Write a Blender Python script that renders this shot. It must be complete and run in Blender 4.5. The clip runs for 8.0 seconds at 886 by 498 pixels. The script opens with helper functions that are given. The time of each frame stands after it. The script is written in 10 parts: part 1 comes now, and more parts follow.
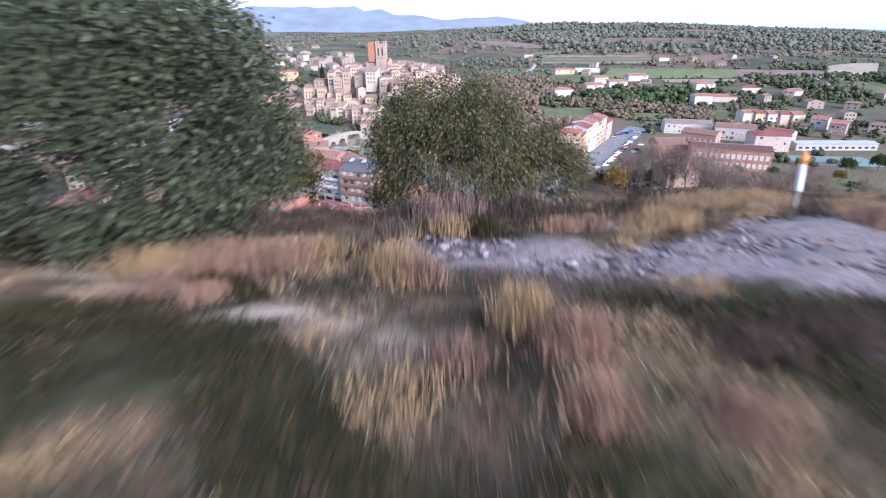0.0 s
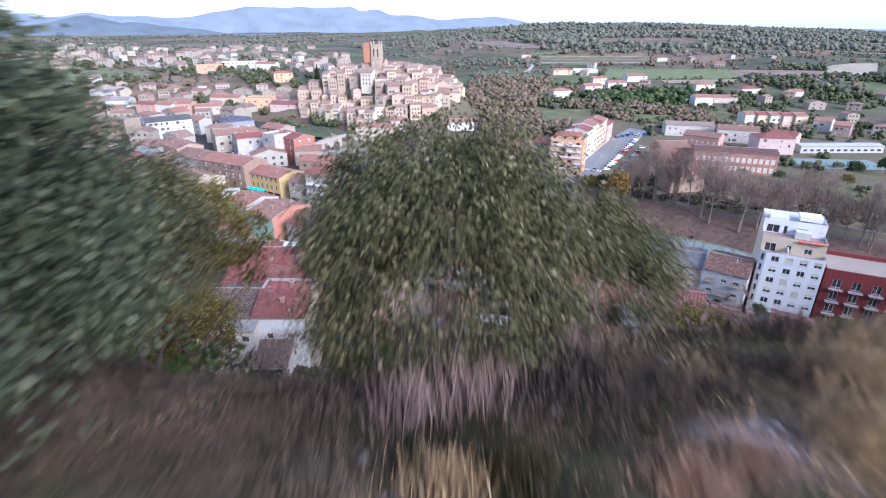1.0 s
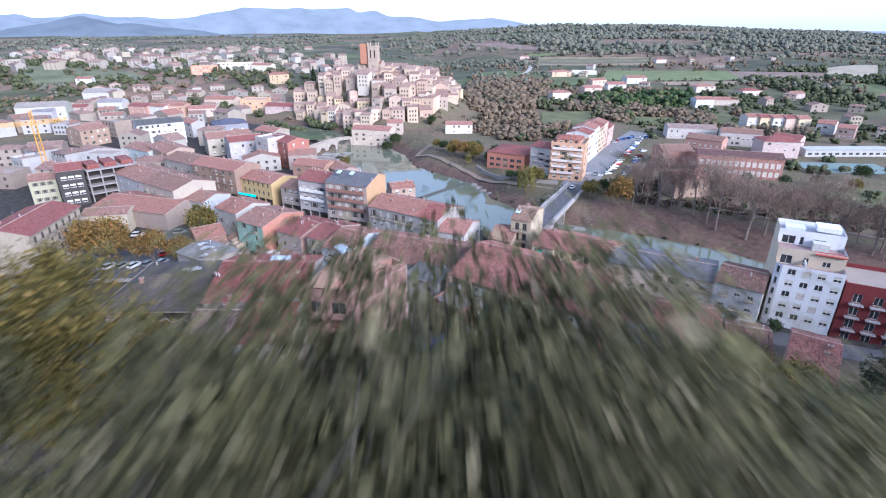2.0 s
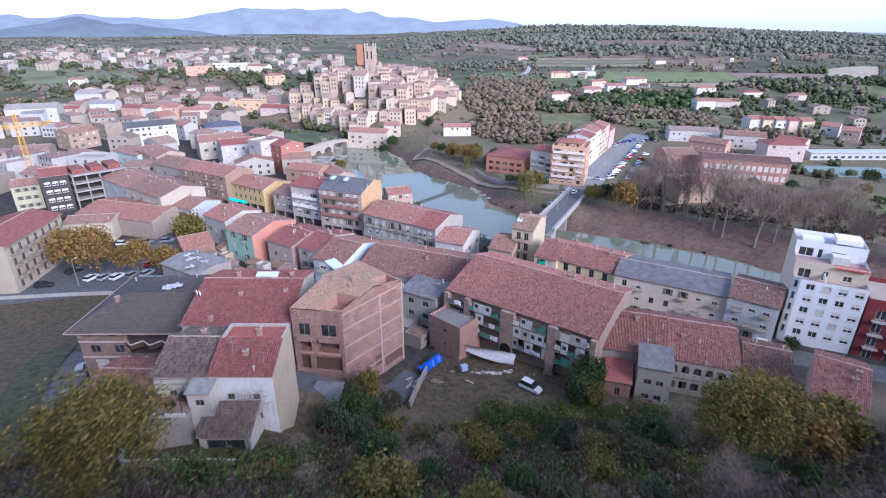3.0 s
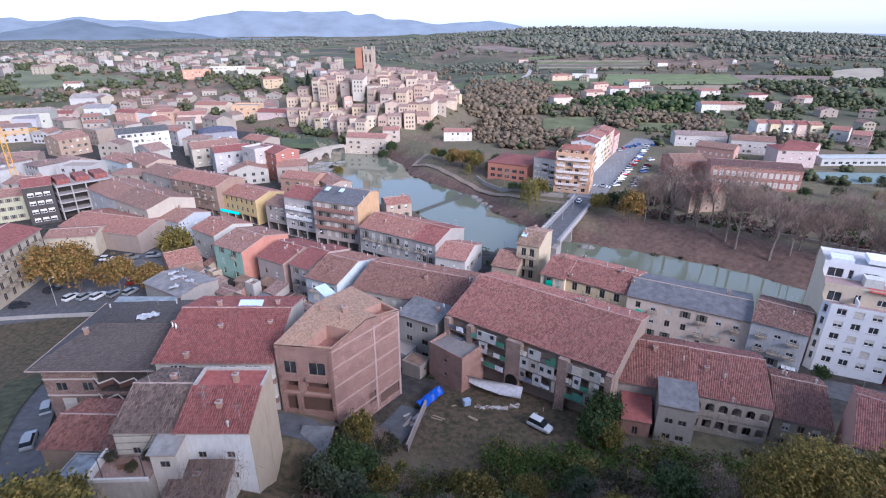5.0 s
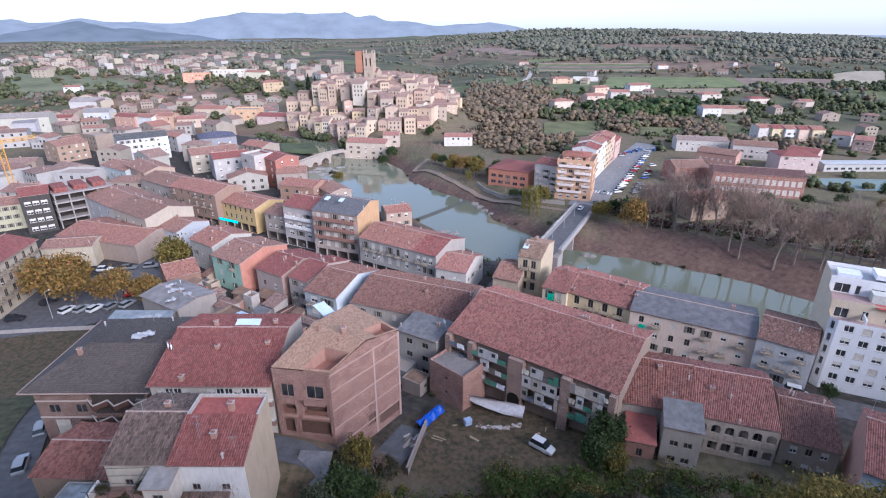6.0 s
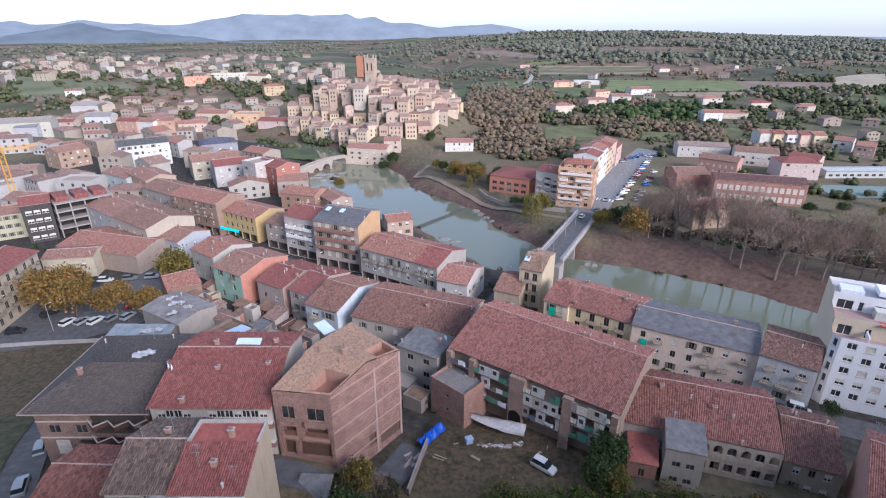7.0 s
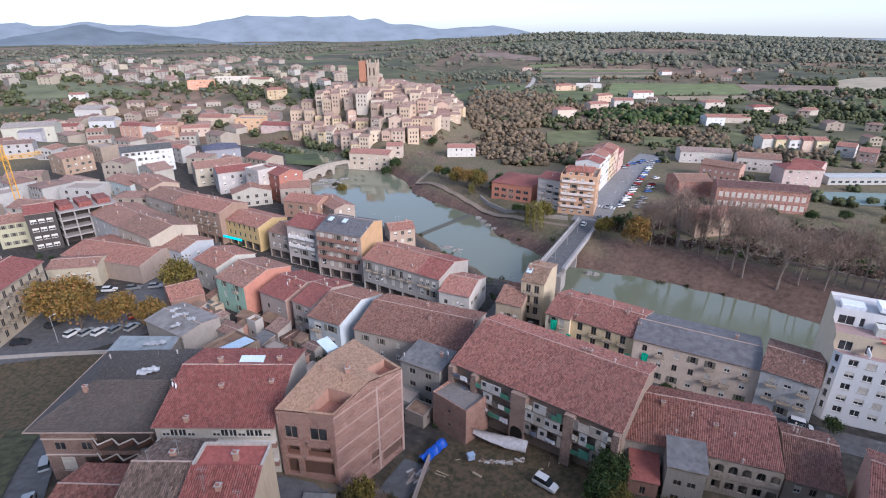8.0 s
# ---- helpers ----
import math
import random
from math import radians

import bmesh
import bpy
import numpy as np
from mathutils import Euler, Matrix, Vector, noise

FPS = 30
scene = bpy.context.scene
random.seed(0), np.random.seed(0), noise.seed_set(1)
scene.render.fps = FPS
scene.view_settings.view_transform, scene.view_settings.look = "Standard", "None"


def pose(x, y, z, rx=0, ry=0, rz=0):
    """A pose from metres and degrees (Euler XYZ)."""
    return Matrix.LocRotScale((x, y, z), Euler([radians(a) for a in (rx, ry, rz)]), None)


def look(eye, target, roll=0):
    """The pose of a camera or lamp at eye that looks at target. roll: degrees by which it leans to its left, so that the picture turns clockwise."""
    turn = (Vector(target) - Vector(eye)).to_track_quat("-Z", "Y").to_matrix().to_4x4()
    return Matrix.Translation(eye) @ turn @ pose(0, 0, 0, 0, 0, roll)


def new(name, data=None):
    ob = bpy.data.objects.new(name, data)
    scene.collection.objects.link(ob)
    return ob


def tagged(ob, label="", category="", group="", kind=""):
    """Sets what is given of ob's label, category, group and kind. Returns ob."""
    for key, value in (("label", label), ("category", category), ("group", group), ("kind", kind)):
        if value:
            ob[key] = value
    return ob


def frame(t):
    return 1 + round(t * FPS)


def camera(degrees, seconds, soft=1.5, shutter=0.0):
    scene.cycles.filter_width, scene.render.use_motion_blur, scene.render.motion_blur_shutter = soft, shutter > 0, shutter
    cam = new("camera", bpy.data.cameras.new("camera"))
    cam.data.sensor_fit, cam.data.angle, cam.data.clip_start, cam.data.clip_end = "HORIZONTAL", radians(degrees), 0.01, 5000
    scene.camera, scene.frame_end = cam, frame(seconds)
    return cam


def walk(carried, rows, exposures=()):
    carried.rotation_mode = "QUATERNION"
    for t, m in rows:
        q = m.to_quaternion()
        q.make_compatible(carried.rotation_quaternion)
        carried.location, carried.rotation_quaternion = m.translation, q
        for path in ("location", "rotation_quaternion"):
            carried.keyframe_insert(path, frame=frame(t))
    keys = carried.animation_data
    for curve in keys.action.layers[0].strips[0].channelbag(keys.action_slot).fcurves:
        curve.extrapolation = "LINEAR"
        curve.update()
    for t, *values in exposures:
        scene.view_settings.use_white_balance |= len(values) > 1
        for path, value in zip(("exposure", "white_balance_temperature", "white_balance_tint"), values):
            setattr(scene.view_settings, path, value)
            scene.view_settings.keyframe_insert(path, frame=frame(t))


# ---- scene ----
cam = camera(80.8, 8.0, soft=1.1, shutter=0.9)
METRES, EYE, TURN = 40.0, 60.0, -1.5
ROWS = [
    (0.0, 0.0, 0.0, 0.0, 0.02, -23.46, -0.06),
    (0.5, 0.0004, 0.1121, -0.0017, -0.16, -23.43, -0.03),
    (1.0, 0.003, 0.2053, 0.0015, -0.32, -23.44, -0.01),
    (1.5, 0.0035, 0.2934, -0.0026, -0.43, -23.37, -0.04),
    (3.0, 0.0049, 0.5557, -0.0103, -0.76, -23.24, -0.14),
    (3.5, 0.0047, 0.6406, -0.0093, -0.82, -23.19, -0.14),
    (4.0, 0.0054, 0.6984, -0.0092, -0.84, -23.18, -0.07),
    (4.5, 0.0069, 0.7403, -0.0088, -0.79, -23.12, -0.04),
    (6.0, 0.0065, 0.8397, 0.047, -0.73, -22.92, -0.01),
    (6.5, 0.0062, 0.8598, 0.0778, -0.68, -22.85, -0.04),
    (7.0, 0.0058, 0.8738, 0.1105, -0.62, -22.8, -0.01),
    (7.5, 0.0053, 0.8824, 0.1449, -0.51, -22.75, -0.0),
    (8.0, 0.0046, 0.8893, 0.1795, -0.39, -22.7, 0.0),
]
walk(cam, [(t, pose(0, 0, EYE, 0, 0, TURN) @ pose(METRES * x, METRES * y, METRES * z, 90 + pitch, roll, yaw)) for t, x, y, z, yaw, pitch, roll in ROWS], [(0, 2.52, 5000, 15), (1.5, 2.47, 4800, 13), (3.5, 2.31, 4830, 17), (6, 2.18, 5040, 15), (8, 2.07, 5250, 13)])

# ---- world and light: soft evening light under a pale sky ----
SUN_ELEVATION, SUN_AZIMUTH = radians(25), radians(142)  # azimuth clockwise from +y
world = bpy.data.worlds.new("world")
scene.world = world
world.use_nodes = True
wn = world.node_tree.nodes
sky = wn.new("ShaderNodeTexSky")
sky.sky_type, sky.sun_disc, sky.sun_elevation, sky.sun_rotation = "NISHITA", False, SUN_ELEVATION, SUN_AZIMUTH
sky.air_density, sky.dust_density, sky.ozone_density = 1.0, 1.0, 1.0
veil = wn.new("ShaderNodeMix")  # thin cloud over the whole sky
veil.data_type = "RGBA"
veil.inputs["Factor"].default_value = 0.62
veil.inputs["B"].default_value = (2.12, 2.05, 2.07, 1.0)
world.node_tree.links.new(sky.outputs["Color"], veil.inputs["A"])
world.node_tree.links.new(veil.outputs["Result"], wn["Background"].inputs["Color"])
wn["Background"].inputs["Strength"].default_value = 0.085
sun = new("sun", bpy.data.lights.new("sun", "SUN"))
sun.data.energy, sun.data.angle, sun.data.color = 1.4, radians(30), (1.0, 0.84, 0.70)
SUN_WAY = Vector((math.sin(SUN_AZIMUTH) * math.cos(SUN_ELEVATION), math.cos(SUN_AZIMUTH) * math.cos(SUN_ELEVATION), math.sin(SUN_ELEVATION)))
sun.matrix_world = look(SUN_WAY * 100, (0, 0, 0))


# ---- materials ----
def graph(name, rough=0.9, spec=0.3):
    m = bpy.data.materials.new(name)
    m.use_nodes = True
    t = m.node_tree
    b = t.nodes["Principled BSDF"]
    b.inputs["Roughness"].default_value = rough
    b.inputs["Specular IOR Level"].default_value = spec
    return m, t, b


def put(t, kind, **values):
    n = t.nodes.new(kind)
    for k, v in values.items():
        n.inputs[k.replace("_", " ")].default_value = v
    return n


def rgba(c):
    return (c[0], c[1], c[2], 1.0)


def shade(c, f):
    return tuple(max(0.0, min(1.0, v * f)) for v in c[:3])


def ramp(t, source, stops):
    n = t.nodes.new("ShaderNodeValToRGB")
    while len(n.color_ramp.elements) < len(stops):
        n.color_ramp.elements.new(0.5)
    for e, (at, c) in zip(n.color_ramp.elements, stops):
        e.position, e.color = at, rgba(c)
    t.links.new(source, n.inputs["Fac"])
    return n.outputs["Color"]


def noise_of(t, scale, detail=4.0, where=None, rough=0.6):
    n = put(t, "ShaderNodeTexNoise", Scale=scale, Detail=detail, Roughness=rough)
    if where is None:
        where = t.nodes.new("ShaderNodeNewGeometry").outputs["Position"]
    t.links.new(where, n.inputs["Vector"])
    return n.outputs["Fac"]


def blend(t, a, b, fac, mode="MIX"):
    n = t.nodes.new("ShaderNodeMix")
    n.data_type, n.blend_type = "RGBA", mode
    for socket, v in ((n.inputs["Factor"], fac), (n.inputs["A"], a), (n.inputs["B"], b)):
        if isinstance(v, (int, float)):
            socket.default_value = v
        elif isinstance(v, tuple):
            socket.default_value = rgba(v)
        else:
            t.links.new(v, socket)
    return n.outputs["Result"]


def bumped(t, b, height, strength=0.4, distance=0.05):
    n = put(t, "ShaderNodeBump", Strength=strength, Distance=distance)
    t.links.new(height, n.inputs["Height"])
    t.links.new(n.outputs["Normal"], b.inputs["Normal"])


MATS = {}


def plaster(c, dirt=0.35):
    c = shade(c, 0.84)
    key = ("plaster", c, dirt)
    if key not in MATS:
        m, t, b = graph("plaster", 0.93, 0.2)
        big = noise_of(t, 0.35, 5)
        fine = noise_of(t, 3.0, 6)
        geo = t.nodes.new("ShaderNodeNewGeometry").outputs["Position"]
        stretch = t.nodes.new("ShaderNodeVectorMath")
        stretch.operation = "MULTIPLY"
        stretch.inputs[1].default_value = (2.2, 2.2, 0.5)
        t.links.new(geo, stretch.inputs[0])
        streak = noise_of(t, 1.0, 5, stretch.outputs["Vector"])
        one = ramp(t, big, [(0.3, shade(c, 1 - 0.45 * dirt)), (0.62, c), (0.8, shade(c, 1.06))])
        two = ramp(t, streak, [(0.32, shade(c, 1 - dirt)), (0.55, c)])
        col = blend(t, one, two, 0.35)
        col = blend(t, col, ramp(t, fine, [(0.3, (0.82, 0.80, 0.78)), (0.6, (1, 1, 1))]), dirt, "MULTIPLY")
        t.links.new(col, b.inputs["Base Color"])
        bumped(t, b, fine, 0.25, 0.03)
        MATS[key] = m
    return MATS[key]


def tiles(c, wide=0.24, long=0.42, lichen=0.3, worn=0.42):
    """Clay tiles in courses; the roof's UV is in metres, u along the eave and v up the slope."""
    c = shade(c, 0.70)
    key = ("tiles", c, wide, long, lichen, worn)
    if key not in MATS:
        m, t, b = graph("roof_tiles", 0.9, 0.25)
        uv = t.nodes.new("ShaderNodeUVMap").outputs["UV"]
        cell = t.nodes.new("ShaderNodeVectorMath")
        cell.operation = "DIVIDE"
        cell.inputs[1].default_value = (wide, long, 1)
        t.links.new(uv, cell.inputs[0])
        flat = t.nodes.new("ShaderNodeVectorMath")
        flat.operation = "FLOOR"
        t.links.new(cell.outputs["Vector"], flat.inputs[0])
        white = t.nodes.new("ShaderNodeTexWhiteNoise")
        t.links.new(flat.outputs["Vector"], white.inputs["Vector"])
        one = ramp(t, white.outputs["Value"], [(0.0, shade(c, 1 - worn)), (0.45, c), (0.8, shade(c, 1.25)), (1.0, tuple((1 - 0.7 * worn) * v + 0.7 * worn * w for v, w in zip(c, (0.46, 0.30, 0.24))))])
        grow = noise_of(t, 0.45, 6)
        two = blend(t, one, (0.19, 0.135, 0.115), ramp(t, grow, [(0.48, (0, 0, 0)), (0.72, (lichen, lichen, lichen))]))
        pale = noise_of(t, 1.6, 5)
        three = blend(t, two, shade(c, 1.5), ramp(t, pale, [(0.56, (0, 0, 0)), (0.75, (0.34, 0.34, 0.34))]))
        t.links.new(three, b.inputs["Base Color"])
        wave = t.nodes.new("ShaderNodeTexWave")
        wave.wave_type, wave.bands_direction = "BANDS", "X"
        wave.inputs["Scale"].default_value = 0.314 / wide
        t.links.new(uv, wave.inputs["Vector"])
        wave2 = t.nodes.new("ShaderNodeTexWave")
        wave2.wave_type, wave2.bands_direction, wave2.wave_profile = "BANDS", "Y", "SAW"
        wave2.inputs["Scale"].default_value = 0.314 / long
        t.links.new(uv, wave2.inputs["Vector"])
        h = blend(t, wave.outputs["Color"], wave2.outputs["Color"], 0.35)
        bumped(t, b, h, 0.8, 0.09)
        MATS[key] = m
    return MATS[key]


def plain(name, c, rough=0.7, metal=0.0, vary=0.15, scale=2.0, spec=0.3):
    key = (name, c, rough, metal)
    if key not in MATS:
        m, t, b = graph(name, rough, spec)
        b.inputs["Metallic"].default_value = metal
        n = noise_of(t, scale, 5)
        t.links.new(ramp(t, n, [(0.3, shade(c, 1 - vary)), (0.7, shade(c, 1 + vary))]), b.inputs["Base Color"])
        bumped(t, b, noise_of(t, scale * 8, 3), 0.15, 0.01)
        MATS[key] = m
    return MATS[key]


def brickwork(c, name="brickwork"):
    c = shade(c, 0.66)
    key = (name, c)
    if key not in MATS:
        m, t, b = graph(name, 0.92, 0.2)
        uv = t.nodes.new("ShaderNodeUVMap").outputs["UV"]
        n = put(t, "ShaderNodeTexBrick", Scale=1.0, Mortar_Size=0.012)
        n.inputs["Brick Width"].default_value, n.inputs["Row Height"].default_value = 0.3, 0.1
        n.inputs["Color1"].default_value, n.inputs["Color2"].default_value = rgba(c), rgba(shade(c, 0.72))
        n.inputs["Mortar"].default_value = (0.42, 0.34, 0.30, 1)
        t.links.new(uv, n.inputs["Vector"])
        big = noise_of(t, 0.5, 6)
        col = blend(t, n.outputs["Color"], ramp(t, big, [(0.3, (0.72, 0.70, 0.70)), (0.7, (1.12, 1.08, 1.05))]), 1.0, "MULTIPLY")
        t.links.new(col, b.inputs["Base Color"])
        bumped(t, b, n.outputs["Fac"], 0.3, 0.02)
        MATS[key] = m
    return MATS[key]


def leafy(name, stops, rough=0.65, through_light=0.15):
    """Leaves: each one takes its own tone; light passes through a little."""
    if name not in MATS:
        m, t, b = graph(name, rough, 0.12)
        geo = t.nodes.new("ShaderNodeNewGeometry")
        col = ramp(t, geo.outputs["Random Per Island"], stops)
        patch = noise_of(t, 0.9, 3)
        col = blend(t, col, ramp(t, patch, [(0.3, (0.7, 0.7, 0.72)), (0.7, (1.15, 1.12, 1.0))]), 1.0, "MULTIPLY")
        t.links.new(col, b.inputs["Base Color"])
        b.inputs["Transmission Weight"].default_value = 0.0
        tr = t.nodes.new("ShaderNodeBsdfTranslucent")
        t.links.new(col, tr.inputs["Color"])
        mix = t.nodes.new("ShaderNodeMixShader")
        mix.inputs[0].default_value = through_light
        out = t.nodes["Material Output"]
        t.links.new(b.outputs[0], mix.inputs[1])
        t.links.new(tr.outputs[0], mix.inputs[2])
        t.links.new(mix.outputs[0], out.inputs["Surface"])
        MATS[name] = m
    return MATS[name]


def glass_dark():
    if "pane" not in MATS:
        m, t, b = graph("pane", 0.12, 0.5)
        n = noise_of(t, 0.8, 2)
        t.links.new(ramp(t, n, [(0.3, (0.018, 0.02, 0.025)), (0.7, (0.06, 0.065, 0.07))]), b.inputs["Base Color"])
        MATS["pane"] = m
    return MATS["pane"]


CREAM, OCHRE, WHITE, PINK, GREY, STONE = (0.62, 0.52, 0.38), (0.58, 0.42, 0.20), (0.78, 0.77, 0.75), (0.50, 0.31, 0.24), (0.36, 0.34, 0.32), (0.38, 0.31, 0.23)
SALMON, MINT, PALEBLUE, SAND, REDWALL, BUFF = (0.52, 0.27, 0.20), (0.38, 0.54, 0.43), (0.50, 0.56, 0.62), (0.50, 0.41, 0.30), (0.22, 0.05, 0.05), (0.46, 0.37, 0.27)
CLAY, CLAY_RED, CLAY_OLD, CLAY_PINK, CLAY_BROWN = (0.30, 0.135, 0.105), (0.30, 0.108, 0.092), (0.27, 0.145, 0.115), (0.34, 0.155, 0.128), (0.21, 0.118, 0.092)


# ---- lie of the land ----
def sm(a, b, v):
    k = np.clip((v - a) / (b - a), 0.0, 1.0)
    return k * k * (3 - 2 * k)


RIVER = [(330, 25, 15), (215, 82, 14), (142, 133, 14), (109, 156, 13.5), (95, 172, 13.5), (78.5, 183.5, 13), (57, 196, 12), (46, 203.5, 9.5), (34, 214, 12.5), (19, 238, 13), (10, 260, 16), (-13, 281, 20), (-30, 300, 24), (-37, 326, 25), (-36, 342, 17), (-53, 366, 8), (-70, 402, 11), (-110, 430, 13), (-220, 440, 13), (-420, 480, 14)]
WATER = -14.3


def river_away(x, y):
    """Metres from the water's edge: negative in the river."""
    best = np.full(np.broadcast(x, y).shape, 1e9)
    for (ax, ay, aw), (bx, by, bw) in zip(RIVER, RIVER[1:]):
        dx, dy = bx - ax, by - ay
        k = np.clip(((x - ax) * dx + (y - ay) * dy) / (dx * dx + dy * dy), 0, 1)
        best = np.minimum(best, np.hypot(x - ax - k * dx, y - ay - k * dy) - (aw + k * (bw - aw)))
    return best


def far_side(x, y):
    """1 beyond the river, 0 on the near side (smooth over the river)."""
    line = np.interp(x, [-420, -220, -110, -66, -48, -30, -5, 34, 92, 210, 330], [480, 440, 430, 415, 372, 318, 276, 214, 174, 85, 25])
    return sm(-12, 12, y - line)


def ground(x, y):
    x, y = np.asarray(x, float), np.asarray(y, float)
    s = far_side(x, y)
    near = -3.6 + 2.6 * sm(135, 92, y) + 4.6 * sm(118, 84, y) * sm(4, -22, x) + 2.0 * sm(150, 105, y) * sm(-40, -75, x)
    over = -8.2 - 1.5 * sm(330, 420, y) * sm(60, -20, x)
    z = near * (1 - s) + over * s
    # the hill that the walk starts on
    edge = 17.0 - 1.8 * sm(-7, -4.5, x) * sm(1.6, -0.4, x) + 0.8 * sm(4, 14, x)
    foot = 88 - 3 * sm(0, -25, x) + 4 * sm(30, 70, x)
    k = np.clip((y - edge) / (foot - edge), 0, 1)
    top = 55.6 - 0.13 * np.clip(y - 7, 0, 13) - 0.03 * np.clip(np.abs(x - 2) - 12, 0, 60)
    fall = (1 - k) ** 1.2 * sm(1.0, 0.85, k)
    z = np.where(y < foot, np.maximum(z, z + (top - z) * fall), z)
    z = z + 5.0 * np.exp(-((x + 25) / 11) ** 2 - ((y - 79) / 7) ** 2)
    z = z + 4.8 * sm(-7, -13, x) * sm(-36, -27, x) * sm(110, 97, y) * sm(80, 86, y)
    # mound of the old town
    m = np.hypot((x + 36) / 92.0, (y - 486) / 104.0)
    z = z + 27 * sm(1.05, 0.3, m)
    # terrace of the newer quarter, and the country beyond
    z = z + 16 * sm(520, 700, y) * sm(60, -60, x) + 8 * sm(430, 640, y) * sm(20, 120, x)
    d = np.hypot(x, y)
    az = x / np.maximum(d, 1.0)
    z = z + sm(-0.1, 0.25, az) * (32 * sm(700, 1700, d) + 17 * sm(1500, 2300, d)) * (1 - 0.75 * sm(0.38, 0.68, az)) - sm(0.1, -0.2, az) * 10 * sm(900, 2000, d)
    roll = np.sin(x * 0.0061 + 1.3) * np.sin(y * 0.0047 + 0.4) + 0.6 * np.sin(x * 0.013 + y * 0.009)
    z = z + sm(480, 1100, d) * 4.5 * roll
    # the river's bed
    a = river_away(x, y)
    bank = np.maximum(a, 0)
    z = np.where(a < 0, WATER - 1.2 - 0.5 * np.clip(-a, 0, 4), np.minimum(z, WATER - 0.7 + bank * 0.42 + 1.5 * np.maximum(bank - 28, 0) + 0.4 * np.sin(x * 0.35) * np.sin(y * 0.3)))
    return z


def gz(x, y):
    return float(ground(x, y))


# ---- mesh helpers ----
def mesh_of(name, verts, faces, mats=(), face_mats=None, uvs=None, smooth=False):
    me = bpy.data.meshes.new(name)
    me.from_pydata(verts, [], faces)
    for m in mats:
        me.materials.append(m)
    if face_mats is not None:
        me.polygons.foreach_set("material_index", face_mats)
    if uvs is not None:
        layer = me.uv_layers.new(name="UVMap")
        layer.data.foreach_set("uv", np.asarray(uvs, dtype=np.float32).ravel())
    if smooth:
        me.polygons.foreach_set("use_smooth", [True] * len(me.polygons))
    me.update()
    return me


class Shape:
    """Collects faces with material numbers and UVs in metres."""

    def __init__(self):
        self.v, self.f, self.m, self.uv = [], [], [], []

    def face(self, pts, mat=0, uvs=None):
        n = len(self.v)
        self.v += [tuple(p) for p in pts]
        self.f.append(tuple(range(n, n + len(pts))))
        self.m.append(mat)
        if uvs is None:
            a, b = Vector(pts[0]), Vector(pts[1])
            u = (b - a).normalized() if (b - a).length > 1e-6 else Vector((1, 0, 0))
            nor = u.cross(Vector(pts[-1]) - a)
            w = nor.cross(u).normalized() if nor.length > 1e-9 else Vector((0, 0, 1))
            uvs = [((Vector(p) - a).dot(u), (Vector(p) - a).dot(w)) for p in pts]
        self.uv += list(uvs)

    def box(self, x0, y0, z0, x1, y1, z1, mat=0, skip=""):
        p = [(x, y, z) for z in (z0, z1) for y in (y0, y1) for x in (x0, x1)]
        for key, q in (("d", (0, 2, 3, 1)), ("u", (4, 5, 7, 6)), ("f", (0, 1, 5, 4)), ("b", (3, 2, 6, 7)), ("l", (2, 0, 4, 6)), ("r", (1, 3, 7, 5))):
            if key not in skip:
                self.face([p[i] for i in q], mat)

    def tube(self, a, b, ra, rb, sides=6, mat=0):
        a, b = Vector(a), Vector(b)
        d = (b - a).normalized()
        u = d.orthogonal().normalized()
        w = d.cross(u)
        ring = [(math.cos(2 * math.pi * i / sides), math.sin(2 * math.pi * i / sides)) for i in range(sides)]
        lo = [a + (u * c + w * s) * ra for c, s in ring]
        hi = [b + (u * c + w * s) * rb for c, s in ring]
        for i in range(sides):
            j = (i + 1) % sides
            self.face([lo[i], lo[j], hi[j], hi[i]], mat)
        self.face(hi, mat)

    def mesh(self, name, mats, smooth=False):
        return mesh_of(name, self.v, self.f, mats, self.m, self.uv, smooth)


def part(name, me, parent, label="", at=None):
    ob = new(name, me)
    ob.parent = parent
    if at is not None:
        ob.matrix_basis = at
    return tagged(ob, label)


def thing(name, m, label, category, group="", kind=""):
    ob = new(name)
    ob.matrix_world = m
    return tagged(ob, label, category, group, kind)


# ---- ground: one sheet to the horizon ----
def steps(start, stop, first, grow):
    out, v, s = [], start, first
    while v < stop:
        out.append(v)
        v += s
        s *= grow
    return out


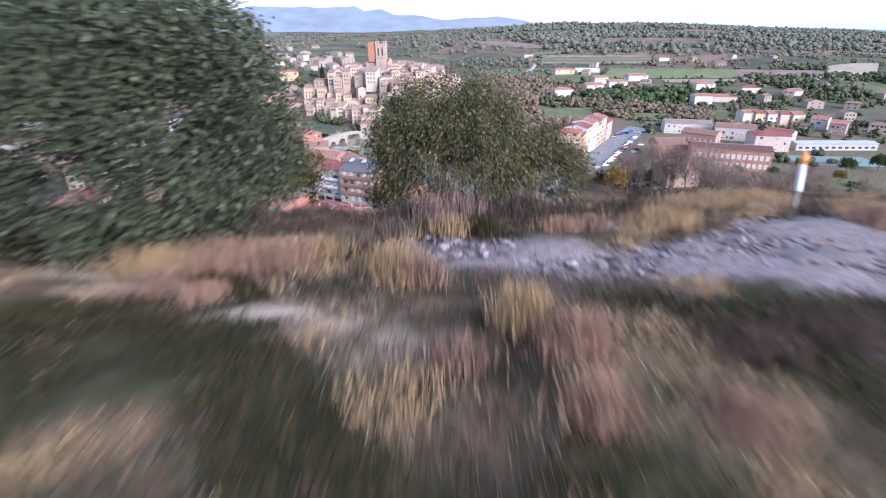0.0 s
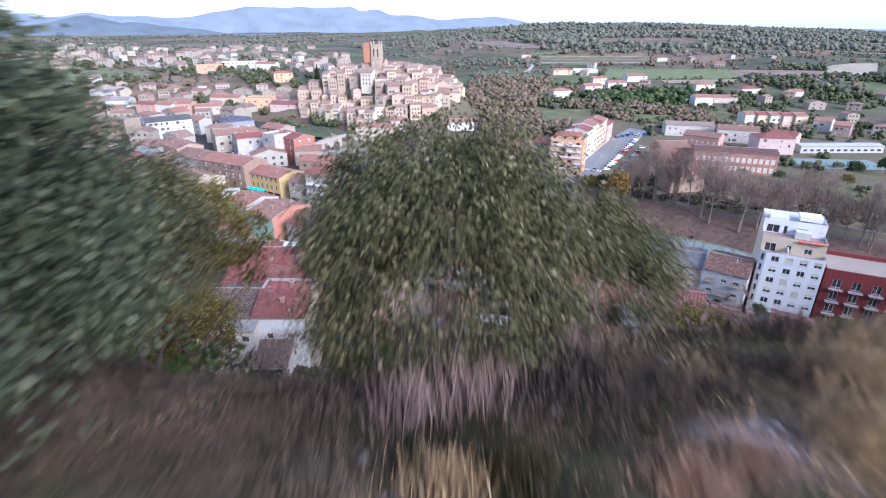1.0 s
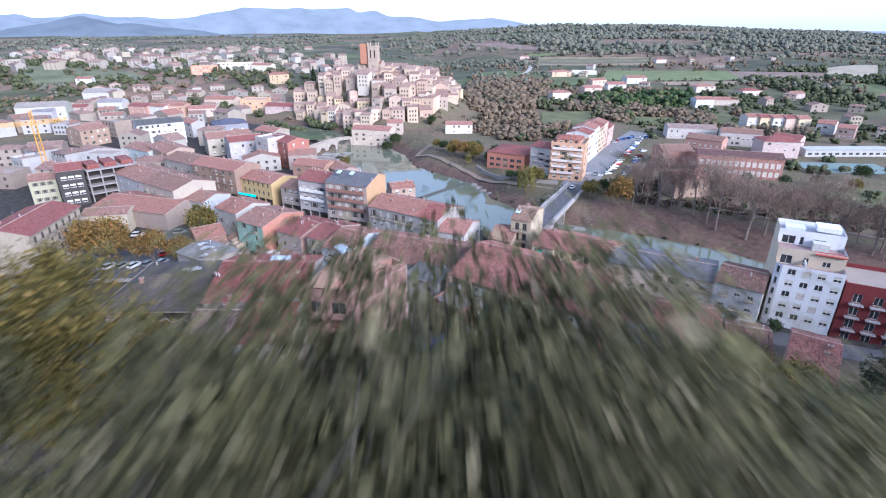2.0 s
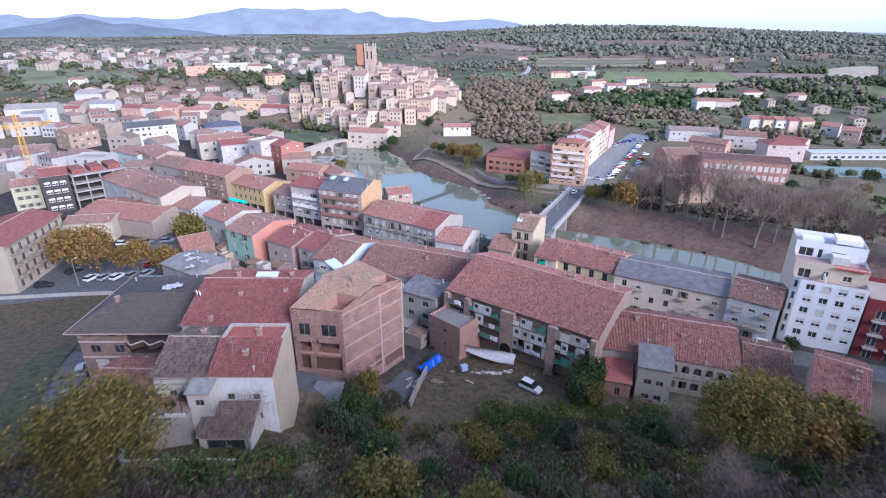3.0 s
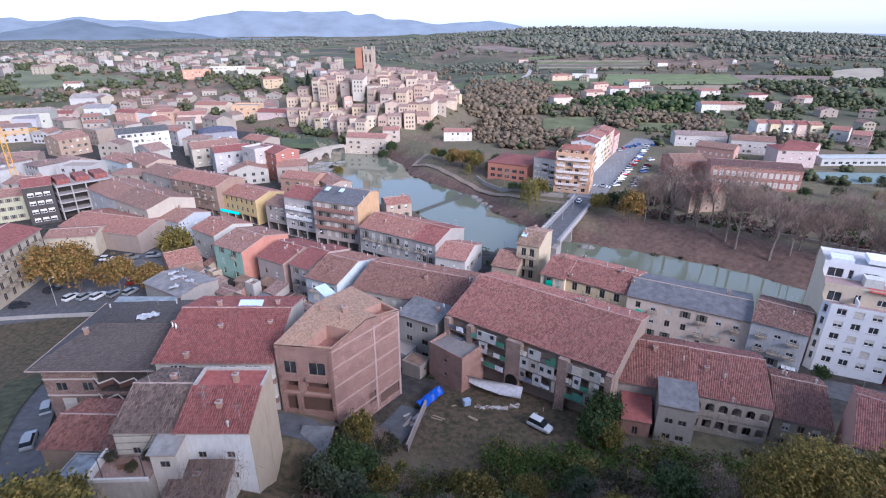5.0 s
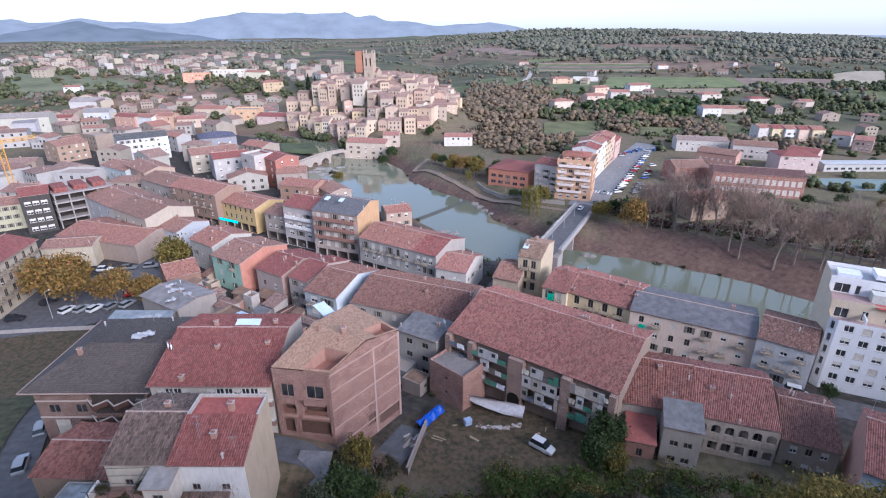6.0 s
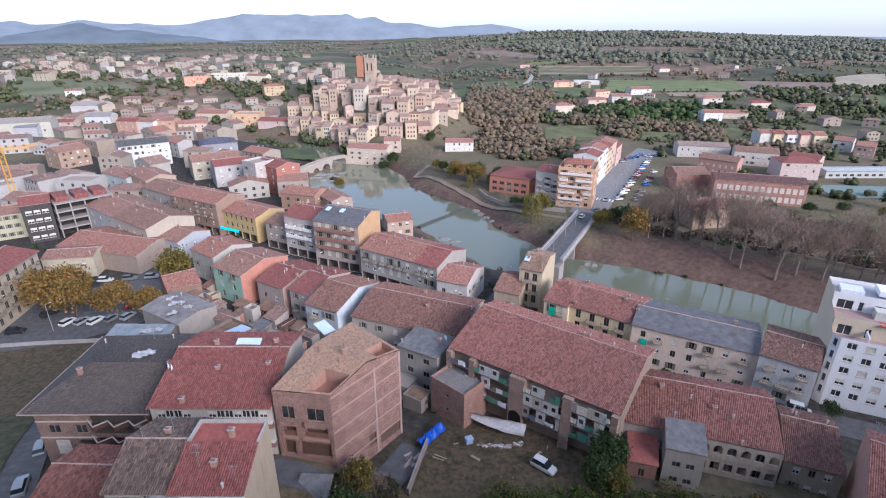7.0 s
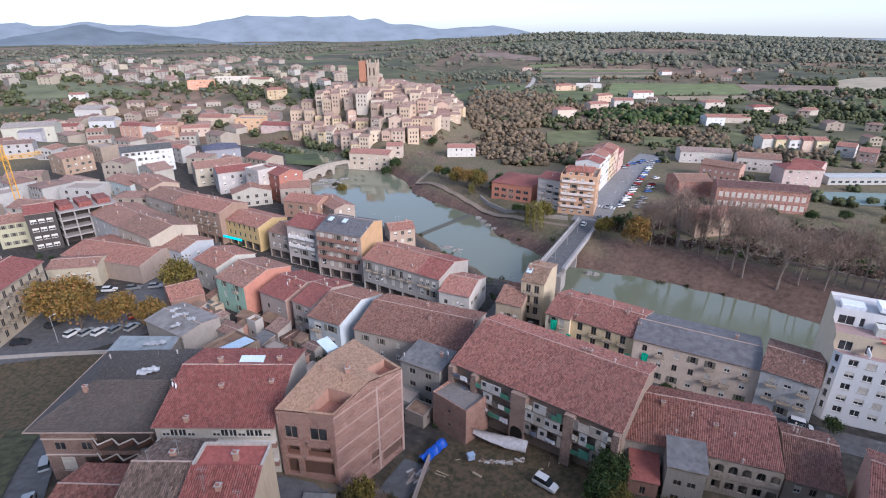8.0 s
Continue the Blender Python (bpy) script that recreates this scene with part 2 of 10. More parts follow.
def ground_material():
    m, t, b = graph("ground", 0.97, 0.12)
    att = t.nodes.new("ShaderNodeAttribute")
    att.attribute_name = "zone"
    sep = t.nodes.new("ShaderNodeSeparateColor")
    t.links.new(att.outputs["Color"], sep.inputs["Color"])
    big, mid, fine = noise_of(t, 0.07, 5), noise_of(t, 0.6, 6), noise_of(t, 6.0, 5)
    grass = blend(t, ramp(t, mid, [(0.3, (0.085, 0.082, 0.048)), (0.55, (0.14, 0.122, 0.076)), (0.75, (0.20, 0.155, 0.105))]), (0.17, 0.125, 0.09), ramp(t, big, [(0.45, (0, 0, 0)), (0.65, (0.8, 0.8, 0.8))]))
    town = ramp(t, mid, [(0.3, (0.035, 0.033, 0.030)), (0.55, (0.06, 0.054, 0.049)), (0.75, (0.105, 0.088, 0.076))])
    soil = ramp(t, mid, [(0.3, (0.08, 0.053, 0.042)), (0.6, (0.135, 0.09, 0.072)), (0.8, (0.19, 0.135, 0.108))])
    hill = ramp(t, noise_of(t, 1.1, 6), [(0.28, (0.036, 0.04, 0.018)), (0.45, (0.075, 0.064, 0.036)), (0.62, (0.14, 0.098, 0.06)), (0.8, (0.085, 0.058, 0.045))])
    pos = t.nodes.new("ShaderNodeNewGeometry").outputs["Position"]
    cells = put(t, "ShaderNodeTexVoronoi", Scale=0.0085)
    flat = t.nodes.new("ShaderNodeVectorMath")
    flat.operation = "MULTIPLY"
    flat.inputs[1].default_value = (0.55, 1.0, 0.0)
    t.links.new(pos, flat.inputs[0])
    t.links.new(flat.outputs["Vector"], cells.inputs["Vector"])
    part_of = t.nodes.new("ShaderNodeSeparateColor")
    t.links.new(cells.outputs["Color"], part_of.inputs["Color"])
    field = ramp(t, part_of.outputs["Red"], [(0.0, (0.101, 0.105, 0.066)), (0.22, (0.148, 0.125, 0.09)), (0.4, (0.195, 0.144, 0.109)), (0.56, (0.09, 0.094, 0.066)), (0.72, (0.125, 0.144, 0.074)), (0.86, (0.187, 0.14, 0.109)), (1.0, (0.113, 0.109, 0.078))])
    field.node.color_ramp.interpolation = "CONSTANT"
    field = blend(t, field, ramp(t, noise_of(t, 0.03, 6), [(0.3, (0.6, 0.6, 0.62)), (0.7, (1.25, 1.2, 1.1))]), 1.0, "MULTIPLY")
    col = blend(t, grass, town, sep.outputs["Red"])
    col = blend(t, col, field, sep.outputs["Green"])
    col = blend(t, col, soil, sep.outputs["Blue"])
    col = blend(t, col, hill, att.outputs["Alpha"])
    col = blend(t, col, ramp(t, fine, [(0.25, (0.72, 0.72, 0.72)), (0.65, (1.1, 1.1, 1.1))]), 0.8, "MULTIPLY")
    t.links.new(col, b.inputs["Base Color"])
    bumped(t, b, fine, 0.6, 0.08)
    return m


def town_mask(x, y):
    near = sm(92, 100, y) * (1 - 0.35 * sm(-60, -66, x) * sm(145, 140, y)) * (1 - far_side(x, y)) * sm(-240, -200, x) * sm(260, 200, x) * sm(3, 9, river_away(x, y))
    return near


def build_ground():
    right = steps(0, 14, 0.7, 1.0) + steps(14, 260, 0.9, 1.012) + steps(262, 4700, 8, 1.085)
    xs = np.array([-v for v in right[:0:-1]] + right)
    ys = np.array([-v for v in steps(30, 700, 3, 1.25)[::-1]] + steps(-27, 0, 3, 1.0) + steps(0, 22, 0.6, 1.0) + steps(22, 330, 1.2, 1.006) + steps(332, 4750, 3.4, 1.045))
    gx, gy = np.meshgrid(xs, ys)
    z = ground(gx, gy)
    rough = sm(70, 40, gy) * sm(-60, -10, gy)
    z = z + rough * (0.10 * np.sin(gx * 2.1 + np.sin(gy * 1.7)) * np.sin(gy * 2.6 + gx * 0.7) + 0.16 * np.sin(gx * 0.83 + 2) * np.sin(gy * 0.9))
    n, k = len(xs), len(ys)
    verts = np.column_stack([gx.ravel(), gy.ravel(), z.ravel()])
    i = (np.arange(k - 1)[:, None] * n + np.arange(n - 1)[None, :]).ravel()
    faces = np.column_stack([i, i + 1, i + 1 + n, i + n])
    me = bpy.data.meshes.new("ground")
    me.vertices.add(len(verts))
    me.vertices.foreach_set("co", verts.ravel())
    me.loops.add(len(faces) * 4)
    me.loops.foreach_set("vertex_index", faces.ravel())
    me.polygons.add(len(faces))
    me.polygons.foreach_set("loop_start", np.arange(len(faces)) * 4)
    me.update(calc_edges=True)
    me.polygons.foreach_set("use_smooth", np.ones(len(faces), dtype=bool))
    d = np.hypot(gx, gy)
    zone = np.zeros((k, n, 4), dtype=np.float32)
    zone[..., 0] = town_mask(gx, gy)
    zone[..., 1] = sm(420, 620, d) * sm(0.9, 1.2, np.hypot((gx + 36) / 92, (gy - 486) / 104))
    a = river_away(gx, gy)
    zone[..., 2] = np.maximum.reduce([sm(13, 5, a) * sm(200, 120, gx) * (0.5 + 0.5 * far_side(gx, gy)), sm(26, 16, a) * sm(60, 75, gx) * far_side(gx, gy) * sm(250, 200, gx), 0.3 * sm(13, 9, np.hypot((gx - 12) / 1.7, gy - 100))])
    zone[..., 3] = np.maximum.reduce([sm(92, 84, gy), 0.75 * sm(-62, -68, gx) * sm(144, 139, gy) * sm(-170, -140, gx), 0.8 * sm(13, 9, np.hypot((gx - 12) / 1.7, gy - 100))])
    layer = me.color_attributes.new("zone", "FLOAT_COLOR", "POINT")
    layer.data.foreach_set("color", zone.ravel())
    me.materials.append(ground_material())
    return tagged(new("ground", me), "dry grass, soil and paving of a river valley below a hill", "ground", kind="structure")


build_ground()


def water_material():
    m, t, b = graph("river_water", 0.04, 0.5)
    b.inputs["Base Color"].default_value = (0.14, 0.15, 0.105, 1)
    bumped(t, b, noise_of(t, 0.5, 4), 0.06, 0.05)
    return m


wv = [(-450, 150, WATER), (360, 0, WATER), (360, 300, WATER), (40, 420, WATER), (-450, 560, WATER)]
tagged(new("water", mesh_of("water", wv, [(0, 1, 2, 3, 4)], [water_material()])), "still greenish river water reflecting the sky and trees", "water", kind="structure")


# ---- ranges on the horizon, haze painted in as blue colour and glow ----
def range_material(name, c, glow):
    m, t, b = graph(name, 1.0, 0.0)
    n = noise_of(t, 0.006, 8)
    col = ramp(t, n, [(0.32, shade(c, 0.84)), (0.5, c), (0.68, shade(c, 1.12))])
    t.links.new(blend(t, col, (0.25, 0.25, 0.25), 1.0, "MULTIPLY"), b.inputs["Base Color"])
    # emission lends the hills the brightness of distance haze
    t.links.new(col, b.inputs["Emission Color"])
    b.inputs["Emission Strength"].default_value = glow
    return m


def mountain_range(dist, crest, c, glow, seed, az0, az1, label):
    """A long ridge of hills with spurs, far away: crest gives its height by bearing in degrees."""
    cols, rows = 260, 14
    az = np.radians(np.linspace(az0, az1, cols))
    h = np.interp(np.degrees(az), [p[0] for p in crest], [p[1] for p in crest])
    rng = np.random.RandomState(seed)
    ph = rng.rand(12) * 6.28
    jag = sum(np.sin(az * f + p) / (1 + i * 0.8) for i, (f, p) in enumerate(zip((77, 133, 210, 350, 610, 830), ph)))
    verts, faces = [], []
    for r in range(rows):
        k = r / (rows - 1)
        for i in range(cols):
            up = (h[i] + 2.2 * jag[i]) * k ** 0.8
            back = dist + 420 * k
            verts.append((back * math.sin(az[i]), back * math.cos(az[i]), -20 + max(up + 20, 0) * (1 if r else 0)))
    for r in range(rows - 1):
        for i in range(cols - 1):
            a = r * cols + i
            faces.append((a, a + 1, a + 1 + cols, a + cols))
    ob = new("backdrop", mesh_of("backdrop", verts, faces, [range_material("haze_blue_hills", c, glow)], smooth=True))
    return tagged(ob, label, "mountains", kind="structure")


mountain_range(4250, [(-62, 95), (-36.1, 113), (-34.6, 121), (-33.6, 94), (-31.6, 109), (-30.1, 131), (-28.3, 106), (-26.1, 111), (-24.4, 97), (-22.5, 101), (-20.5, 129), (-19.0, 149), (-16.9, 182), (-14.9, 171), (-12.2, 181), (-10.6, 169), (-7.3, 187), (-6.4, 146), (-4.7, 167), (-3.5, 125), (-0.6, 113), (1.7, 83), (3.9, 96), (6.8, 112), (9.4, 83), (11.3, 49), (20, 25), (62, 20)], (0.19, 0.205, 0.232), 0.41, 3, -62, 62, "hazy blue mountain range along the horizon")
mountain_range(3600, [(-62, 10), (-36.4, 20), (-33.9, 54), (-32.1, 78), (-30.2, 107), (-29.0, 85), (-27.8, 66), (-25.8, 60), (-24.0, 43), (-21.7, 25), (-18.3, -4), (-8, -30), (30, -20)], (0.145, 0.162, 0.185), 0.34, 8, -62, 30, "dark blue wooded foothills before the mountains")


# ---- houses ----
def plane_with_holes(s, o, ux, uz, inward, w, h, holes, mat=0, reveal=0.22, top=None):
    """A wall face from o along ux and uz with openings; each has a reveal. top: height of the wall's peak at mid width."""
    o, ux, uz, inward = Vector(o), Vector(ux), Vector(uz), Vector(inward)
    xs = sorted({0.0, w, *[v for q in holes for v in (q[0], q[2])]})
    zs = sorted({0.0, h, *[v for q in holes for v in (q[1], q[3])]})
    at = lambda x, z, d=0.0: o + ux * x + uz * z + inward * d
    for x0, x1 in zip(xs, xs[1:]):
        for z0, z1 in zip(zs, zs[1:]):
            cx, cz = (x0 + x1) / 2, (z0 + z1) / 2
            if not any(q[0] < cx < q[2] and q[1] < cz < q[3] for q in holes):
                s.face([at(x0, z0), at(x1, z0), at(x1, z1), at(x0, z1)], mat, [(x0, z0), (x1, z0), (x1, z1), (x0, z1)])
    for x0, z0, x1, z1 in (q[:4] for q in holes):
        for (ax, az), (bx, bz) in (((x0, z0), (x1, z0)), ((x1, z0), (x1, z1)), ((x1, z1), (x0, z1)), ((x0, z1), (x0, z0))):
            s.face([at(ax, az), at(bx, bz), at(bx, bz, reveal), at(ax, az, reveal)], mat)


WINDOWS = {}


def window_mesh(w, h, style):
    """A window for an opening w by h: frame, panes and, by style, shutter, rolled blind, sill."""
    key = (round(w, 2), round(h, 2), style)
    if key in WINDOWS:
        return WINDOWS[key]
    s = Shape()
    fr = 0.07
    y0, y1 = 0.10, 0.16
    s.face([(0, 0.15, 0), (w, 0.15, 0), (w, 0.15, h), (0, 0.15, h)], 1)
    for q in ((0, 0, w, fr), (0, h - fr, w, h), (0, fr, fr, h - fr), (w - fr, fr, w, h - fr)):
        s.box(q[0], y0, q[1], q[2], y1, q[3], 0, "b")
    if w > 0.8:
        s.box(w / 2 - 0.04, y0, fr, w / 2 + 0.04, y1, h - fr, 0, "b")
    if style == "blind":
        s.box(fr, 0.06, h * 0.45, w - fr, 0.11, h, 2, "b")
    if style == "closed":
        s.box(fr, 0.06, 0, w - fr, 0.11, h, 2, "b")
    if style == "shutters":
        for a in (-w * 0.5 - 0.02, w + 0.02):
            s.box(a, -0.05, 0, a + w * 0.5, -0.003, h, 2)
    if style != "plain":
        s.box(-0.08, -0.09, -0.08, w + 0.08, 0.1, -0.003, 3)
    frame_m = plain("window_frame", (0.22, 0.17, 0.13), 0.6) if style in ("plain", "shutters") else plain("window_frame", (0.6, 0.58, 0.55), 0.6)
    leaf = {"shutters": plain("shutter", (0.16, 0.15, 0.12), 0.7), "blind": plain("blind", (0.55, 0.52, 0.47), 0.8), "closed": plain("blind", (0.50, 0.46, 0.40), 0.8)}.get(style, frame_m)
    WINDOWS[key] = s.mesh("window", [frame_m, glass_dark(), leaf, plain("sill", (0.42, 0.38, 0.34), 0.9)])
    return WINDOWS[key]


def put_window(ob, w, h, style, m, split=False):
    """A window in its opening; close ones have frame, pane, sill and shutter as pieces."""
    if not split:
        return part("window", window_mesh(w, h, style), ob, at=m)
    key = ("split", round(w, 2), round(h, 2), style)
    if key not in WINDOWS:
        whole = window_mesh(w, h, style)
        pieces = []
        for i, name in enumerate(("window", "pane", "shutter", "sill")):
            polys = [f for f in whole.polygons if f.material_index == i]
            if polys:
                t = Shape()
                for f in polys:
                    t.face([whole.vertices[j].co for j in f.vertices], 0)
                halves = [t]
                if name == "shutter" and style == "shutters":
                    halves = [Shape(), Shape()]
                    for f in polys:
                        halves[f.center.x > w / 2].face([whole.vertices[j].co for j in f.vertices], 0)
                pieces += [(name, q.mesh(name, [whole.materials[i]])) for q in halves]
        WINDOWS[key] = pieces
    pieces = WINDOWS[key]
    win = part(*pieces[0], ob, at=m)
    for name, me in pieces[1:]:
        part(name, me, win)
    return win


def lattice_rail(s, line, tall=1.0, gap=0.16, bar=0.03):
    """An iron railing along a line of (x, y): bars and rails in one welded lattice."""
    at, base = [], len(s.v)
    for a, b in zip(line, line[1:]):
        a, b = Vector(a), Vector(b)
        n = max(2, int((b - a).length / gap))
        for i in range(n):
            at += [(a.lerp(b, i / n), True), (a.lerp(b, i / n + bar / (b - a).length), False)]
    at += [(Vector(line[-1]), True)]
    zs = [0.0, 0.06, 0.1, tall - 0.06, tall]
    for p, _ in at:
        s.v += [(p.x, p.y, z) for z in zs]
    for i in range(len(at) - 1):
        for j in range(4):
            if at[i][1] or j in (1, 3):
                k = base + i * 5 + j
                s.f.append((k, k + 5, k + 6, k + 1))
                s.m.append(0)
                s.uv += [(0, 0)] * 4


def put_balcony(ob, w, deep, solid, c, m):
    """A balcony: the slab, and its railing or parapet as a piece of its own."""
    key = ("balcony", round(w, 1), deep, solid, c)
    if key not in WINDOWS:
        s, r = Shape(), Shape()
        s.box(-w / 2, -deep, -0.15, w / 2, 0, 0, 0)
        if solid:
            r.box(-w / 2, -deep, 0.0, w / 2, -deep + 0.12, 0.95, 0)
            for x in (-w / 2, w / 2 - 0.12):
                r.box(x, -deep + 0.12, 0, x + 0.12, 0, 0.95, 0)
        else:
            lattice_rail(r, [(-w / 2, -0.01), (-w / 2, -deep), (w / 2, -deep), (w / 2, -0.01)])
        WINDOWS[key] = (s.mesh("balcony", [plain("balcony_slab", c, 0.9)]), r.mesh("railing", [plain("balcony_slab", c, 0.9) if solid else plain("iron_rail", (0.05, 0.05, 0.05), 0.6)]))
    slab, rail = WINDOWS[key]
    ob = part("balcony", slab, ob, at=m)
    part("parapet" if solid else "railing", rail, ob)
    return ob


def roof_slope(s, a, b, c, d, ribs, mat=0, thick=0.16):
    """A slab of roof: a-b along the eave, d-c along the ridge. ribs: width of one row of channel tiles, or 0."""
    a, b, c, d = map(Vector, (a, b, c, d))
    u = (b - a).normalized()
    nor = u.cross(d - a).normalized()
    up = nor.cross(u).normalized()
    uvw = lambda p: ((p - a).dot(u), (p - a).dot(up))
    if ribs:
        n, m = max(2, int((b - a).length / ribs)), max(2, int((d - a).length / 0.45))
        rng = np.random.RandomState(int(abs(a.x * 131 + b.x * 71 + c.z * 37)) % 100000)
        prof, lift = np.array([0.0, 0.3, 0.7, 1.0]), np.array([0.0, 0.075, 0.075, 0.0])
        k = ((np.arange(n)[:, None] + prof) / n)[:, None, None, :]
        v = np.stack([np.arange(m) / m, (np.arange(m) + 1) / m], 1)[None, :, :, None]
        up_by = lift[None, None, None, :] + rng.normal(size=(n, m, 1, 1)) * 0.012 + np.array([0.035, 0.0])[None, None, :, None]
        ph = rng.rand(3) * 6.28
        up_by = up_by + 0.07 * np.sin(k * 7 + ph[0]) * np.sin(v * 3.14) + 0.03 * np.sin(k * 19 + v * 5 + ph[1])
        k, v = np.broadcast_arrays(k, v)
        va, vb, vc, vd, vn = (np.array(q) for q in (a, b, c, d, nor))
        pts = (va + (vb - va) * k[..., None]) * (1 - v[..., None]) + (vd + (vc - vd) * k[..., None]) * v[..., None] + vn * up_by[..., None]
        base = len(s.v)
        s.v += pts.reshape(-1, 3).tolist()
        i = (np.arange(n * m)[:, None] * 8 + np.arange(3)[None, :]).ravel() + base
        s.f += np.column_stack([i, i + 1, i + 5, i + 4]).tolist()
        s.m += [mat] * len(i)
        ru, rv = k * n * 0.24, v * m * 0.42
        uv = np.stack([ru, rv + np.zeros_like(ru)], -1).reshape(-1, 2)
        j = i - base
        s.uv += uv[np.column_stack([j, j + 1, j + 5, j + 4]).ravel()].tolist()
    else:
        s.face([a, b, c, d], mat, [uvw(q) for q in (a, b, c, d)])
    low = [p - nor * thick for p in (a, b, c, d)]
    s.face(low[::-1], 1)
    for p, q, r, t in ((a, b, low[1], low[0]), (b, c, low[2], low[1]), (d, a, low[0], low[3])):
        s.face([p, t, r, q], 1)


def grid_holes(w, h, rows, cols, ww, wh, first=0.9, pitch=3.0, margin=0.8, top_gap=0.35):
    out = []
    for r in range(rows):
        z = first + r * pitch
        if z + wh > h - top_gap:
            break
        for c in range(cols):
            x = margin + (w - 2 * margin) * (c + 0.5) / cols - ww / 2
            if x > 0.12 and x + ww < w - 0.12:
                out.append((x, z, x + ww, z + wh))
    return out


RNG = random.Random(5)
FOOT = []  # footprints of the houses: inverse pose, width, depth


def clear_of_houses(x, y, margin=0.5):
    for m, w, d in FOOT:
        p = m @ Vector((x, y, m.inverted().translation.z))
        if -margin < p.x < w + margin and -margin < p.y < d + margin:
            return False
    return True



def house(x0, y0, x1, y1, base, tall, deep, wall=CREAM, roof=CLAY, kind="gx", rise=0.32, rf=0.5, front=(0, 0), side=(0, 0), back=(0, 0), pitch=3.0, win=(0.95, 1.35), style="mixed", over=0.4, ribs=0.0, name="house", label="", category="house", group="", balconies=0, chimneys=0, wall_mat=None, roof_mat=None, first=1.0, solid=False, rail=STONE, bal_deep=0.9, sunk=4.0, parapet=0.9, cuts=(), shops=0, bal_wide=0.9):
    """A building on the line from (x0, y0) to (x1, y1), its front, running deep behind it. kind: gx ridge along the
    front, gy gable to the front, shed falls to the front, hip, lefthip, flat. front, side, back: (storeys, columns) of
    windows.
    cuts: more openings of the front, each x0, z0, x1, z1 and a window style or "open" for a recess with shade put into
    its dark faces."""
    w = math.hypot(x1 - x0, y1 - y0)
    turn = math.atan2(y1 - y0, x1 - x0)
    house_m = Matrix.Translation((x0, y0, base)) @ Matrix.Rotation(turn, 4, "Z")
    label = label or "plastered town house with a clay tile roof"
    while len(label.split()) < 4:
        label += " in town"
    for word in ("villa", "farmhouse", "warehouse", "workshop", "hall", "school", "tenement", "shed"):
        if name == "house" and word in label.split():
            name = category = word
    if name == "house" and category != "house":
        name = category.replace(" ", "_")
    ob = thing(name, house_m, label, category, group)
    wm = wall_mat or plaster(wall)
    # past y 150 distance haze is put into the tile colour, paler and tanner
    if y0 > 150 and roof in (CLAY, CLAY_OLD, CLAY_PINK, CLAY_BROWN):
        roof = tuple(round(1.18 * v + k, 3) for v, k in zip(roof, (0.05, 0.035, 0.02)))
    slope = rise
    ridge = tall + (slope * deep * rf if kind == "gx" else slope * w * 0.5 if kind == "gy" else slope * deep if kind == "shed" else 0)
    back_h = tall if kind in ("gx", "gy", "hip", "flat") else ridge
    if kind == "gx":
        back_h = max(tall - 1.5, ridge - slope * deep * (1 - rf))
    s = Shape()
    if shops:
        first, front = first + pitch, (front[0] - 1, front[1])
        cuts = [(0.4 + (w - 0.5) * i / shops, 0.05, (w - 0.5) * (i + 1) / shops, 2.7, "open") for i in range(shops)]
    FOOT.append((house_m.inverted(), w, deep))
    f_holes = grid_holes(w, tall, front[0], front[1], win[0], win[1], first, pitch)
    f_holes += [q[:4] for q in cuts]
    s_holes = grid_holes(deep, min(tall, back_h), side[0], side[1], win[0], win[1], first, pitch)
    b_holes = grid_holes(w, back_h, back[0], back[1], win[0], win[1], first, pitch)
    Z = (0, 0, 1)
    plane_with_holes(s, (0, 0, 0), (1, 0, 0), Z, (0, 1, 0), w, tall, f_holes)
    plane_with_holes(s, (w, deep, 0), (-1, 0, 0), Z, (0, -1, 0), w, back_h, b_holes)
    plane_with_holes(s, (w, 0, 0), (0, 1, 0), Z, (-1, 0, 0), deep, min(tall, back_h), s_holes)
    plane_with_holes(s, (0, deep, 0), (0, -1, 0), Z, (1, 0, 0), deep, min(tall, back_h), s_holes)
    # recess faces take a dark plaster, the shade of the depth as colour
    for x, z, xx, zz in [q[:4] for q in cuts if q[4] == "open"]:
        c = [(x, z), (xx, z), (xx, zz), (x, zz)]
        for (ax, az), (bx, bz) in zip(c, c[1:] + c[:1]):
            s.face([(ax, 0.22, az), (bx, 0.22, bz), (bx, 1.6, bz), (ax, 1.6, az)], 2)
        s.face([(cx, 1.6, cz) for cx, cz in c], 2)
    lo = min(tall, back_h)
    if kind in ("gx", "shed"):
        yr = deep * rf if kind == "gx" else deep
        for x, flip in ((0, True), (w, False)):
            pts = [(x, 0, lo), (x, deep, lo), (x, deep, back_h), (x, yr, ridge), (x, 0, tall)]
            clean = [p for i, p in enumerate(pts) if p != pts[i - 1]]
            s.face(clean[::-1] if flip else clean, 0)
    if kind == "gy":
        s.face([(0, 0, tall), (w, 0, tall), (w / 2, 0, ridge)], 0)
        s.face([(w, deep, tall), (0, deep, tall), (w / 2, deep, ridge)], 0)
    s.box(0, 0, -sunk, w, deep, 0, 0, "ud")
    if kind == "flat":
        s.face([(0, 0, tall - 0.02), (w, 0, tall - 0.02), (w, deep, tall - 0.02), (0, deep, tall - 0.02)], 1)
        for q in ((0, 0, w, 0.2), (0, deep - 0.2, w, deep), (0, 0.2, 0.2, deep - 0.2), (w - 0.2, 0.2, w, deep - 0.2)):
            s.box(q[0], q[1], tall, q[2], q[3], tall + parapet, 0, "d")
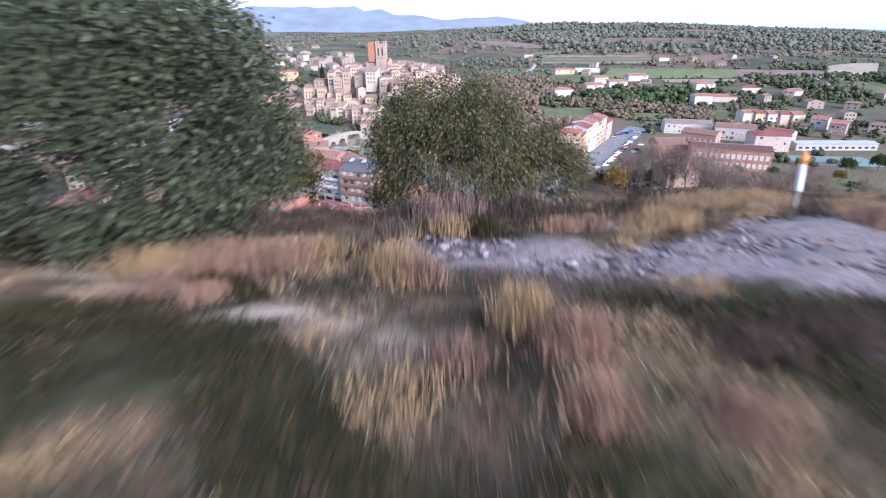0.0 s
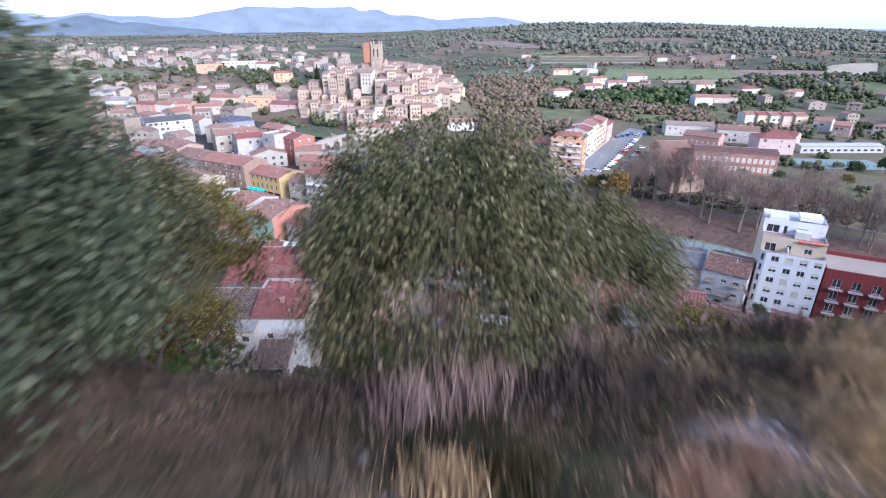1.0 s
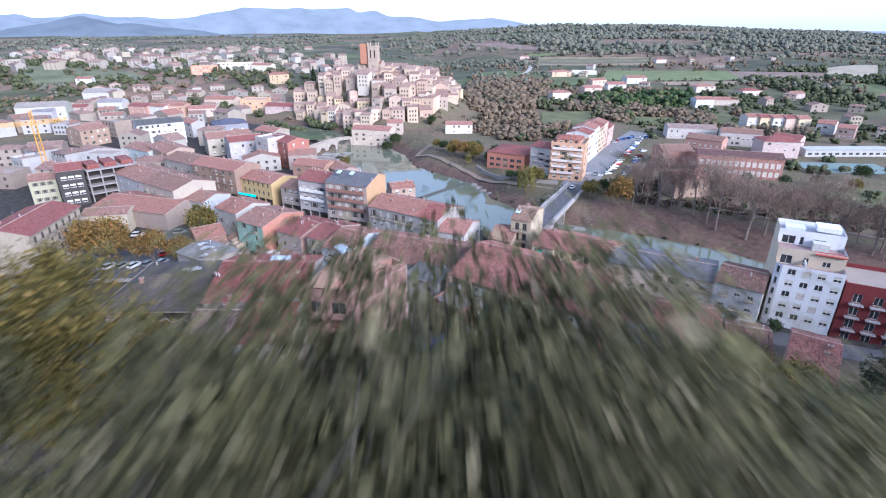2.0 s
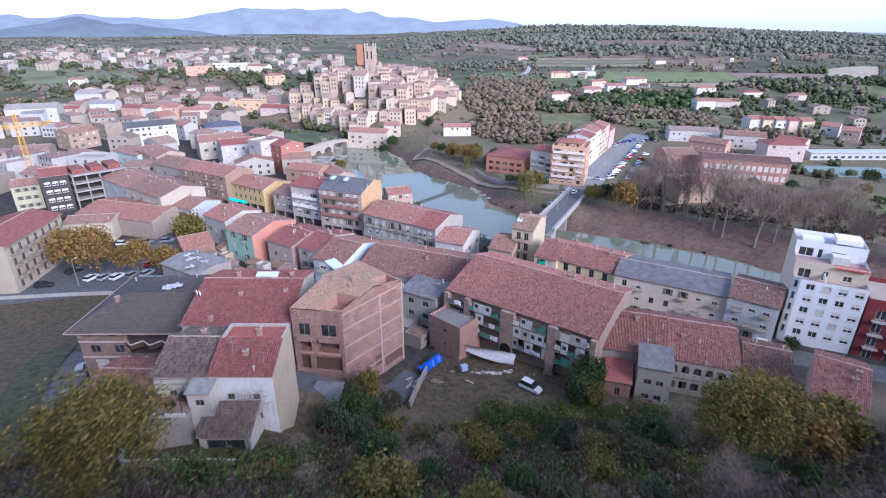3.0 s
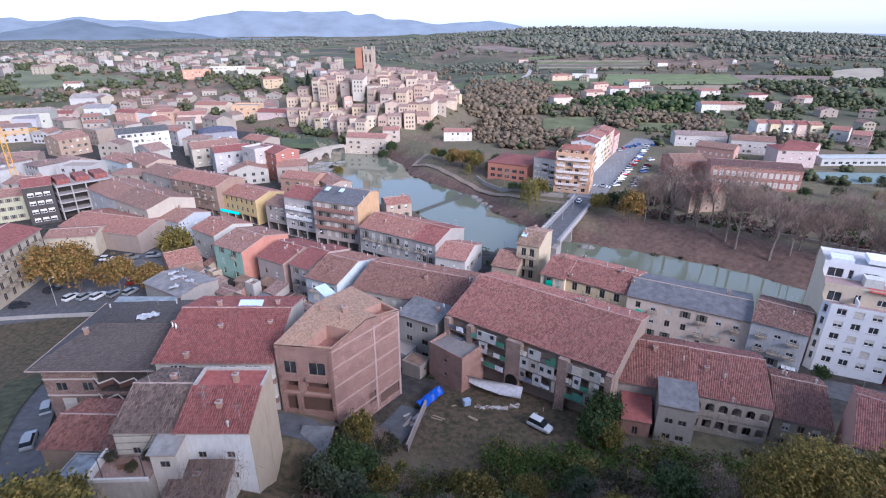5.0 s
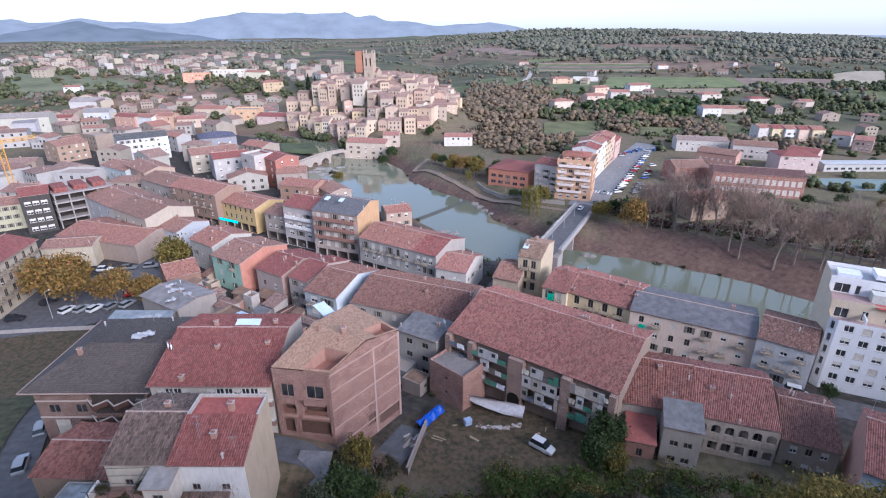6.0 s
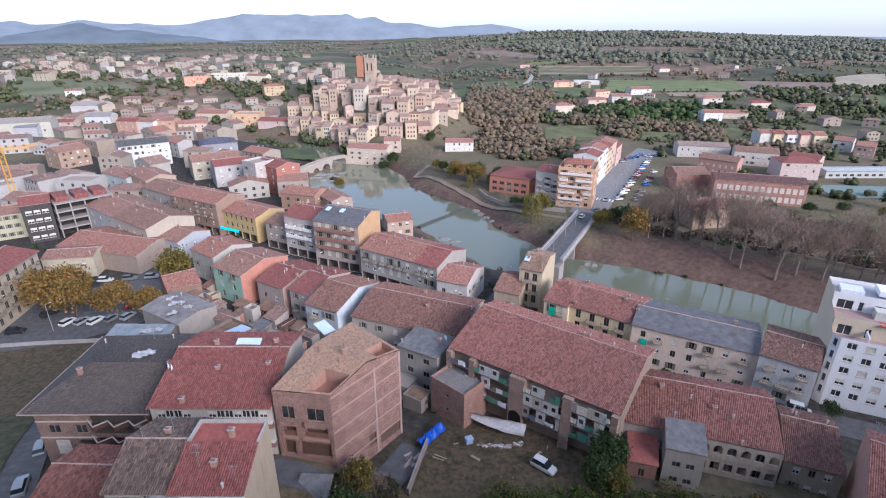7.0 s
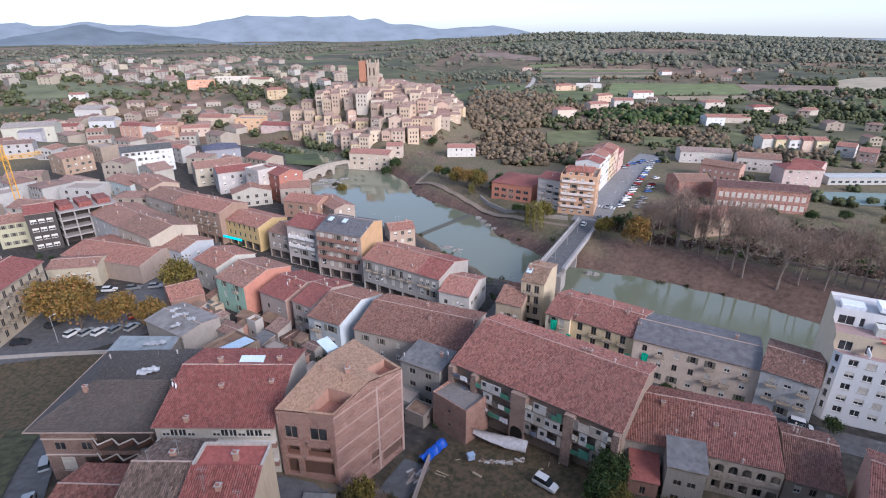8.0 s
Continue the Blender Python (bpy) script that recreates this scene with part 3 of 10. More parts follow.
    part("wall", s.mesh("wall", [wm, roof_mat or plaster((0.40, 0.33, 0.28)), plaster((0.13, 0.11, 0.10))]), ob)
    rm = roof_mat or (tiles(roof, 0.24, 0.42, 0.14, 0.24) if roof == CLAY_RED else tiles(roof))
    edge = plain("eave", (0.36, 0.27, 0.23), 0.9)
    r = Shape()
    e = over * slope
    if kind == "gx":
        yr = deep * rf
        be = max(back_h - e, back_h - 1)
        roof_slope(r, (-0.15, -over, tall - e + 0.12), (w + 0.15, -over, tall - e + 0.12), (w + 0.15, yr, ridge + 0.12), (-0.15, yr, ridge + 0.12), ribs)
        sl = (ridge - back_h) / max(deep - yr, 0.1)
        roof_slope(r, (w + 0.15, deep + over, back_h - sl * over + 0.12), (-0.15, deep + over, back_h - sl * over + 0.12), (-0.15, yr, ridge + 0.12), (w + 0.15, yr, ridge + 0.12), ribs)
        r.tube((-0.15, yr, ridge + 0.12), (w + 0.15, yr, ridge + 0.12), 0.13, 0.13, 6, 1)
    elif kind == "gy":
        roof_slope(r, (-over, deep + 0.15, tall - e + 0.12), (-over, -0.15, tall - e + 0.12), (w / 2, -0.15, ridge + 0.12), (w / 2, deep + 0.15, ridge + 0.12), ribs)
        roof_slope(r, (w + over, -0.15, tall - e + 0.12), (w + over, deep + 0.15, tall - e + 0.12), (w / 2, deep + 0.15, ridge + 0.12), (w / 2, -0.15, ridge + 0.12), ribs)
        r.tube((w / 2, -0.15, ridge + 0.12), (w / 2, deep + 0.15, ridge + 0.12), 0.13, 0.13, 6, 1)
    elif kind == "shed":
        roof_slope(r, (-0.15, -over, tall - e + 0.12), (w + 0.15, -over, tall - e + 0.12), (w + 0.15, deep + 0.2, ridge + 0.18), (-0.15, deep + 0.2, ridge + 0.18), ribs)
    elif kind == "lefthip":
        yr, ax = deep * rf, 5.5
        ridge = tall + slope * yr
        lo_z = tall - e + 0.1
        c = [(-over, -over, lo_z), (w + over, -over, lo_z), (w + over, deep + over, lo_z + 0.6), (-over, deep + over, lo_z)]
        p, q = (ax, yr, ridge), (w + over, yr, ridge)
        roof_slope(r, c[0], c[1], q, p, ribs)
        roof_slope(r, c[2], c[3], p, q, ribs)
        r.face([c[3], c[0], p], 0, [(0, 0), (deep + 2 * over, 0), ((deep + 2 * over) * 0.6, ax + over)])
        r.face([(w, 0, tall), (w, deep, tall), (w, yr, ridge)], 1)
        r.face(c[::-1], 1)
        for g0, g1 in ((c[0], c[1]), (c[3], c[0])):
            r.tube((g0[0], g0[1], g0[2] - 0.02), (g1[0], g1[1], g1[2] - 0.02), 0.11, 0.11, 6, 1)
    elif kind == "hip":
        hr = slope * min(w, deep) / 2
        c = [(-over, -over, tall - e + 0.1), (w + over, -over, tall - e + 0.1), (w + over, deep + over, tall - e + 0.1), (-over, deep + over, tall - e + 0.1)]
        if w >= deep:
            p, q = (deep / 2, deep / 2, tall + hr), (w - deep / 2, deep / 2, tall + hr)
            four = ((c[0], c[1], q, p), (c[1], c[2], q, q), (c[2], c[3], p, q), (c[3], c[0], p, p))
        else:
            p, q = (w / 2, w / 2, tall + hr), (w / 2, deep - w / 2, tall + hr)
            four = ((c[0], c[1], p, p), (c[1], c[2], q, p), (c[2], c[3], q, q), (c[3], c[0], p, q))
        for a, b, cc, d in four:
            if cc == d:
                u = Vector(b) - Vector(a)
                ln = u.length
                r.face([a, b, cc], 0, [(0, 0), (ln, 0), (ln / 2, math.hypot(ln / 2, hr))])
            else:
                roof_slope(r, a, b, cc, d, ribs)
        r.face(c[::-1], 1)
    if r.f:
        part("roof", r.mesh("roof", [rm, edge]), ob)
    # windows
    for holes, o, ux, rot in ((f_holes, (0, 0, 0), (1, 0), 0), (s_holes, (w, 0, 0), (0, 1), math.pi / 2), (s_holes, (0, deep, 0), (0, -1), -math.pi / 2), (b_holes, (w, deep, 0), (-1, 0), math.pi)):
        for q in holes:
            st = RNG.choice(["plain", "blind", "shutters", "blind", "closed"]) if style == "mixed" else style
            st = next((c[4] for c in cuts if holes is f_holes and c[:4] == q), st)
            if st != "open":
                put_window(ob, q[2] - q[0], q[3] - q[1], st, Matrix.Translation((o[0] + ux[0] * q[0], o[1] + ux[1] * q[0], q[1])) @ Matrix.Rotation(rot, 4, "Z"), y0 < 150)
    if balconies:
        for i, q in enumerate(f_holes):
            if q[1] > first + 1 and RNG.random() < balconies and q not in [c[:4] for c in cuts]:
                put_balcony(ob, q[2] - q[0] + bal_wide, bal_deep, solid, rail, Matrix.Translation(((q[0] + q[2]) / 2, 0, q[1] - 0.25)))
    for i in range(chimneys):
        cx, cy = w * (0.2 + 0.6 * RNG.random()), deep * (0.25 + 0.5 * RNG.random())
        zc = tall + (slope * min(cy, 2 * deep * rf - cy) if kind == "gx" else slope * cy if kind == "shed" else slope * min(cx, w - cx) if kind == "gy" else slope * min(cx, cy, w - cx, deep - cy) if kind == "hip" else 0)
        part("chimney", chimney_mesh(), ob, at=Matrix.Translation((cx, cy, zc - 0.25)))
    return ob


def chimney_mesh():
    if "chimney" not in WINDOWS:
        s = Shape()
        s.box(-0.3, -0.25, -0.2, 0.3, 0.25, 1.1, 0)
        s.box(-0.38, -0.33, 1.1, 0.38, 0.33, 1.18, 1)
        s.box(-0.2, -0.2, 1.18, -0.02, 0.0, 1.4, 2)
        s.box(0.04, -0.2, 1.18, 0.22, 0.0, 1.35, 2)
        WINDOWS["chimney"] = s.mesh("chimney", [plaster((0.42, 0.26, 0.20)), plaster((0.45, 0.42, 0.40)), plaster((0.36, 0.17, 0.12))])
    return WINDOWS["chimney"]


# ---- houses of the town ----

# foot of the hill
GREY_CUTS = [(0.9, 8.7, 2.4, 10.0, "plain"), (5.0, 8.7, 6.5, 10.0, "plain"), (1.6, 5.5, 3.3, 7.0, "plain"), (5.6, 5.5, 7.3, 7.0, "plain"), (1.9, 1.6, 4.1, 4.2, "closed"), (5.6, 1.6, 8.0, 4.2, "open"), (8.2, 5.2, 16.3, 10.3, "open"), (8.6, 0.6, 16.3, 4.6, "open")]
house(-57.2, 98.6, -40.4, 98.1, 3.0, 10.4, 18.6, (0.30, 0.27, 0.25), kind="lefthip", rise=0.46, rf=0.36, over=1.2, side=(3, 3), label="three-storey brown brick house with a grey tiled roof", roof_mat=tiles((0.125, 0.11, 0.102), 0.24, 0.42, 0.12, 0.15), wall_mat=brickwork((0.30, 0.185, 0.15)), style="plain", win=(1.5, 1.4), ribs=0.3, cuts=GREY_CUTS)
RED_CUTS = [(0.8 + i * 1.2, z, 1.9 + i * 1.2, z + 1.25, "sill" if i % 3 else "blind") for z in (10.0, 6.6) for i in range(13) if not 4 <= i <= 5]
house(-37.7, 94.9, -20.6, 94.2, 4.0, 12.2, 17, (0.60, 0.55, 0.48), CLAY_RED, rise=0.27, rf=0.6, over=0.7, side=(2, 3), win=(1.6, 1.2), style="plain", label="cream house with a broad red tile roof and skylight", ribs=0.3, cuts=RED_CUTS)
house(-26.0, 76.1, -18.1, 75.8, 8.0, 12.0, 5, WHITE, CLAY_RED, kind="shed", rise=0.36, front=(3, 2), first=2.2, win=(0.9, 0.9), style="plain", ribs=0.26, label="white house with a red tile roof on the slope")
house(-33.3, 77.0, -26.3, 76.7, 8.0, 11.5, 11, (0.66, 0.60, 0.50), (0.19, 0.14, 0.115), kind="gx", rise=0.36, front=(3, 2), first=2.2, win=(0.9, 0.9), style="plain", ribs=0.26, chimneys=1, label="white house with weathered brown tile roof on the slope")
house(-47.5, 83.4, -37.8, 82.7, 6.0, 5.5, 9, (0.40, 0.30, 0.22), CLAY, kind="gx", rise=0.3, ribs=0.26, label="low shed with a worn red tile roof beside a road")

# old tenement rows behind the yard
house(5.7, 118.9, 31.6, 99.1, -1.0, 10.2, 17.5, (0.32, 0.25, 0.20), CLAY_PINK, rise=0.29, rf=0.68, front=(0, 0), win=(1.1, 1.6), over=0.7, ribs=0.26, sunk=2, chimneys=2, label="old stone tenement row with a long clay tile roof", category="tenement")
house(33.0, 101.4, 43.8, 97.6, -2.5, 8.4, 13, (0.38, 0.34, 0.30), CLAY, rise=0.33, rf=0.68, front=(2, 5), win=(1.0, 1.2), over=0.5, ribs=0.26, chimneys=1, label="old rendered house with a patched clay tile roof", category="tenement")
house(44.1, 98.0, 54.9, 93.9, -2.5, 8.0, 13, (0.26, 0.23, 0.20), CLAY_PINK, rise=0.33, rf=0.68, front=(2, 3), win=(1.2, 1.8), first=1.8, style="plain", over=0.5, ribs=0.26, chimneys=1, label="old house with arched galleries under a clay tile roof", category="tenement")
house(55.8, 94.0, 62.8, 90.7, -2.4, 6.2, 12, (0.40, 0.34, 0.28), CLAY_OLD, rise=0.3, rf=0.65, front=(2, 3), ribs=0.26, label="lower old house with a dark worn tile roof")
house(58.9, 83.4, 64.5, 79.2, -0.0, 8.0, 13, PALEBLUE, CLAY_PINK, rise=0.33, rf=0.65, front=(2, 5), win=(1.1,1.2), ribs=0.26, chimneys=2, label="pale blue house with a clay tile roof below the hill")
house(-15.4, 136.5, 7.9, 126.0, -3.5, 9.5, 16, (0.45, 0.40, 0.35), CLAY_OLD, rise=0.26, rf=0.6, front=(3, 6), ribs=0.26, chimneys=1, label="old terraced house with a broad sagging clay tile roof")

# street front by the river
house(18.3, 151.0, 24.2, 147.9, -3.6, 8.0, 12, BUFF, CLAY_OLD, rise=0.3, front=(3, 3), side=(2,2), label="narrow grey-buff house with a clay tile roof", ribs=0.26)
house(24.8, 152.8, 30.0, 150.1, -3.6, 13.0, 13, (0.58, 0.48, 0.34), (0.36, 0.24, 0.17), rise=0.25, front=(4, 2), win=(1.2, 2.1), balconies=1.0, style="plain", chimneys=2, label="tall narrow cream house with iron balconies", ribs=0.26, shops=1)
house(29.0, 142.3, 33.8, 138.8, -3.6, 9.5, 14, (0.86, 0.72, 0.52), CLAY_PINK, rise=0.3, front=(3, 2), win=(1.1, 1.9), balconies=0.6, label="cream house with a green blind on its balcony", ribs=0.26)
house(34.1, 139.7, 45.8, 130.7, -3.6, 9.5, 14, (0.86, 0.68, 0.42), CLAY_PINK, rise=0.3, front=(3, 4), win=(1.2, 2.0), balconies=0.8, chimneys=2, style="plain", label="yellow house with balconies and a clay tile roof", ribs=0.26)
house(45.3, 129.9, 65.7, 117.8, -3.1, 9.5, 13, (0.74, 0.60, 0.49), rise=0.22, front=(3, 7), win=(1.0, 1.5), balconies=0.35, roof_mat=plain("old_sheet", (0.125, 0.12, 0.125), 0.85, 0.0, 0.3, 0.7), label="long pale house with a grey sheet roof by the river")
house(65.2, 117.1, 72.6, 111.2, -2.3, 9.5, 13, (0.66, 0.64, 0.62), CLAY_BROWN, rise=0.26, front=(3, 3), win=(1.2, 1.5), balconies=0.7, label="white house with a dark brown tile roof")

# main street, near side, back fronts
house(-68.0, 179.1, -59.0, 172.1, -3.6, 8.6, 13, (0.528, 0.496, 0.448), CLAY, rise=0.28, front=(3, 3), side=(0,0), ribs=0, chimneys=2, label="white house with a clay tile roof")
house(-56.7, 165.6, -47.0, 158.9, -3.6, 9.0, 16, MINT, CLAY_OLD, rise=0.26, front=(3, 2), win=(1.0, 1.6), balconies=0.5, chimneys=2, label="mint green house with a salmon gable wall")
house(-42.8, 158.4, -34.8, 152.9, -3.6, 8.2, 15, (0.44, 0.36, 0.32), CLAY_RED, rise=0.26, front=(3, 2), chimneys=2, label="rendered house with a red tile roof and satellite dish")
house(-32.5, 151.0, -27.2, 147.4, -3.6, 9.2, 15, (0.496, 0.416, 0.368), CLAY_RED, rise=0.26, front=(3, 2), balconies=0.5, chimneys=1, label="house with a bright red tile roof")
house(-26.9, 142.6, -18.9, 138.1, -3.6, 9.6, 17, (0.448, 0.48, 0.496), CLAY_OLD, rise=0.28, rf=0.5, front=(3, 2), win=(1.8, 1.6), balconies=0.7, bal_deep=1.4, ribs=0.26, label="pale blue-grey house with a broad gable wall")

# main street, far side
house(-17.7, 174.7, -2.0, 164.3, -3.6, 10.0, 15, (0.42, 0.39, 0.36), CLAY, rise=0.3, front=(3, 6), win=(1.1, 2.0), balconies=0.9, chimneys=1, label="grey stone terrace with balconies and a clay tile roof", shops=4)
house(-2.0, 164.3, 4.2, 159.9, -3.6, 10.0, 15, (0.40, 0.37, 0.34), (0.34, 0.12, 0.10), rise=0.3, front=(3, 3), win=(1.1, 1.8), balconies=0.5, label="grey house with a plain dull red roof", shops=2)
house(4.1, 158.5, 11.8, 154.7, -3.6, 7.4, 13, (0.58, 0.54, 0.50), CLAY_PINK, rise=0.3, front=(2, 3), side=(3, 4), win=(1.0, 1.2), balconies=0.5, label="pale house at the street corner with a clay tile roof", shops=2)
house(-32.8, 185.2, -18.4, 178.6, -3.6, 15.0, 13, (0.448, 0.368, 0.32), rise=0.3, rf=0.62, front=(5, 5), win=(1.3, 1.8), balconies=1.0, bal_wide=1.5, rail=(0.24, 0.13, 0.10), solid=True, roof_mat=tiles((0.16, 0.16, 0.17), 0.3, 0.35, 0.1, 0.25), label="apartment block with brick balconies and dark slate roof", category="apartment block", pitch=2.9, shops=4)
house(-44.0, 194.4, -33.0, 188.4, -3.6, 13.6, 13, (0.528, 0.464, 0.432), CLAY_RED, rise=0.3, front=(4, 3), win=(1.6, 1.6), balconies=1.0, bal_wide=1.8, rail=(0.7, 0.66, 0.62), solid=True, chimneys=1, label="apartment house with white balconies and a red tile roof", category="apartment block", shops=3)
house(-52.1, 200.7, -44.1, 196.2, -3.6, 9.0, 12, (0.4, 0.336, 0.288), CLAY_BROWN, rise=0.28, front=(3, 3), win=(1,1.5), label="buff house with a brown tile roof", shops=2)
house(-73.1, 215.0, -56.4, 204.0, -3.6, 9.0, 13, OCHRE, CLAY, rise=0.28, front=(3, 7), win=(0.9, 1.6), style="plain", chimneys=1, label="ochre house with a pale blue gable wall", shops=5)
house(-92.9, 223.6, -71.8, 211.3, -3.6, 12.0, 13, (0.336, 0.232, 0.176), CLAY, rise=0.3, front=(4, 6), balconies=0.7, chimneys=2, label="ochre apartment house with a cream gable wall", category="apartment block", shops=6)
house(-110.5, 238.3, -93.9, 226.0, -3.6, 11.0, 13, (0.44, 0.384, 0.336), CLAY_BROWN, rise=0.3, front=(4, 4), balconies=0.5, chimneys=1, label="buff house with a brown tile roof", shops=4)
house(-127.5, 260.0, -111.9, 244.6, -3.6, 11.5, 12, (0.44, 0.336, 0.256), CLAY_OLD, rise=0.3, front=(4, 2), balconies=0.5, label="buff house on the main street")
house(-141.6, 266.1, -125.0, 254.6, -3.6, 10, 12, (0.48, 0.528, 0.528), CLAY_OLD, rise=0.26, front=(3, 3), balconies=0.3, label="pale blue house on the main street")

# between car park and main street
house(-120.9, 218.7, -103.3, 204.0, -3.6, 10.0, 16, (0.528, 0.504, 0.48), CLAY_OLD, rise=0.28, front=(3, 3), chimneys=2, label="white house with a brown tile roof")
house(-103.1, 203.7, -86.2, 190.8, -3.6, 10.5, 16, (0.496, 0.432, 0.352), CLAY_BROWN, rise=0.28, front=(3, 4), balconies=0.5, chimneys=2, label="cream house with a windowless gable wall")
house(-88.4, 195.7, -76.0, 188.3, -3.6, 7.0, 12, (0.48, 0.496, 0.528), CLAY_OLD, rise=0.28, front=(2, 2), side=(2,1), label="pale house with a clay tile roof")
house(-110.7, 177.6, -97.0, 179.5, -3.6, 6.5, 9, (0.528, 0.464, 0.352), CLAY_OLD, rise=0.24, front=(2, 3), first=3.6, win=(1.2,1.0), label="low cream and yellow garage house by the car park")
house(-113.9, 189.7, -85.0, 180.2, -3.6, 6.0, 18, (0.36, 0.288, 0.24), CLAY, rise=0.2, label="broad low workshop with a clay tile roof", category="workshop")
house(-66.7, 159.2, -59.7, 163.8, -3.6, 5.0, 12, (0.336, 0.208, 0.16), CLAY, kind="gx", rise=0.3, label="low brick shed with a tile roof", category="shed")
house(-67.0, 147.0, -55.0, 139.2, -3.6, 6.6, 10, (0.4, 0.36, 0.32), (0.17, 0.155, 0.15), rise=0.16, label="low pale workshop with a grey roof", category="workshop", roof_mat=plain("fibre_sheet", (0.20, 0.185, 0.175), 0.9, 0.0, 0.3, 0.5))
house(-69.5, 133.0, -56.0, 132.4, -3.6, 5.6, 7.0, (0.24, 0.216, 0.192), kind="shed", rise=0.1, label="open lean-to with a bluish grey sheet roof", name="shed", category="shed", roof_mat=plain("tin_sheet", (0.22, 0.24, 0.25), 0.7, 0.0, 0.25, 0.6), cuts=[(0.8, 0.2, 6.0, 4.6, "open"), (6.8, 0.2, 12.6, 4.6, "open")])
house(-50.0, 137.0, -43.0, 132.2, -3.6, 4.4, 9.0, (0.288, 0.216, 0.168), kind="flat", label="low flat-roofed house with a brown roof terrace", front=(1, 2), style="plain", roof_mat=plain("terrace_felt", (0.20, 0.13, 0.09), 0.9, 0.0, 0.3, 0.6), parapet=0.7)

# square at the west end
house(-102.3, 143.9, -104.2, 168.7, -3.6, 13.0, 14, (0.48, 0.416, 0.32), CLAY_RED, rise=0.25, front=(4, 7), win=(1.2, 1.9), balconies=1.0, chimneys=1, style="plain", label="cream apartment house with long balconies and a red roof", category="apartment block", over=0.8)
house(-147.9, 209.3, -140.5, 213.7, -3.6, 9.0, 12, (0.48, 0.464, 0.32), CLAY_OLD, rise=0.25, front=(3, 3), style="shutters", label="pale yellow house with green shutters")
house(-134.8, 206.5, -127.6, 211.1, -3.6, 13.5, 12, (0.08, 0.072, 0.068), CLAY_RED, rise=0.28, front=(4, 3), win=(1.8, 1.4), style="blind", label="dark clad apartment house with a red roof", category="apartment block")

# beyond the river
house(33.0, 280.7, 50.3, 270.2, -8.2, 8.0, 22, (0.50, 0.22, 0.15), CLAY_RED, rise=0.2, front=(2, 5), win=(2.4,1.5), style="plain", label="brick hall with a red hip roof", kind="hip", category="hall")
house(52.7, 267.7, 61.9, 259.6, -8.2, 13.5, 14, (0.66, 0.58, 0.52), CLAY_RED, kind="gx", bal_wide=1.2, rise=0.2, front=(5, 3), win=(1.6,1.5), balconies=0.9, solid=True, rail=(0.62, 0.52, 0.46), label="pale apartment block with balconies", category="apartment block", pitch=2.8)
house(59.9, 256.2, 74.2, 250.1, -8.2, 17.0, 16, (0.68, 0.43, 0.27), CLAY_RED, kind="flat", bal_wide=1.9, front=(6, 4), side=(6,4), win=(1.6,1.5), balconies=0.9, solid=True, rail=(0.64, 0.55, 0.50), label="orange apartment block with pale balconies", category="apartment block", pitch=2.8)
house(62.9, 258.2, 73.0, 253.9, 8.5, 2.4, 10, (0.62, 0.34, 0.22), (0.42, 0.16, 0.11), kind="hip", rise=0.25, front=(1, 4), win=(1.2, 1.3), first=0.5, over=0.6, sunk=0, label="set-back attic storey with a red tile roof on the orange block")
house(134.4, 262.3, 169.5, 249.5, -8.2, 10.0, 13, (0.50, 0.22, 0.16), (0.15, 0.08, 0.072), rise=0.25, front=(2, 14), first=1.2, pitch=4.2, win=(1.7,2.4), style="closed", label="long red brick school with white-blinded windows", category="school", wall_mat=brickwork((0.52, 0.21, 0.155)))
house(124.1, 277.7, 140.3, 277.2, -8.2, 8.0, 15, (0.50, 0.22, 0.16), CLAY_BROWN, kind="gx", rise=0.28, front=(0, 0), label="red brick school hall", category="school", wall_mat=brickwork((0.52, 0.21, 0.155)))
house(158.7, 350.9, 187.6, 343.5, -8.2, 7.0, 14, (0.58, 0.54, 0.50), (0.36, 0.27, 0.23), rise=0.2, front=(2, 8), label="long low hall with a pale roof", category="hall")
house(106.5, 223.9, 122.2, 226.1, -8.2, 8.0, 13, (0.44, 0.32, 0.24), CLAY, kind="gx", rise=0.4, front=(2,3), side=(2,2), win=(0.7,1.0), label="old stone house with a steep tile roof among bare trees")
house(188.4, 296.3, 207.3, 293.2, -8.2, 9, 14, (0.60,0.48,0.44), CLAY_RED, kind="hip", rise=0.3, front=(3,4), label="pink house with a red hip roof")

# quarter behind the main street
house(-157.7, 310.8, -137.6, 324.4, -3.6, 12, 14, (0.64, 0.64, 0.64), (0.12, 0.13, 0.13), kind="gx", rise=0.3, front=(4, 8), side=(4, 2), win=(1.1, 1.4), label="white apartment block with a dark roof")
house(-189.7, 311.8, -181.4, 325.2, -3.6, 9, 14, (0.4, 0.288, 0.208), CLAY_OLD, kind="gx", rise=0.3, front=(3, 4), side=(3, 2), win=(1.1, 1.4), label="ochre house with a clay tile roof")
house(-111.2, 287.6, -91.6, 298.6, -3.6, 9, 14, (0.48, 0.424, 0.336), CLAY_OLD, kind="gx", rise=0.3, front=(3, 5), side=(3, 2), win=(1.1, 1.4), label="cream house with a tile roof")
house(-95.5, 274.5, -81.1, 282.6, -3.6, 10, 12, (0.496, 0.464, 0.448), CLAY_RED, kind="gx", rise=0.3, front=(3, 4), side=(3, 2), win=(1.1, 1.4), label="white house with a red tile roof")
house(-81.2, 270.5, -73.5, 264.2, -3.6, 13, 10, (0.528, 0.48, 0.448), CLAY_RED, kind="flat", rise=0.3, front=(4, 2), side=(4, 2), win=(1.1, 1.4), label="tall narrow white and red house")
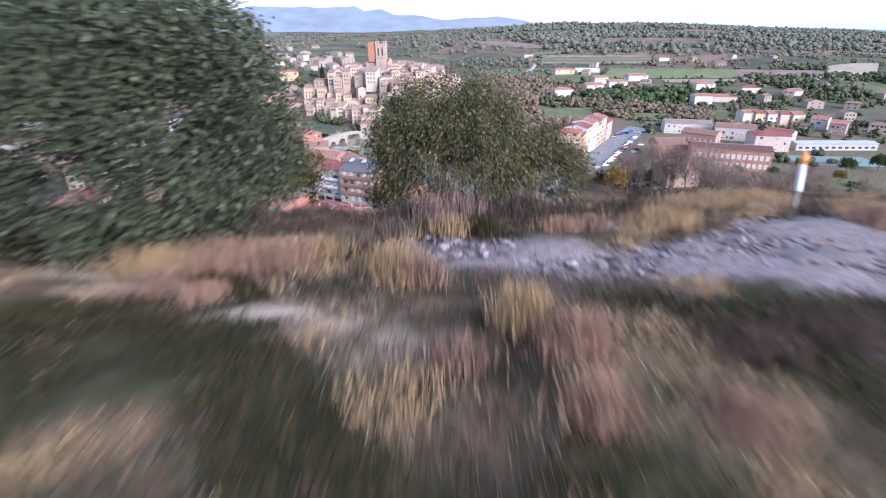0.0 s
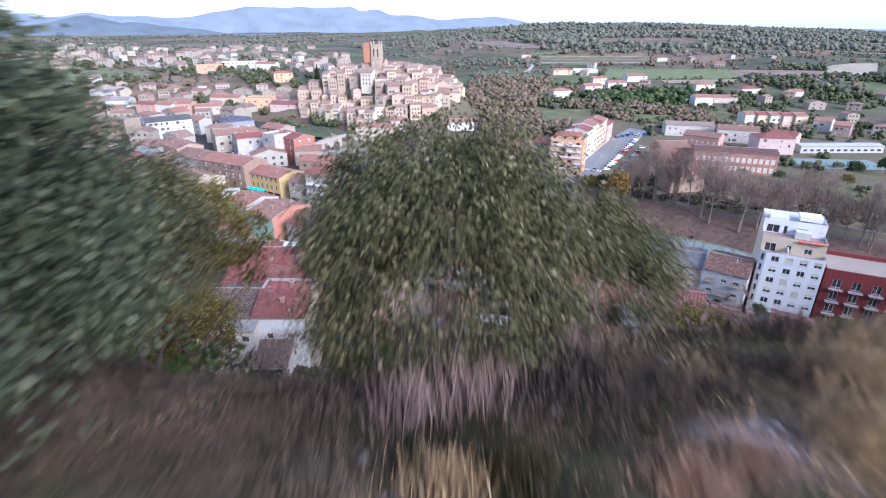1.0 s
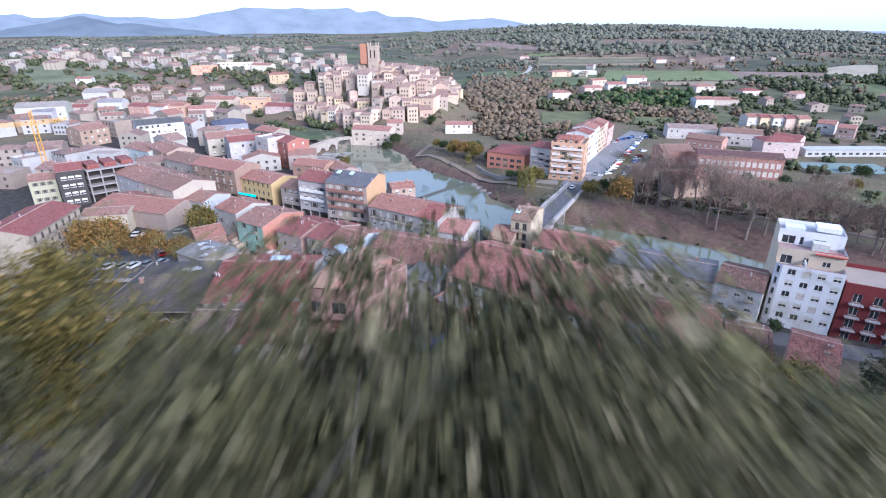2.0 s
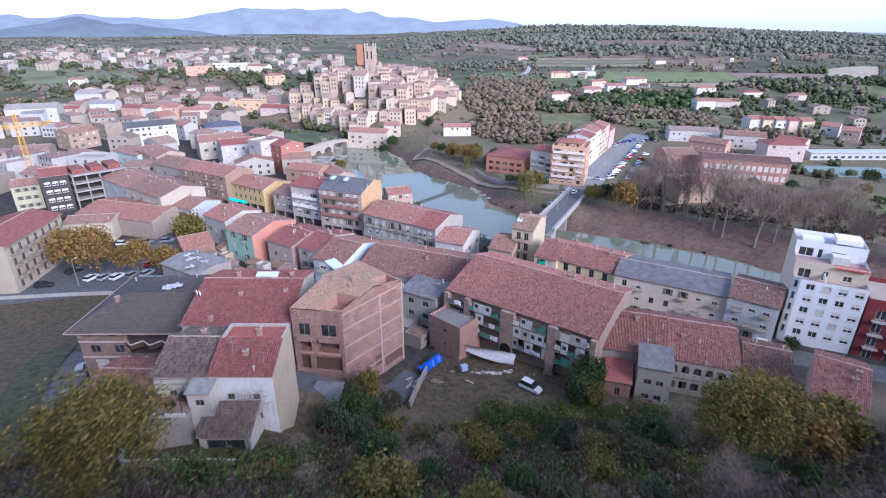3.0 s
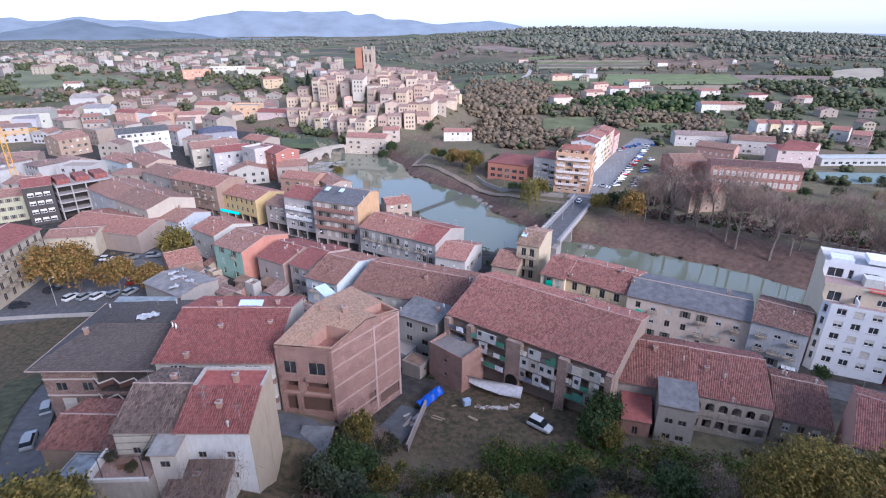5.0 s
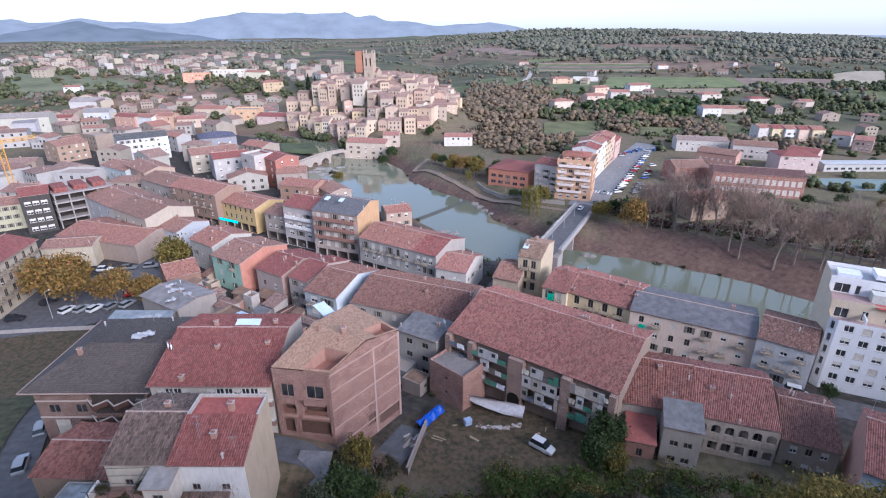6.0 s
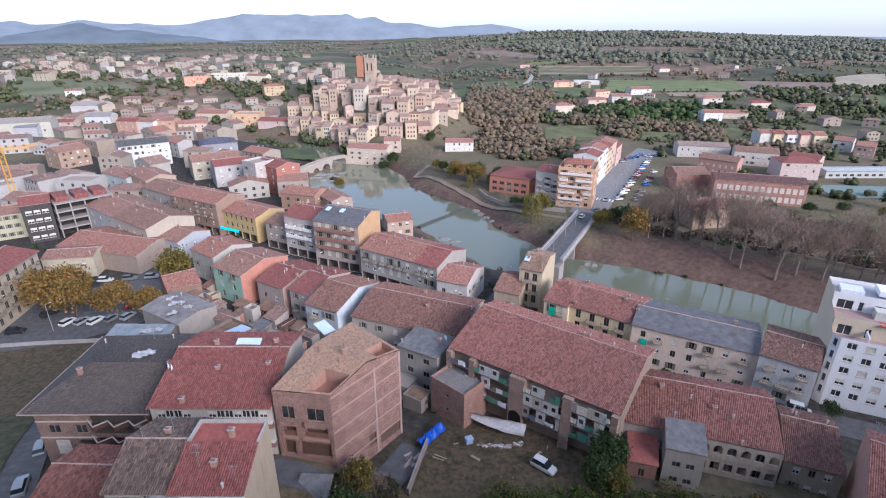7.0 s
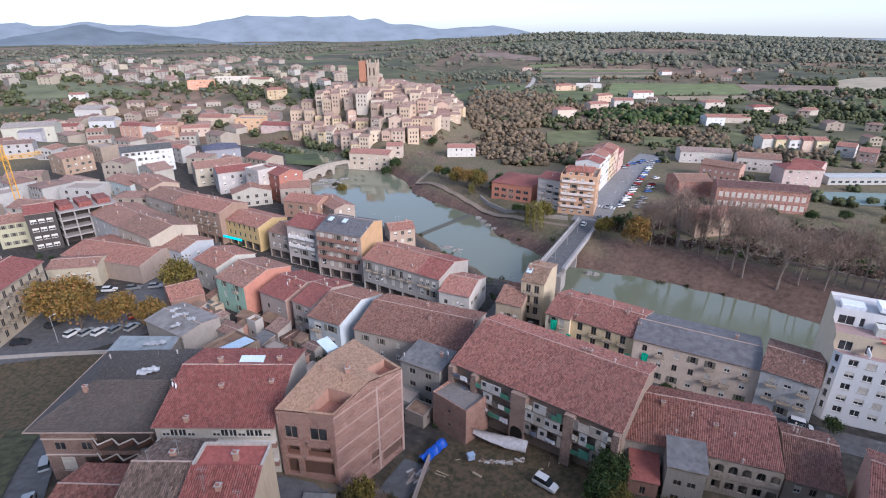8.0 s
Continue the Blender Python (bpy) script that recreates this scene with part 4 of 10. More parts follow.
house(-76.6, 274.4, -63.8, 261.8, -3.6, 12, 12, (0.4, 0.176, 0.136), CLAY_RED, kind="gx", rise=0.3, front=(4, 3), side=(4, 2), win=(1.1, 1.4), label="red brick house with a tile roof")
house(-124.6, 334.0, -107.4, 342.8, -3.6, 8, 16, (0.32, 0.32, 0.352), (0.12, 0.13, 0.19), kind="hip", rise=0.3, front=(2, 3), side=(2, 2), win=(1.1, 1.4), label="hall with a dark blue roof")
house(-63.2, 258.7, -50.6, 260.9, -3.6, 7, 12, (0.4, 0.336, 0.288), CLAY_OLD, kind="gx", rise=0.3, front=(2, 3), side=(2, 2), win=(1.1, 1.4), label="buff house with a clay tile roof by the river")
house(-57.6, 242.0, -42.7, 236.2, -3.6, 7, 11, (0.384, 0.24, 0.176), CLAY, kind="gx", rise=0.3, front=(2, 3), side=(2, 2), win=(1.1, 1.4), label="low brick house by the river")
house(-45.9, 247.0, -35.2, 231.7, -3.6, 6, 9, (0.4, 0.32, 0.264), CLAY_OLD, kind="gx", rise=0.3, front=(2, 3), side=(2, 2), win=(1.1, 1.4), label="small old house by the water")
house(-12.3, 211.5, -3.2, 214.2, -5.2, 6, 9, (0.48, 0.36, 0.28), CLAY, kind="gx", rise=0.3, front=(2, 3), side=(2, 2), win=(1.1, 1.4), label="low house with a clay roof near the weir")
house(-245.1, 468.2, -226.3, 461.9, -11.4, 9, 12, (0.55, 0.34, 0.26), CLAY_RED, kind="gx", rise=0.3, front=(3, 3), side=(3, 2), win=(1.1, 1.4), label="brick and white apartment house")
house(-230.1, 465.3, -210.8, 457.2, -12.1, 10, 12, (0.72, 0.70, 0.68), CLAY, kind="gx", rise=0.3, front=(3, 3), side=(3, 2), win=(1.1, 1.4), label="white apartment house")
house(-212.6, 461.0, -196.0, 460.4, -11.4, 10, 12, (0.55, 0.36, 0.26), CLAY, kind="gx", rise=0.3, front=(3, 3), side=(3, 2), win=(1.1, 1.4), label="ochre apartment house")
house(-192.0, 458.0, -171.8, 462.8, -10.7, 7, 12, (0.58, 0.45, 0.36), CLAY_PINK, kind="gx", rise=0.3, front=(2, 4), side=(2, 2), win=(1.1, 1.4), label="buff house with a clay tile roof")
house(-196.1, 503.0, -168.4, 499.8, -9.7, 8, 14, (0.62, 0.50, 0.38), CLAY, kind="gx", rise=0.3, front=(3, 6), side=(3, 2), win=(1.1, 1.4), label="long ochre building with many windows")
house(-155.5, 476.4, -133.7, 475.7, -9.7, 10, 16, (0.66, 0.44, 0.27), CLAY, kind="flat", rise=0.3, front=(3, 4), side=(3, 2), win=(1.1, 1.4), label="large plain orange warehouse")
house(-132.8, 468.0, -99.6, 461.2, -9.0, 6, 14, (0.60, 0.46, 0.42), CLAY_RED, kind="gx", rise=0.3, front=(2, 5), side=(2, 2), win=(1.1, 1.4), label="long house with a red roof")
house(-269.5, 663.4, -241.6, 670.1, 5.3, 9, 12, (0.66, 0.36, 0.24), CLAY, kind="flat", rise=0.3, front=(3, 7), side=(3, 2), win=(1.1, 1.4), label="orange apartment terrace")
house(-254.6, 705.9, -214.1, 710.4, 6.2, 9, 12, (0.66, 0.60, 0.52), CLAY, kind="flat", rise=0.3, front=(3, 8), side=(3, 2), win=(1.1, 1.4), label="cream apartment terrace")
house(-167.0, 616.2, -148.0, 625.8, -0.5, 10, 14, (0.55, 0.42, 0.26), CLAY, kind="hip", rise=0.3, front=(3, 4), side=(3, 2), win=(1.1, 1.4), label="square ochre villa")
house(-213.2, 707.3, -187.6, 700.8, 5.7, 8, 12, (0.72, 0.66, 0.50), CLAY, kind="gx", rise=0.3, front=(3, 3), side=(3, 2), win=(1.1, 1.4), label="pale yellow houses")
house(-317.1, 440.4, -284.5, 450.8, -8.0, 8, 18, (0.52, 0.50, 0.42), (0.40, 0.36, 0.32), kind="gx", rise=0.3, front=(1, 4), side=(1, 2), win=(1.1, 1.4), label="long pale industrial hall")
house(-333.0, 554.4, -303.1, 557.4, -7.8, 6, 20, (0.55, 0.52, 0.50), (0.42, 0.38, 0.35), kind="gx", rise=0.3, front=(1, 4), side=(1, 2), win=(1.1, 1.4), label="flat pale warehouse")
house(-286.9, 497.1, -267.0, 499.6, -9.6, 6, 16, (0.58, 0.58, 0.58), (0.36, 0.34, 0.33), kind="gx", rise=0.3, front=(1, 4), side=(1, 2), win=(1.1, 1.4), label="grey warehouse")
house(-305.5, 477.9, -286.4, 480.1, -11.1, 6, 12, (0.56, 0.42, 0.36), CLAY_RED, kind="gx", rise=0.3, front=(2, 3), side=(2, 2), win=(1.1, 1.4), label="house with a red roof")
house(-305.7, 440.6, -290.4, 442.6, -9.0, 6, 14, (0.48, 0.46, 0.48), (0.30, 0.30, 0.32), kind="gx", rise=0.3, front=(1, 3), side=(1, 2), win=(1.1, 1.4), label="grey workshop")
house(-373.3, 614.3, -357.8, 617.5, -0.2, 6, 10, (0.72, 0.70, 0.66), CLAY, kind="gx", rise=0.3, front=(2, 3), side=(2, 2), win=(1.1, 1.4), label="white villa among trees")

# old town by the water and villas beyond
house(-47.5, 365.0, -22.0, 358.5, -14.8, 11, 12, (0.60, 0.50, 0.40), CLAY_PINK, kind="gx", rise=0.3, front=(3, 5), side=(3, 2), win=(1.1, 1.4), label="large old mill house standing at the water")
house(-24.5, 371.7, -14.0, 371.4, -10.1, 9, 10, (0.58, 0.48, 0.40), CLAY_PINK, kind="gx", rise=0.3, front=(3, 2), side=(3, 2), win=(1.1, 1.4), label="old house with an arched loggia")
house(15.1, 372.0, 33.4, 371.4, -8.5, 6, 10, (0.74, 0.70, 0.64), CLAY_PINK, kind="gx", rise=0.3, front=(2, 5), side=(2, 2), win=(1.1, 1.4), label="long white house with a tile roof")
house(161.2, 692.9, 186.6, 697.1, -0.0, 6, 12, (0.66, 0.48, 0.34), CLAY_PINK, kind="hip", rise=0.3, front=(2, 3), side=(2, 2), win=(1.1, 1.4), label="ochre villa with a hip roof")
house(196.7, 732.6, 227.8, 726.2, -0.4, 4, 12, (0.66, 0.64, 0.60), (0.42, 0.38, 0.35), kind="flat", rise=0.3, front=(1, 5), side=(1, 2), win=(1.1, 1.4), label="long low white building")
house(119.5, 508.5, 137.7, 511.7, -5.6, 8, 12, (0.66, 0.56, 0.46), CLAY_PINK, kind="hip", rise=0.3, front=(2, 3), side=(2, 2), win=(1.1, 1.4), label="pale villa with a hip roof")
house(159.8, 544.6, 178.5, 548.4, -3.4, 6, 12, (0.66, 0.52, 0.42), CLAY_PINK, kind="gx", rise=0.3, front=(2, 3), side=(2, 2), win=(1.1, 1.4), label="villa with a tile roof")
house(183.7, 548.3, 202.2, 547.7, -3.3, 9, 12, (0.66, 0.60, 0.54), CLAY_PINK, kind="gx", rise=0.3, front=(3, 3), side=(3, 2), win=(1.1, 1.4), label="tall pale villa")
house(226.0, 611.2, 249.5, 614.4, -0.2, 6, 12, (0.70, 0.68, 0.64), CLAY, kind="gx", rise=0.3, front=(2, 3), side=(2, 2), win=(1.1, 1.4), label="white villa")
house(179.4, 584.7, 197.0, 593.1, -1.1, 7, 10, (0.66, 0.48, 0.36), CLAY, kind="gx", rise=0.3, front=(2, 3), side=(2, 2), win=(1.1, 1.4), label="ochre villa")
house(362.1, 859.3, 377.5, 858.8, 5.6, 5, 10, (0.70, 0.66, 0.62), CLAY, kind="hip", rise=0.3, front=(2, 2), side=(2, 2), win=(1.1, 1.4), label="farmhouse in the fields")
house(274.9, 550.5, 295.8, 552.9, -3.0, 6, 12, (0.62, 0.56, 0.48), CLAY_PINK, kind="hip", rise=0.3, front=(2, 3), side=(2, 2), win=(1.1, 1.4), label="pale villa")
house(239.8, 478.1, 255.6, 477.6, -7.1, 7, 12, (0.74, 0.74, 0.74), CLAY, kind="gx", rise=0.3, front=(2, 3), side=(2, 2), win=(1.1, 1.4), label="white villa")
house(261.7, 488.0, 282.4, 485.1, -6.7, 5, 12, (0.56, 0.48, 0.40), CLAY, kind="gx", rise=0.3, front=(2, 4), side=(2, 2), win=(1.1, 1.4), label="low stone house")
house(312.6, 532.8, 333.1, 534.9, -4.2, 5, 12, (0.66, 0.56, 0.48), CLAY_RED, kind="hip", rise=0.3, front=(2, 3), side=(2, 2), win=(1.1, 1.4), label="villa with a red roof")
house(353.0, 519.5, 366.1, 519.1, -5.2, 5, 10, (0.58, 0.50, 0.44), CLAY, kind="gx", rise=0.3, front=(2, 2), side=(2, 2), win=(1.1, 1.4), label="villa among trees")
house(230.7, 383.6, 239.5, 383.3, -8.2, 8, 11, (0.66, 0.62, 0.56), CLAY, kind="gx", rise=0.3, front=(3, 2), side=(3, 2), win=(1.1, 1.4), label="terraced house with balconies and a tile roof")
house(238.6, 381.3, 247.4, 381.0, -8.2, 8, 11, (0.68, 0.56, 0.36), CLAY_RED, kind="gx", rise=0.3, front=(3, 2), side=(3, 2), win=(1.1, 1.4), label="terraced house with balconies and a tile roof")
house(246.5, 379.1, 255.2, 378.8, -8.2, 8, 11, (0.72, 0.70, 0.68), CLAY, kind="gx", rise=0.3, front=(3, 2), side=(3, 2), win=(1.1, 1.4), label="terraced house with balconies and a tile roof")
house(254.3, 376.8, 263.0, 376.6, -8.2, 8, 11, (0.66, 0.50, 0.40), CLAY_RED, kind="gx", rise=0.3, front=(3, 2), side=(3, 2), win=(1.1, 1.4), label="terraced house with balconies and a tile roof")
house(262.0, 374.6, 270.6, 374.4, -8.2, 8, 11, (0.70, 0.60, 0.40), CLAY, kind="gx", rise=0.3, front=(3, 2), side=(3, 2), win=(1.1, 1.4), label="terraced house with balconies and a tile roof")
house(267.4, 364.5, 274.8, 357.1, -8.2, 7, 12, (0.62, 0.58, 0.54), CLAY, kind="gx", rise=0.3, front=(2, 3), side=(2, 2), win=(1.1, 1.4), label="villa with a tile roof")
house(268.7, 347.2, 275.8, 340.5, -8.2, 7, 12, (0.50, 0.36, 0.30), CLAY_PINK, kind="gx", rise=0.3, front=(2, 3), side=(2, 2), win=(1.1, 1.4), label="villa with a tile roof")
house(207.4, 319.2, 217.5, 308.2, -8.2, 7, 12, (0.58, 0.44, 0.40), CLAY_RED, kind="gx", rise=0.3, front=(2, 4), side=(2, 2), win=(1.1, 1.4), label="pink house with a red roof")
house(182.2, 330.0, 203.0, 320.7, -8.2, 8, 12, (0.56, 0.50, 0.46), CLAY_BROWN, kind="gx", rise=0.3, front=(2, 8), side=(2, 2), win=(1.1, 1.4), label="long school wing with a tile roof")
house(152.8, 314.1, 167.4, 300.8, -8.2, 8, 12, (0.50, 0.30, 0.24), CLAY_BROWN, kind="gx", rise=0.3, front=(2, 6), side=(2, 2), win=(1.1, 1.4), label="school wing with a tile roof")
house(175.7, 1013.1, 195.9, 1012.4, 2.3, 5, 10, (0.62, 0.50, 0.42), CLAY, kind="hip", rise=0.3, front=(2, 2), side=(2, 2), win=(1.1, 1.4), label="farmhouse on the hill")
for i, (c, h, roof) in enumerate([((0.72, 0.70, 0.68), 15.5, CLAY_RED), ((0.74, 0.72, 0.70), 16.5, CLAY), ((0.66, 0.52, 0.34), 15.0, CLAY_RED), ((0.62, 0.44, 0.34), 15.5, CLAY)]):  # stepped row along the broad street
    house(75.8 + 6.05 * i, 290.0 + 10.5 * i, 86.2 + 6.05 * i, 284.0 + 10.5 * i, -8.2, h, 12, c, roof, kind="gy", rise=0.26, front=(5, 3), side=(5, 4), win=(1.4, 1.5), label="apartment house in a stepped row along the street", category="apartment block", group="row along the broad street", pitch=2.9, chimneys=1)
house(101.0, 332.0, 111.0, 326.2, -8.2, 11.0, 16, (0.60, 0.42, 0.36), CLAY_RED, kind="gy", rise=0.3, front=(3, 2), side=(3, 4), win=(1.3, 1.4), label="pink apartment house with a red roof beside the street", category="apartment block")


# ---- plants ----
def quads_mesh(name, verts, mat, tris=False):
    """One mesh of loose quads (or triangles) from an array of shape (n, 4 or 3, 3)."""
    n, k = verts.shape[0], verts.shape[1]
    me = bpy.data.meshes.new(name)
    me.vertices.add(n * k)
    me.vertices.foreach_set("co", verts.astype(np.float32).ravel())
    me.loops.add(n * k)
    me.loops.foreach_set("vertex_index", np.arange(n * k, dtype=np.int32))
    me.polygons.add(n)
    me.polygons.foreach_set("loop_start", np.arange(n, dtype=np.int32) * k)
    me.update(calc_edges=True)
    me.materials.append(mat)
    return me


def leaf_quads(at, size, rng, flat=0.3, slim=0.55):
    """Leaves at the points given, each a folded lozenge turned at random."""
    n = len(at)
    d = rng.normal(size=(n, 3))
    d[:, 2] *= 1 - flat
    d /= np.linalg.norm(d, axis=1)[:, None]
    e = np.cross(d, rng.normal(size=(n, 3)))
    e /= np.linalg.norm(e, axis=1)[:, None]
    s = (size * (0.6 + 0.8 * rng.rand(n)))[:, None]
    nor = np.cross(d, e)
    return np.stack([at - d * s * 0.5, at + e * s * slim * 0.5 + nor * s * 0.12, at + d * s * 0.5, at - e * s * slim * 0.5 + nor * s * 0.12], axis=1)


def crown_points(n, clumps, rng, shape, spread):
    """Points in clumps within a lumpy crown; shape(u) maps unit directions and radii to places."""
    c = rng.normal(size=(clumps, 3))
    c /= np.linalg.norm(c, axis=1)[:, None]
    c[:, 2] = np.where(c[:, 2] < -0.55, -c[:, 2] * 0.6, c[:, 2])
    r = 0.35 + 0.65 * rng.rand(clumps) ** 0.45
    c = shape(c * r[:, None])
    pick = rng.randint(0, clumps, n)
    return c[pick] + rng.normal(size=(n, 3)) * spread * (0.5 + 0.8 * rng.rand(clumps))[pick][:, None]


def branches(shape, rng, base, way, length, radius, depth, spread=0.55, sides=5, droop=0.0, split=3):
    p, d, r = Vector(base), Vector(way).normalized(), radius
    bits = 3 if depth > 0 else 2
    for i in range(bits):
        q = p + d * (length / bits)
        shape.tube(p, q, r, r * 0.82, sides)
        p, r = q, r * 0.82
        d = (d + Vector(rng.normal(size=3)) * 0.11 + Vector((0, 0, -droop))).normalized()
        if depth > 0 and i > 0:
            for _ in range(split - 1 if i < bits - 1 else split):
                side = Vector(rng.normal(size=3)).cross(d).normalized()
                w = (d * (1 - spread) + side * spread + Vector((0, 0, 0.12))).normalized()
                branches(shape, rng, p, w, length * (0.5 + 0.25 * rng.rand()), r * 0.6, depth - 1, spread, max(3, sides - 1), droop, split)


BARK = plain("bark", (0.13, 0.10, 0.08), 0.95, 0.0, 0.35, 6.0)
BARK_GREY = plain("bark_grey", (0.19, 0.155, 0.13), 0.95, 0.0, 0.35, 4.0)
BARK_PALE = plain("bark_pale", (0.34, 0.295, 0.26), 0.95, 0.0, 0.3, 4.0)
LEAVES = {
    "brow": leafy("brow_leaves", [(0.0, (0.046, 0.048, 0.023)), (0.5, (0.086, 0.086, 0.041)), (0.90, (0.132, 0.124, 0.064)), (1.0, (0.27, 0.23, 0.155))]),
    "midwood": leafy("garden_foliage", [(0.0, (0.1139, 0.0908, 0.0608)), (0.5, (0.1626, 0.1258, 0.0864)), (1.0, (0.2195, 0.1641, 0.1183))]),
    "midgreen": leafy("garden_green", [(0.0, (0.0527, 0.062, 0.0325)), (0.5, (0.0806, 0.093, 0.0476)), (1.0, (0.1178, 0.124, 0.0644))]),
    "oak": leafy("oak_leaves", [(0.0, (0.04, 0.0512, 0.0321)), (0.5, (0.0659, 0.0797, 0.0491)), (0.9, (0.0979, 0.1101, 0.068)), (1.0, (0.1399, 0.1424, 0.0945))]),
    "shrub": leafy("shrub_leaves", [(0.0, (0.040, 0.040, 0.022)), (0.5, (0.070, 0.066, 0.036)), (0.88, (0.10, 0.092, 0.052)), (1.0, (0.17, 0.145, 0.10))]),
    "olive": leafy("olive_leaves", [(0.0, (0.075, 0.0708, 0.022)), (0.5, (0.1562, 0.1322, 0.038)), (0.85, (0.2313, 0.1829, 0.052)), (1.0, (0.3125, 0.2183, 0.075))]),
    "autumn": leafy("autumn_leaves", [(0.0, (0.10, 0.085, 0.03)), (0.4, (0.21, 0.145, 0.045)), (0.8, (0.30, 0.19, 0.06)), (1.0, (0.33, 0.15, 0.07))]),
    "green": leafy("green_leaves", [(0.0, (0.025, 0.045, 0.018)), (0.6, (0.055, 0.085, 0.032)), (1.0, (0.10, 0.12, 0.05))]),
    "bramble": leafy("bramble_leaves", [(0.0, (0.046, 0.078, 0.0198)), (0.5, (0.1035, 0.156, 0.0385)), (0.85, (0.1495, 0.169, 0.0495)), (1.0, (0.1955, 0.117, 0.055))]),
    "willow": leafy("willow_leaves", [(0.0, (0.12, 0.12, 0.035)), (0.6, (0.20, 0.185, 0.055)), (1.0, (0.28, 0.23, 0.08))]),
    "dry": leafy("dry_twigs", [(0.0, (0.065, 0.045, 0.0408)), (0.5, (0.13, 0.0875, 0.0744)), (1.0, (0.234, 0.1625, 0.132))]),
    "twig": leafy("fine_twigs", [(0.0, (0.165, 0.1193, 0.1008)), (0.5, (0.255, 0.1894, 0.1586)), (1.0, (0.375, 0.2806, 0.2352))]),
    # haze of distance put into the foliage colour: paler and greyer than near leaves
    "hazed_wood": leafy("hazed_foliage", [(0.0, (0.1169, 0.1257, 0.0987)), (0.5, (0.146, 0.1509, 0.1185)), (1.0, (0.1836, 0.176, 0.1382))]),
    "cypress": leafy("cypress_leaves", [(0.0, (0.015, 0.028, 0.014)), (0.6, (0.03, 0.05, 0.024)), (1.0, (0.055, 0.07, 0.035))]),
}
TREES = {}


def tree_parts(kind, variant):
    """Meshes of a tree one metre high: trunk with limbs, and crown (none on bare trees)."""
    key = (kind, variant)
    if key in TREES:
        return TREES[key]
    rng = np.random.RandomState(100 + 17 * variant + sum(map(ord, kind)))
    s = Shape()
    crown = None
    if kind == "bare":
        branches(s, rng, (0, 0, -0.03), (0.03, 0.0, 1), 0.55, 0.022, 3, 0.42, 5, -0.02, 3)
        trunk = s.mesh("trunk", [BARK_GREY])
        pts = crown_points(1700, 90, rng, lambda c: c * np.array([0.36, 0.36, 0.36]) + np.array([0, 0, 0.68]), 0.06)
        crown = quads_mesh("crown", leaf_quads(pts, 0.10, rng, -1.3, 0.035), LEAVES["twig"])
    elif kind == "poplar":
        s.tube((0, 0, -0.03), (0.01, 0, 0.9), 0.018, 0.005, 6)
        for i in range(34):
            z = 0.25 + 0.65 * i / 34
            a = rng.rand() * 6.28
            branches(s, rng, (0.01 * z, 0, z), (math.cos(a) * 0.5, math.sin(a) * 0.5, 1), 0.30 * (1.15 - z), 0.0065, 1, 0.4, 4, -0.02, 3)
        trunk = s.mesh("trunk", [BARK_GREY])
        z = 0.25 + 0.75 * rng.rand(500)
        a = rng.rand(500) * 6.28
        r = 0.16 * np.sin(np.clip((z - 0.2) / 0.85, 0, 1) * math.pi) ** 0.7 * rng.rand(500) ** 0.5
        crown = quads_mesh("crown", leaf_quads(np.column_stack([r * np.cos(a), r * np.sin(a), z]), 0.075, rng, -1.6, 0.05), LEAVES["twig"])
    else:
        limb = {"cypress": 0.9, "willow": 0.45}.get(kind, 0.34)
        if kind == "cypress":
            s.tube((0, 0, -0.03), (0, 0, 0.9), 0.02, 0.006, 6)
        else:
            branches(s, rng, (0, 0, -0.03), (0.05, 0.02, 1), limb, 0.028, 2, 0.5, 6, -0.03, 3)
        trunk = s.mesh("trunk", [BARK])
        if kind == "cypress":
            z = rng.rand(1500)
            r = 0.12 * np.sin(np.clip(z * 1.05 + 0.04, 0, 1) ** 0.6 * math.pi) * (0.6 + 0.5 * rng.rand(1500))
            a = rng.rand(1500) * 6.28
            pts = np.column_stack([r * np.cos(a), r * np.sin(a), 0.06 + 0.94 * z])
            crown = quads_mesh("crown", leaf_quads(pts, 0.055, rng, -0.5, 0.5), LEAVES["cypress"])
        elif kind == "willow":
            tops = crown_points(70, 40, rng, lambda c: c * np.array([0.36, 0.36, 0.22]) + np.array([0, 0, 0.72]), 0.05)
            pts = np.concatenate([t + np.column_stack([rng.normal(size=28) * 0.012, rng.normal(size=28) * 0.012, -rng.rand(28) * 0.5]) for t in tops])
            pts = pts[pts[:, 2] > 0.06]
            crown = quads_mesh("crown", leaf_quads(pts, 0.06, rng, -1.2, 0.3), LEAVES["willow"])
        else:
            wide = {"oak": 0.5, "shrub": 0.6, "olive": 0.46, "autumn": 0.5, "green": 0.45}.get(kind, 0.5)
            up = {"shrub": 0.45, "oak": 0.42}.get(kind, 0.38)
            mid = {"shrub": 0.52, "oak": 0.55}.get(kind, 0.62)
            pts = crown_points(3400, 80, rng, lambda c: c * np.array([wide, wide, up]) + np.array([0, 0, mid]), 0.07)
            crown = quads_mesh("crown", leaf_quads(pts, 0.068, rng), LEAVES[kind])
    TREES[key] = (trunk, crown)
    return TREES[key]


TREE_LABEL = {"bare": "leafless tree with a pale trunk and fine twigs", "poplar": "tall slender leafless poplar on the river bank", "oak": "dark green evergreen oak tree", "olive": "tree with yellowing olive-green leaves", "autumn": "plane tree with golden brown autumn leaves", "green": "dense green broadleaf tree", "willow": "yellow-green weeping willow by the water", "cypress": "dark narrow cypress tree standing upright", "shrub": "rounded wild shrub with grey-green leaves"}
TREE_RNG = random.Random(11)


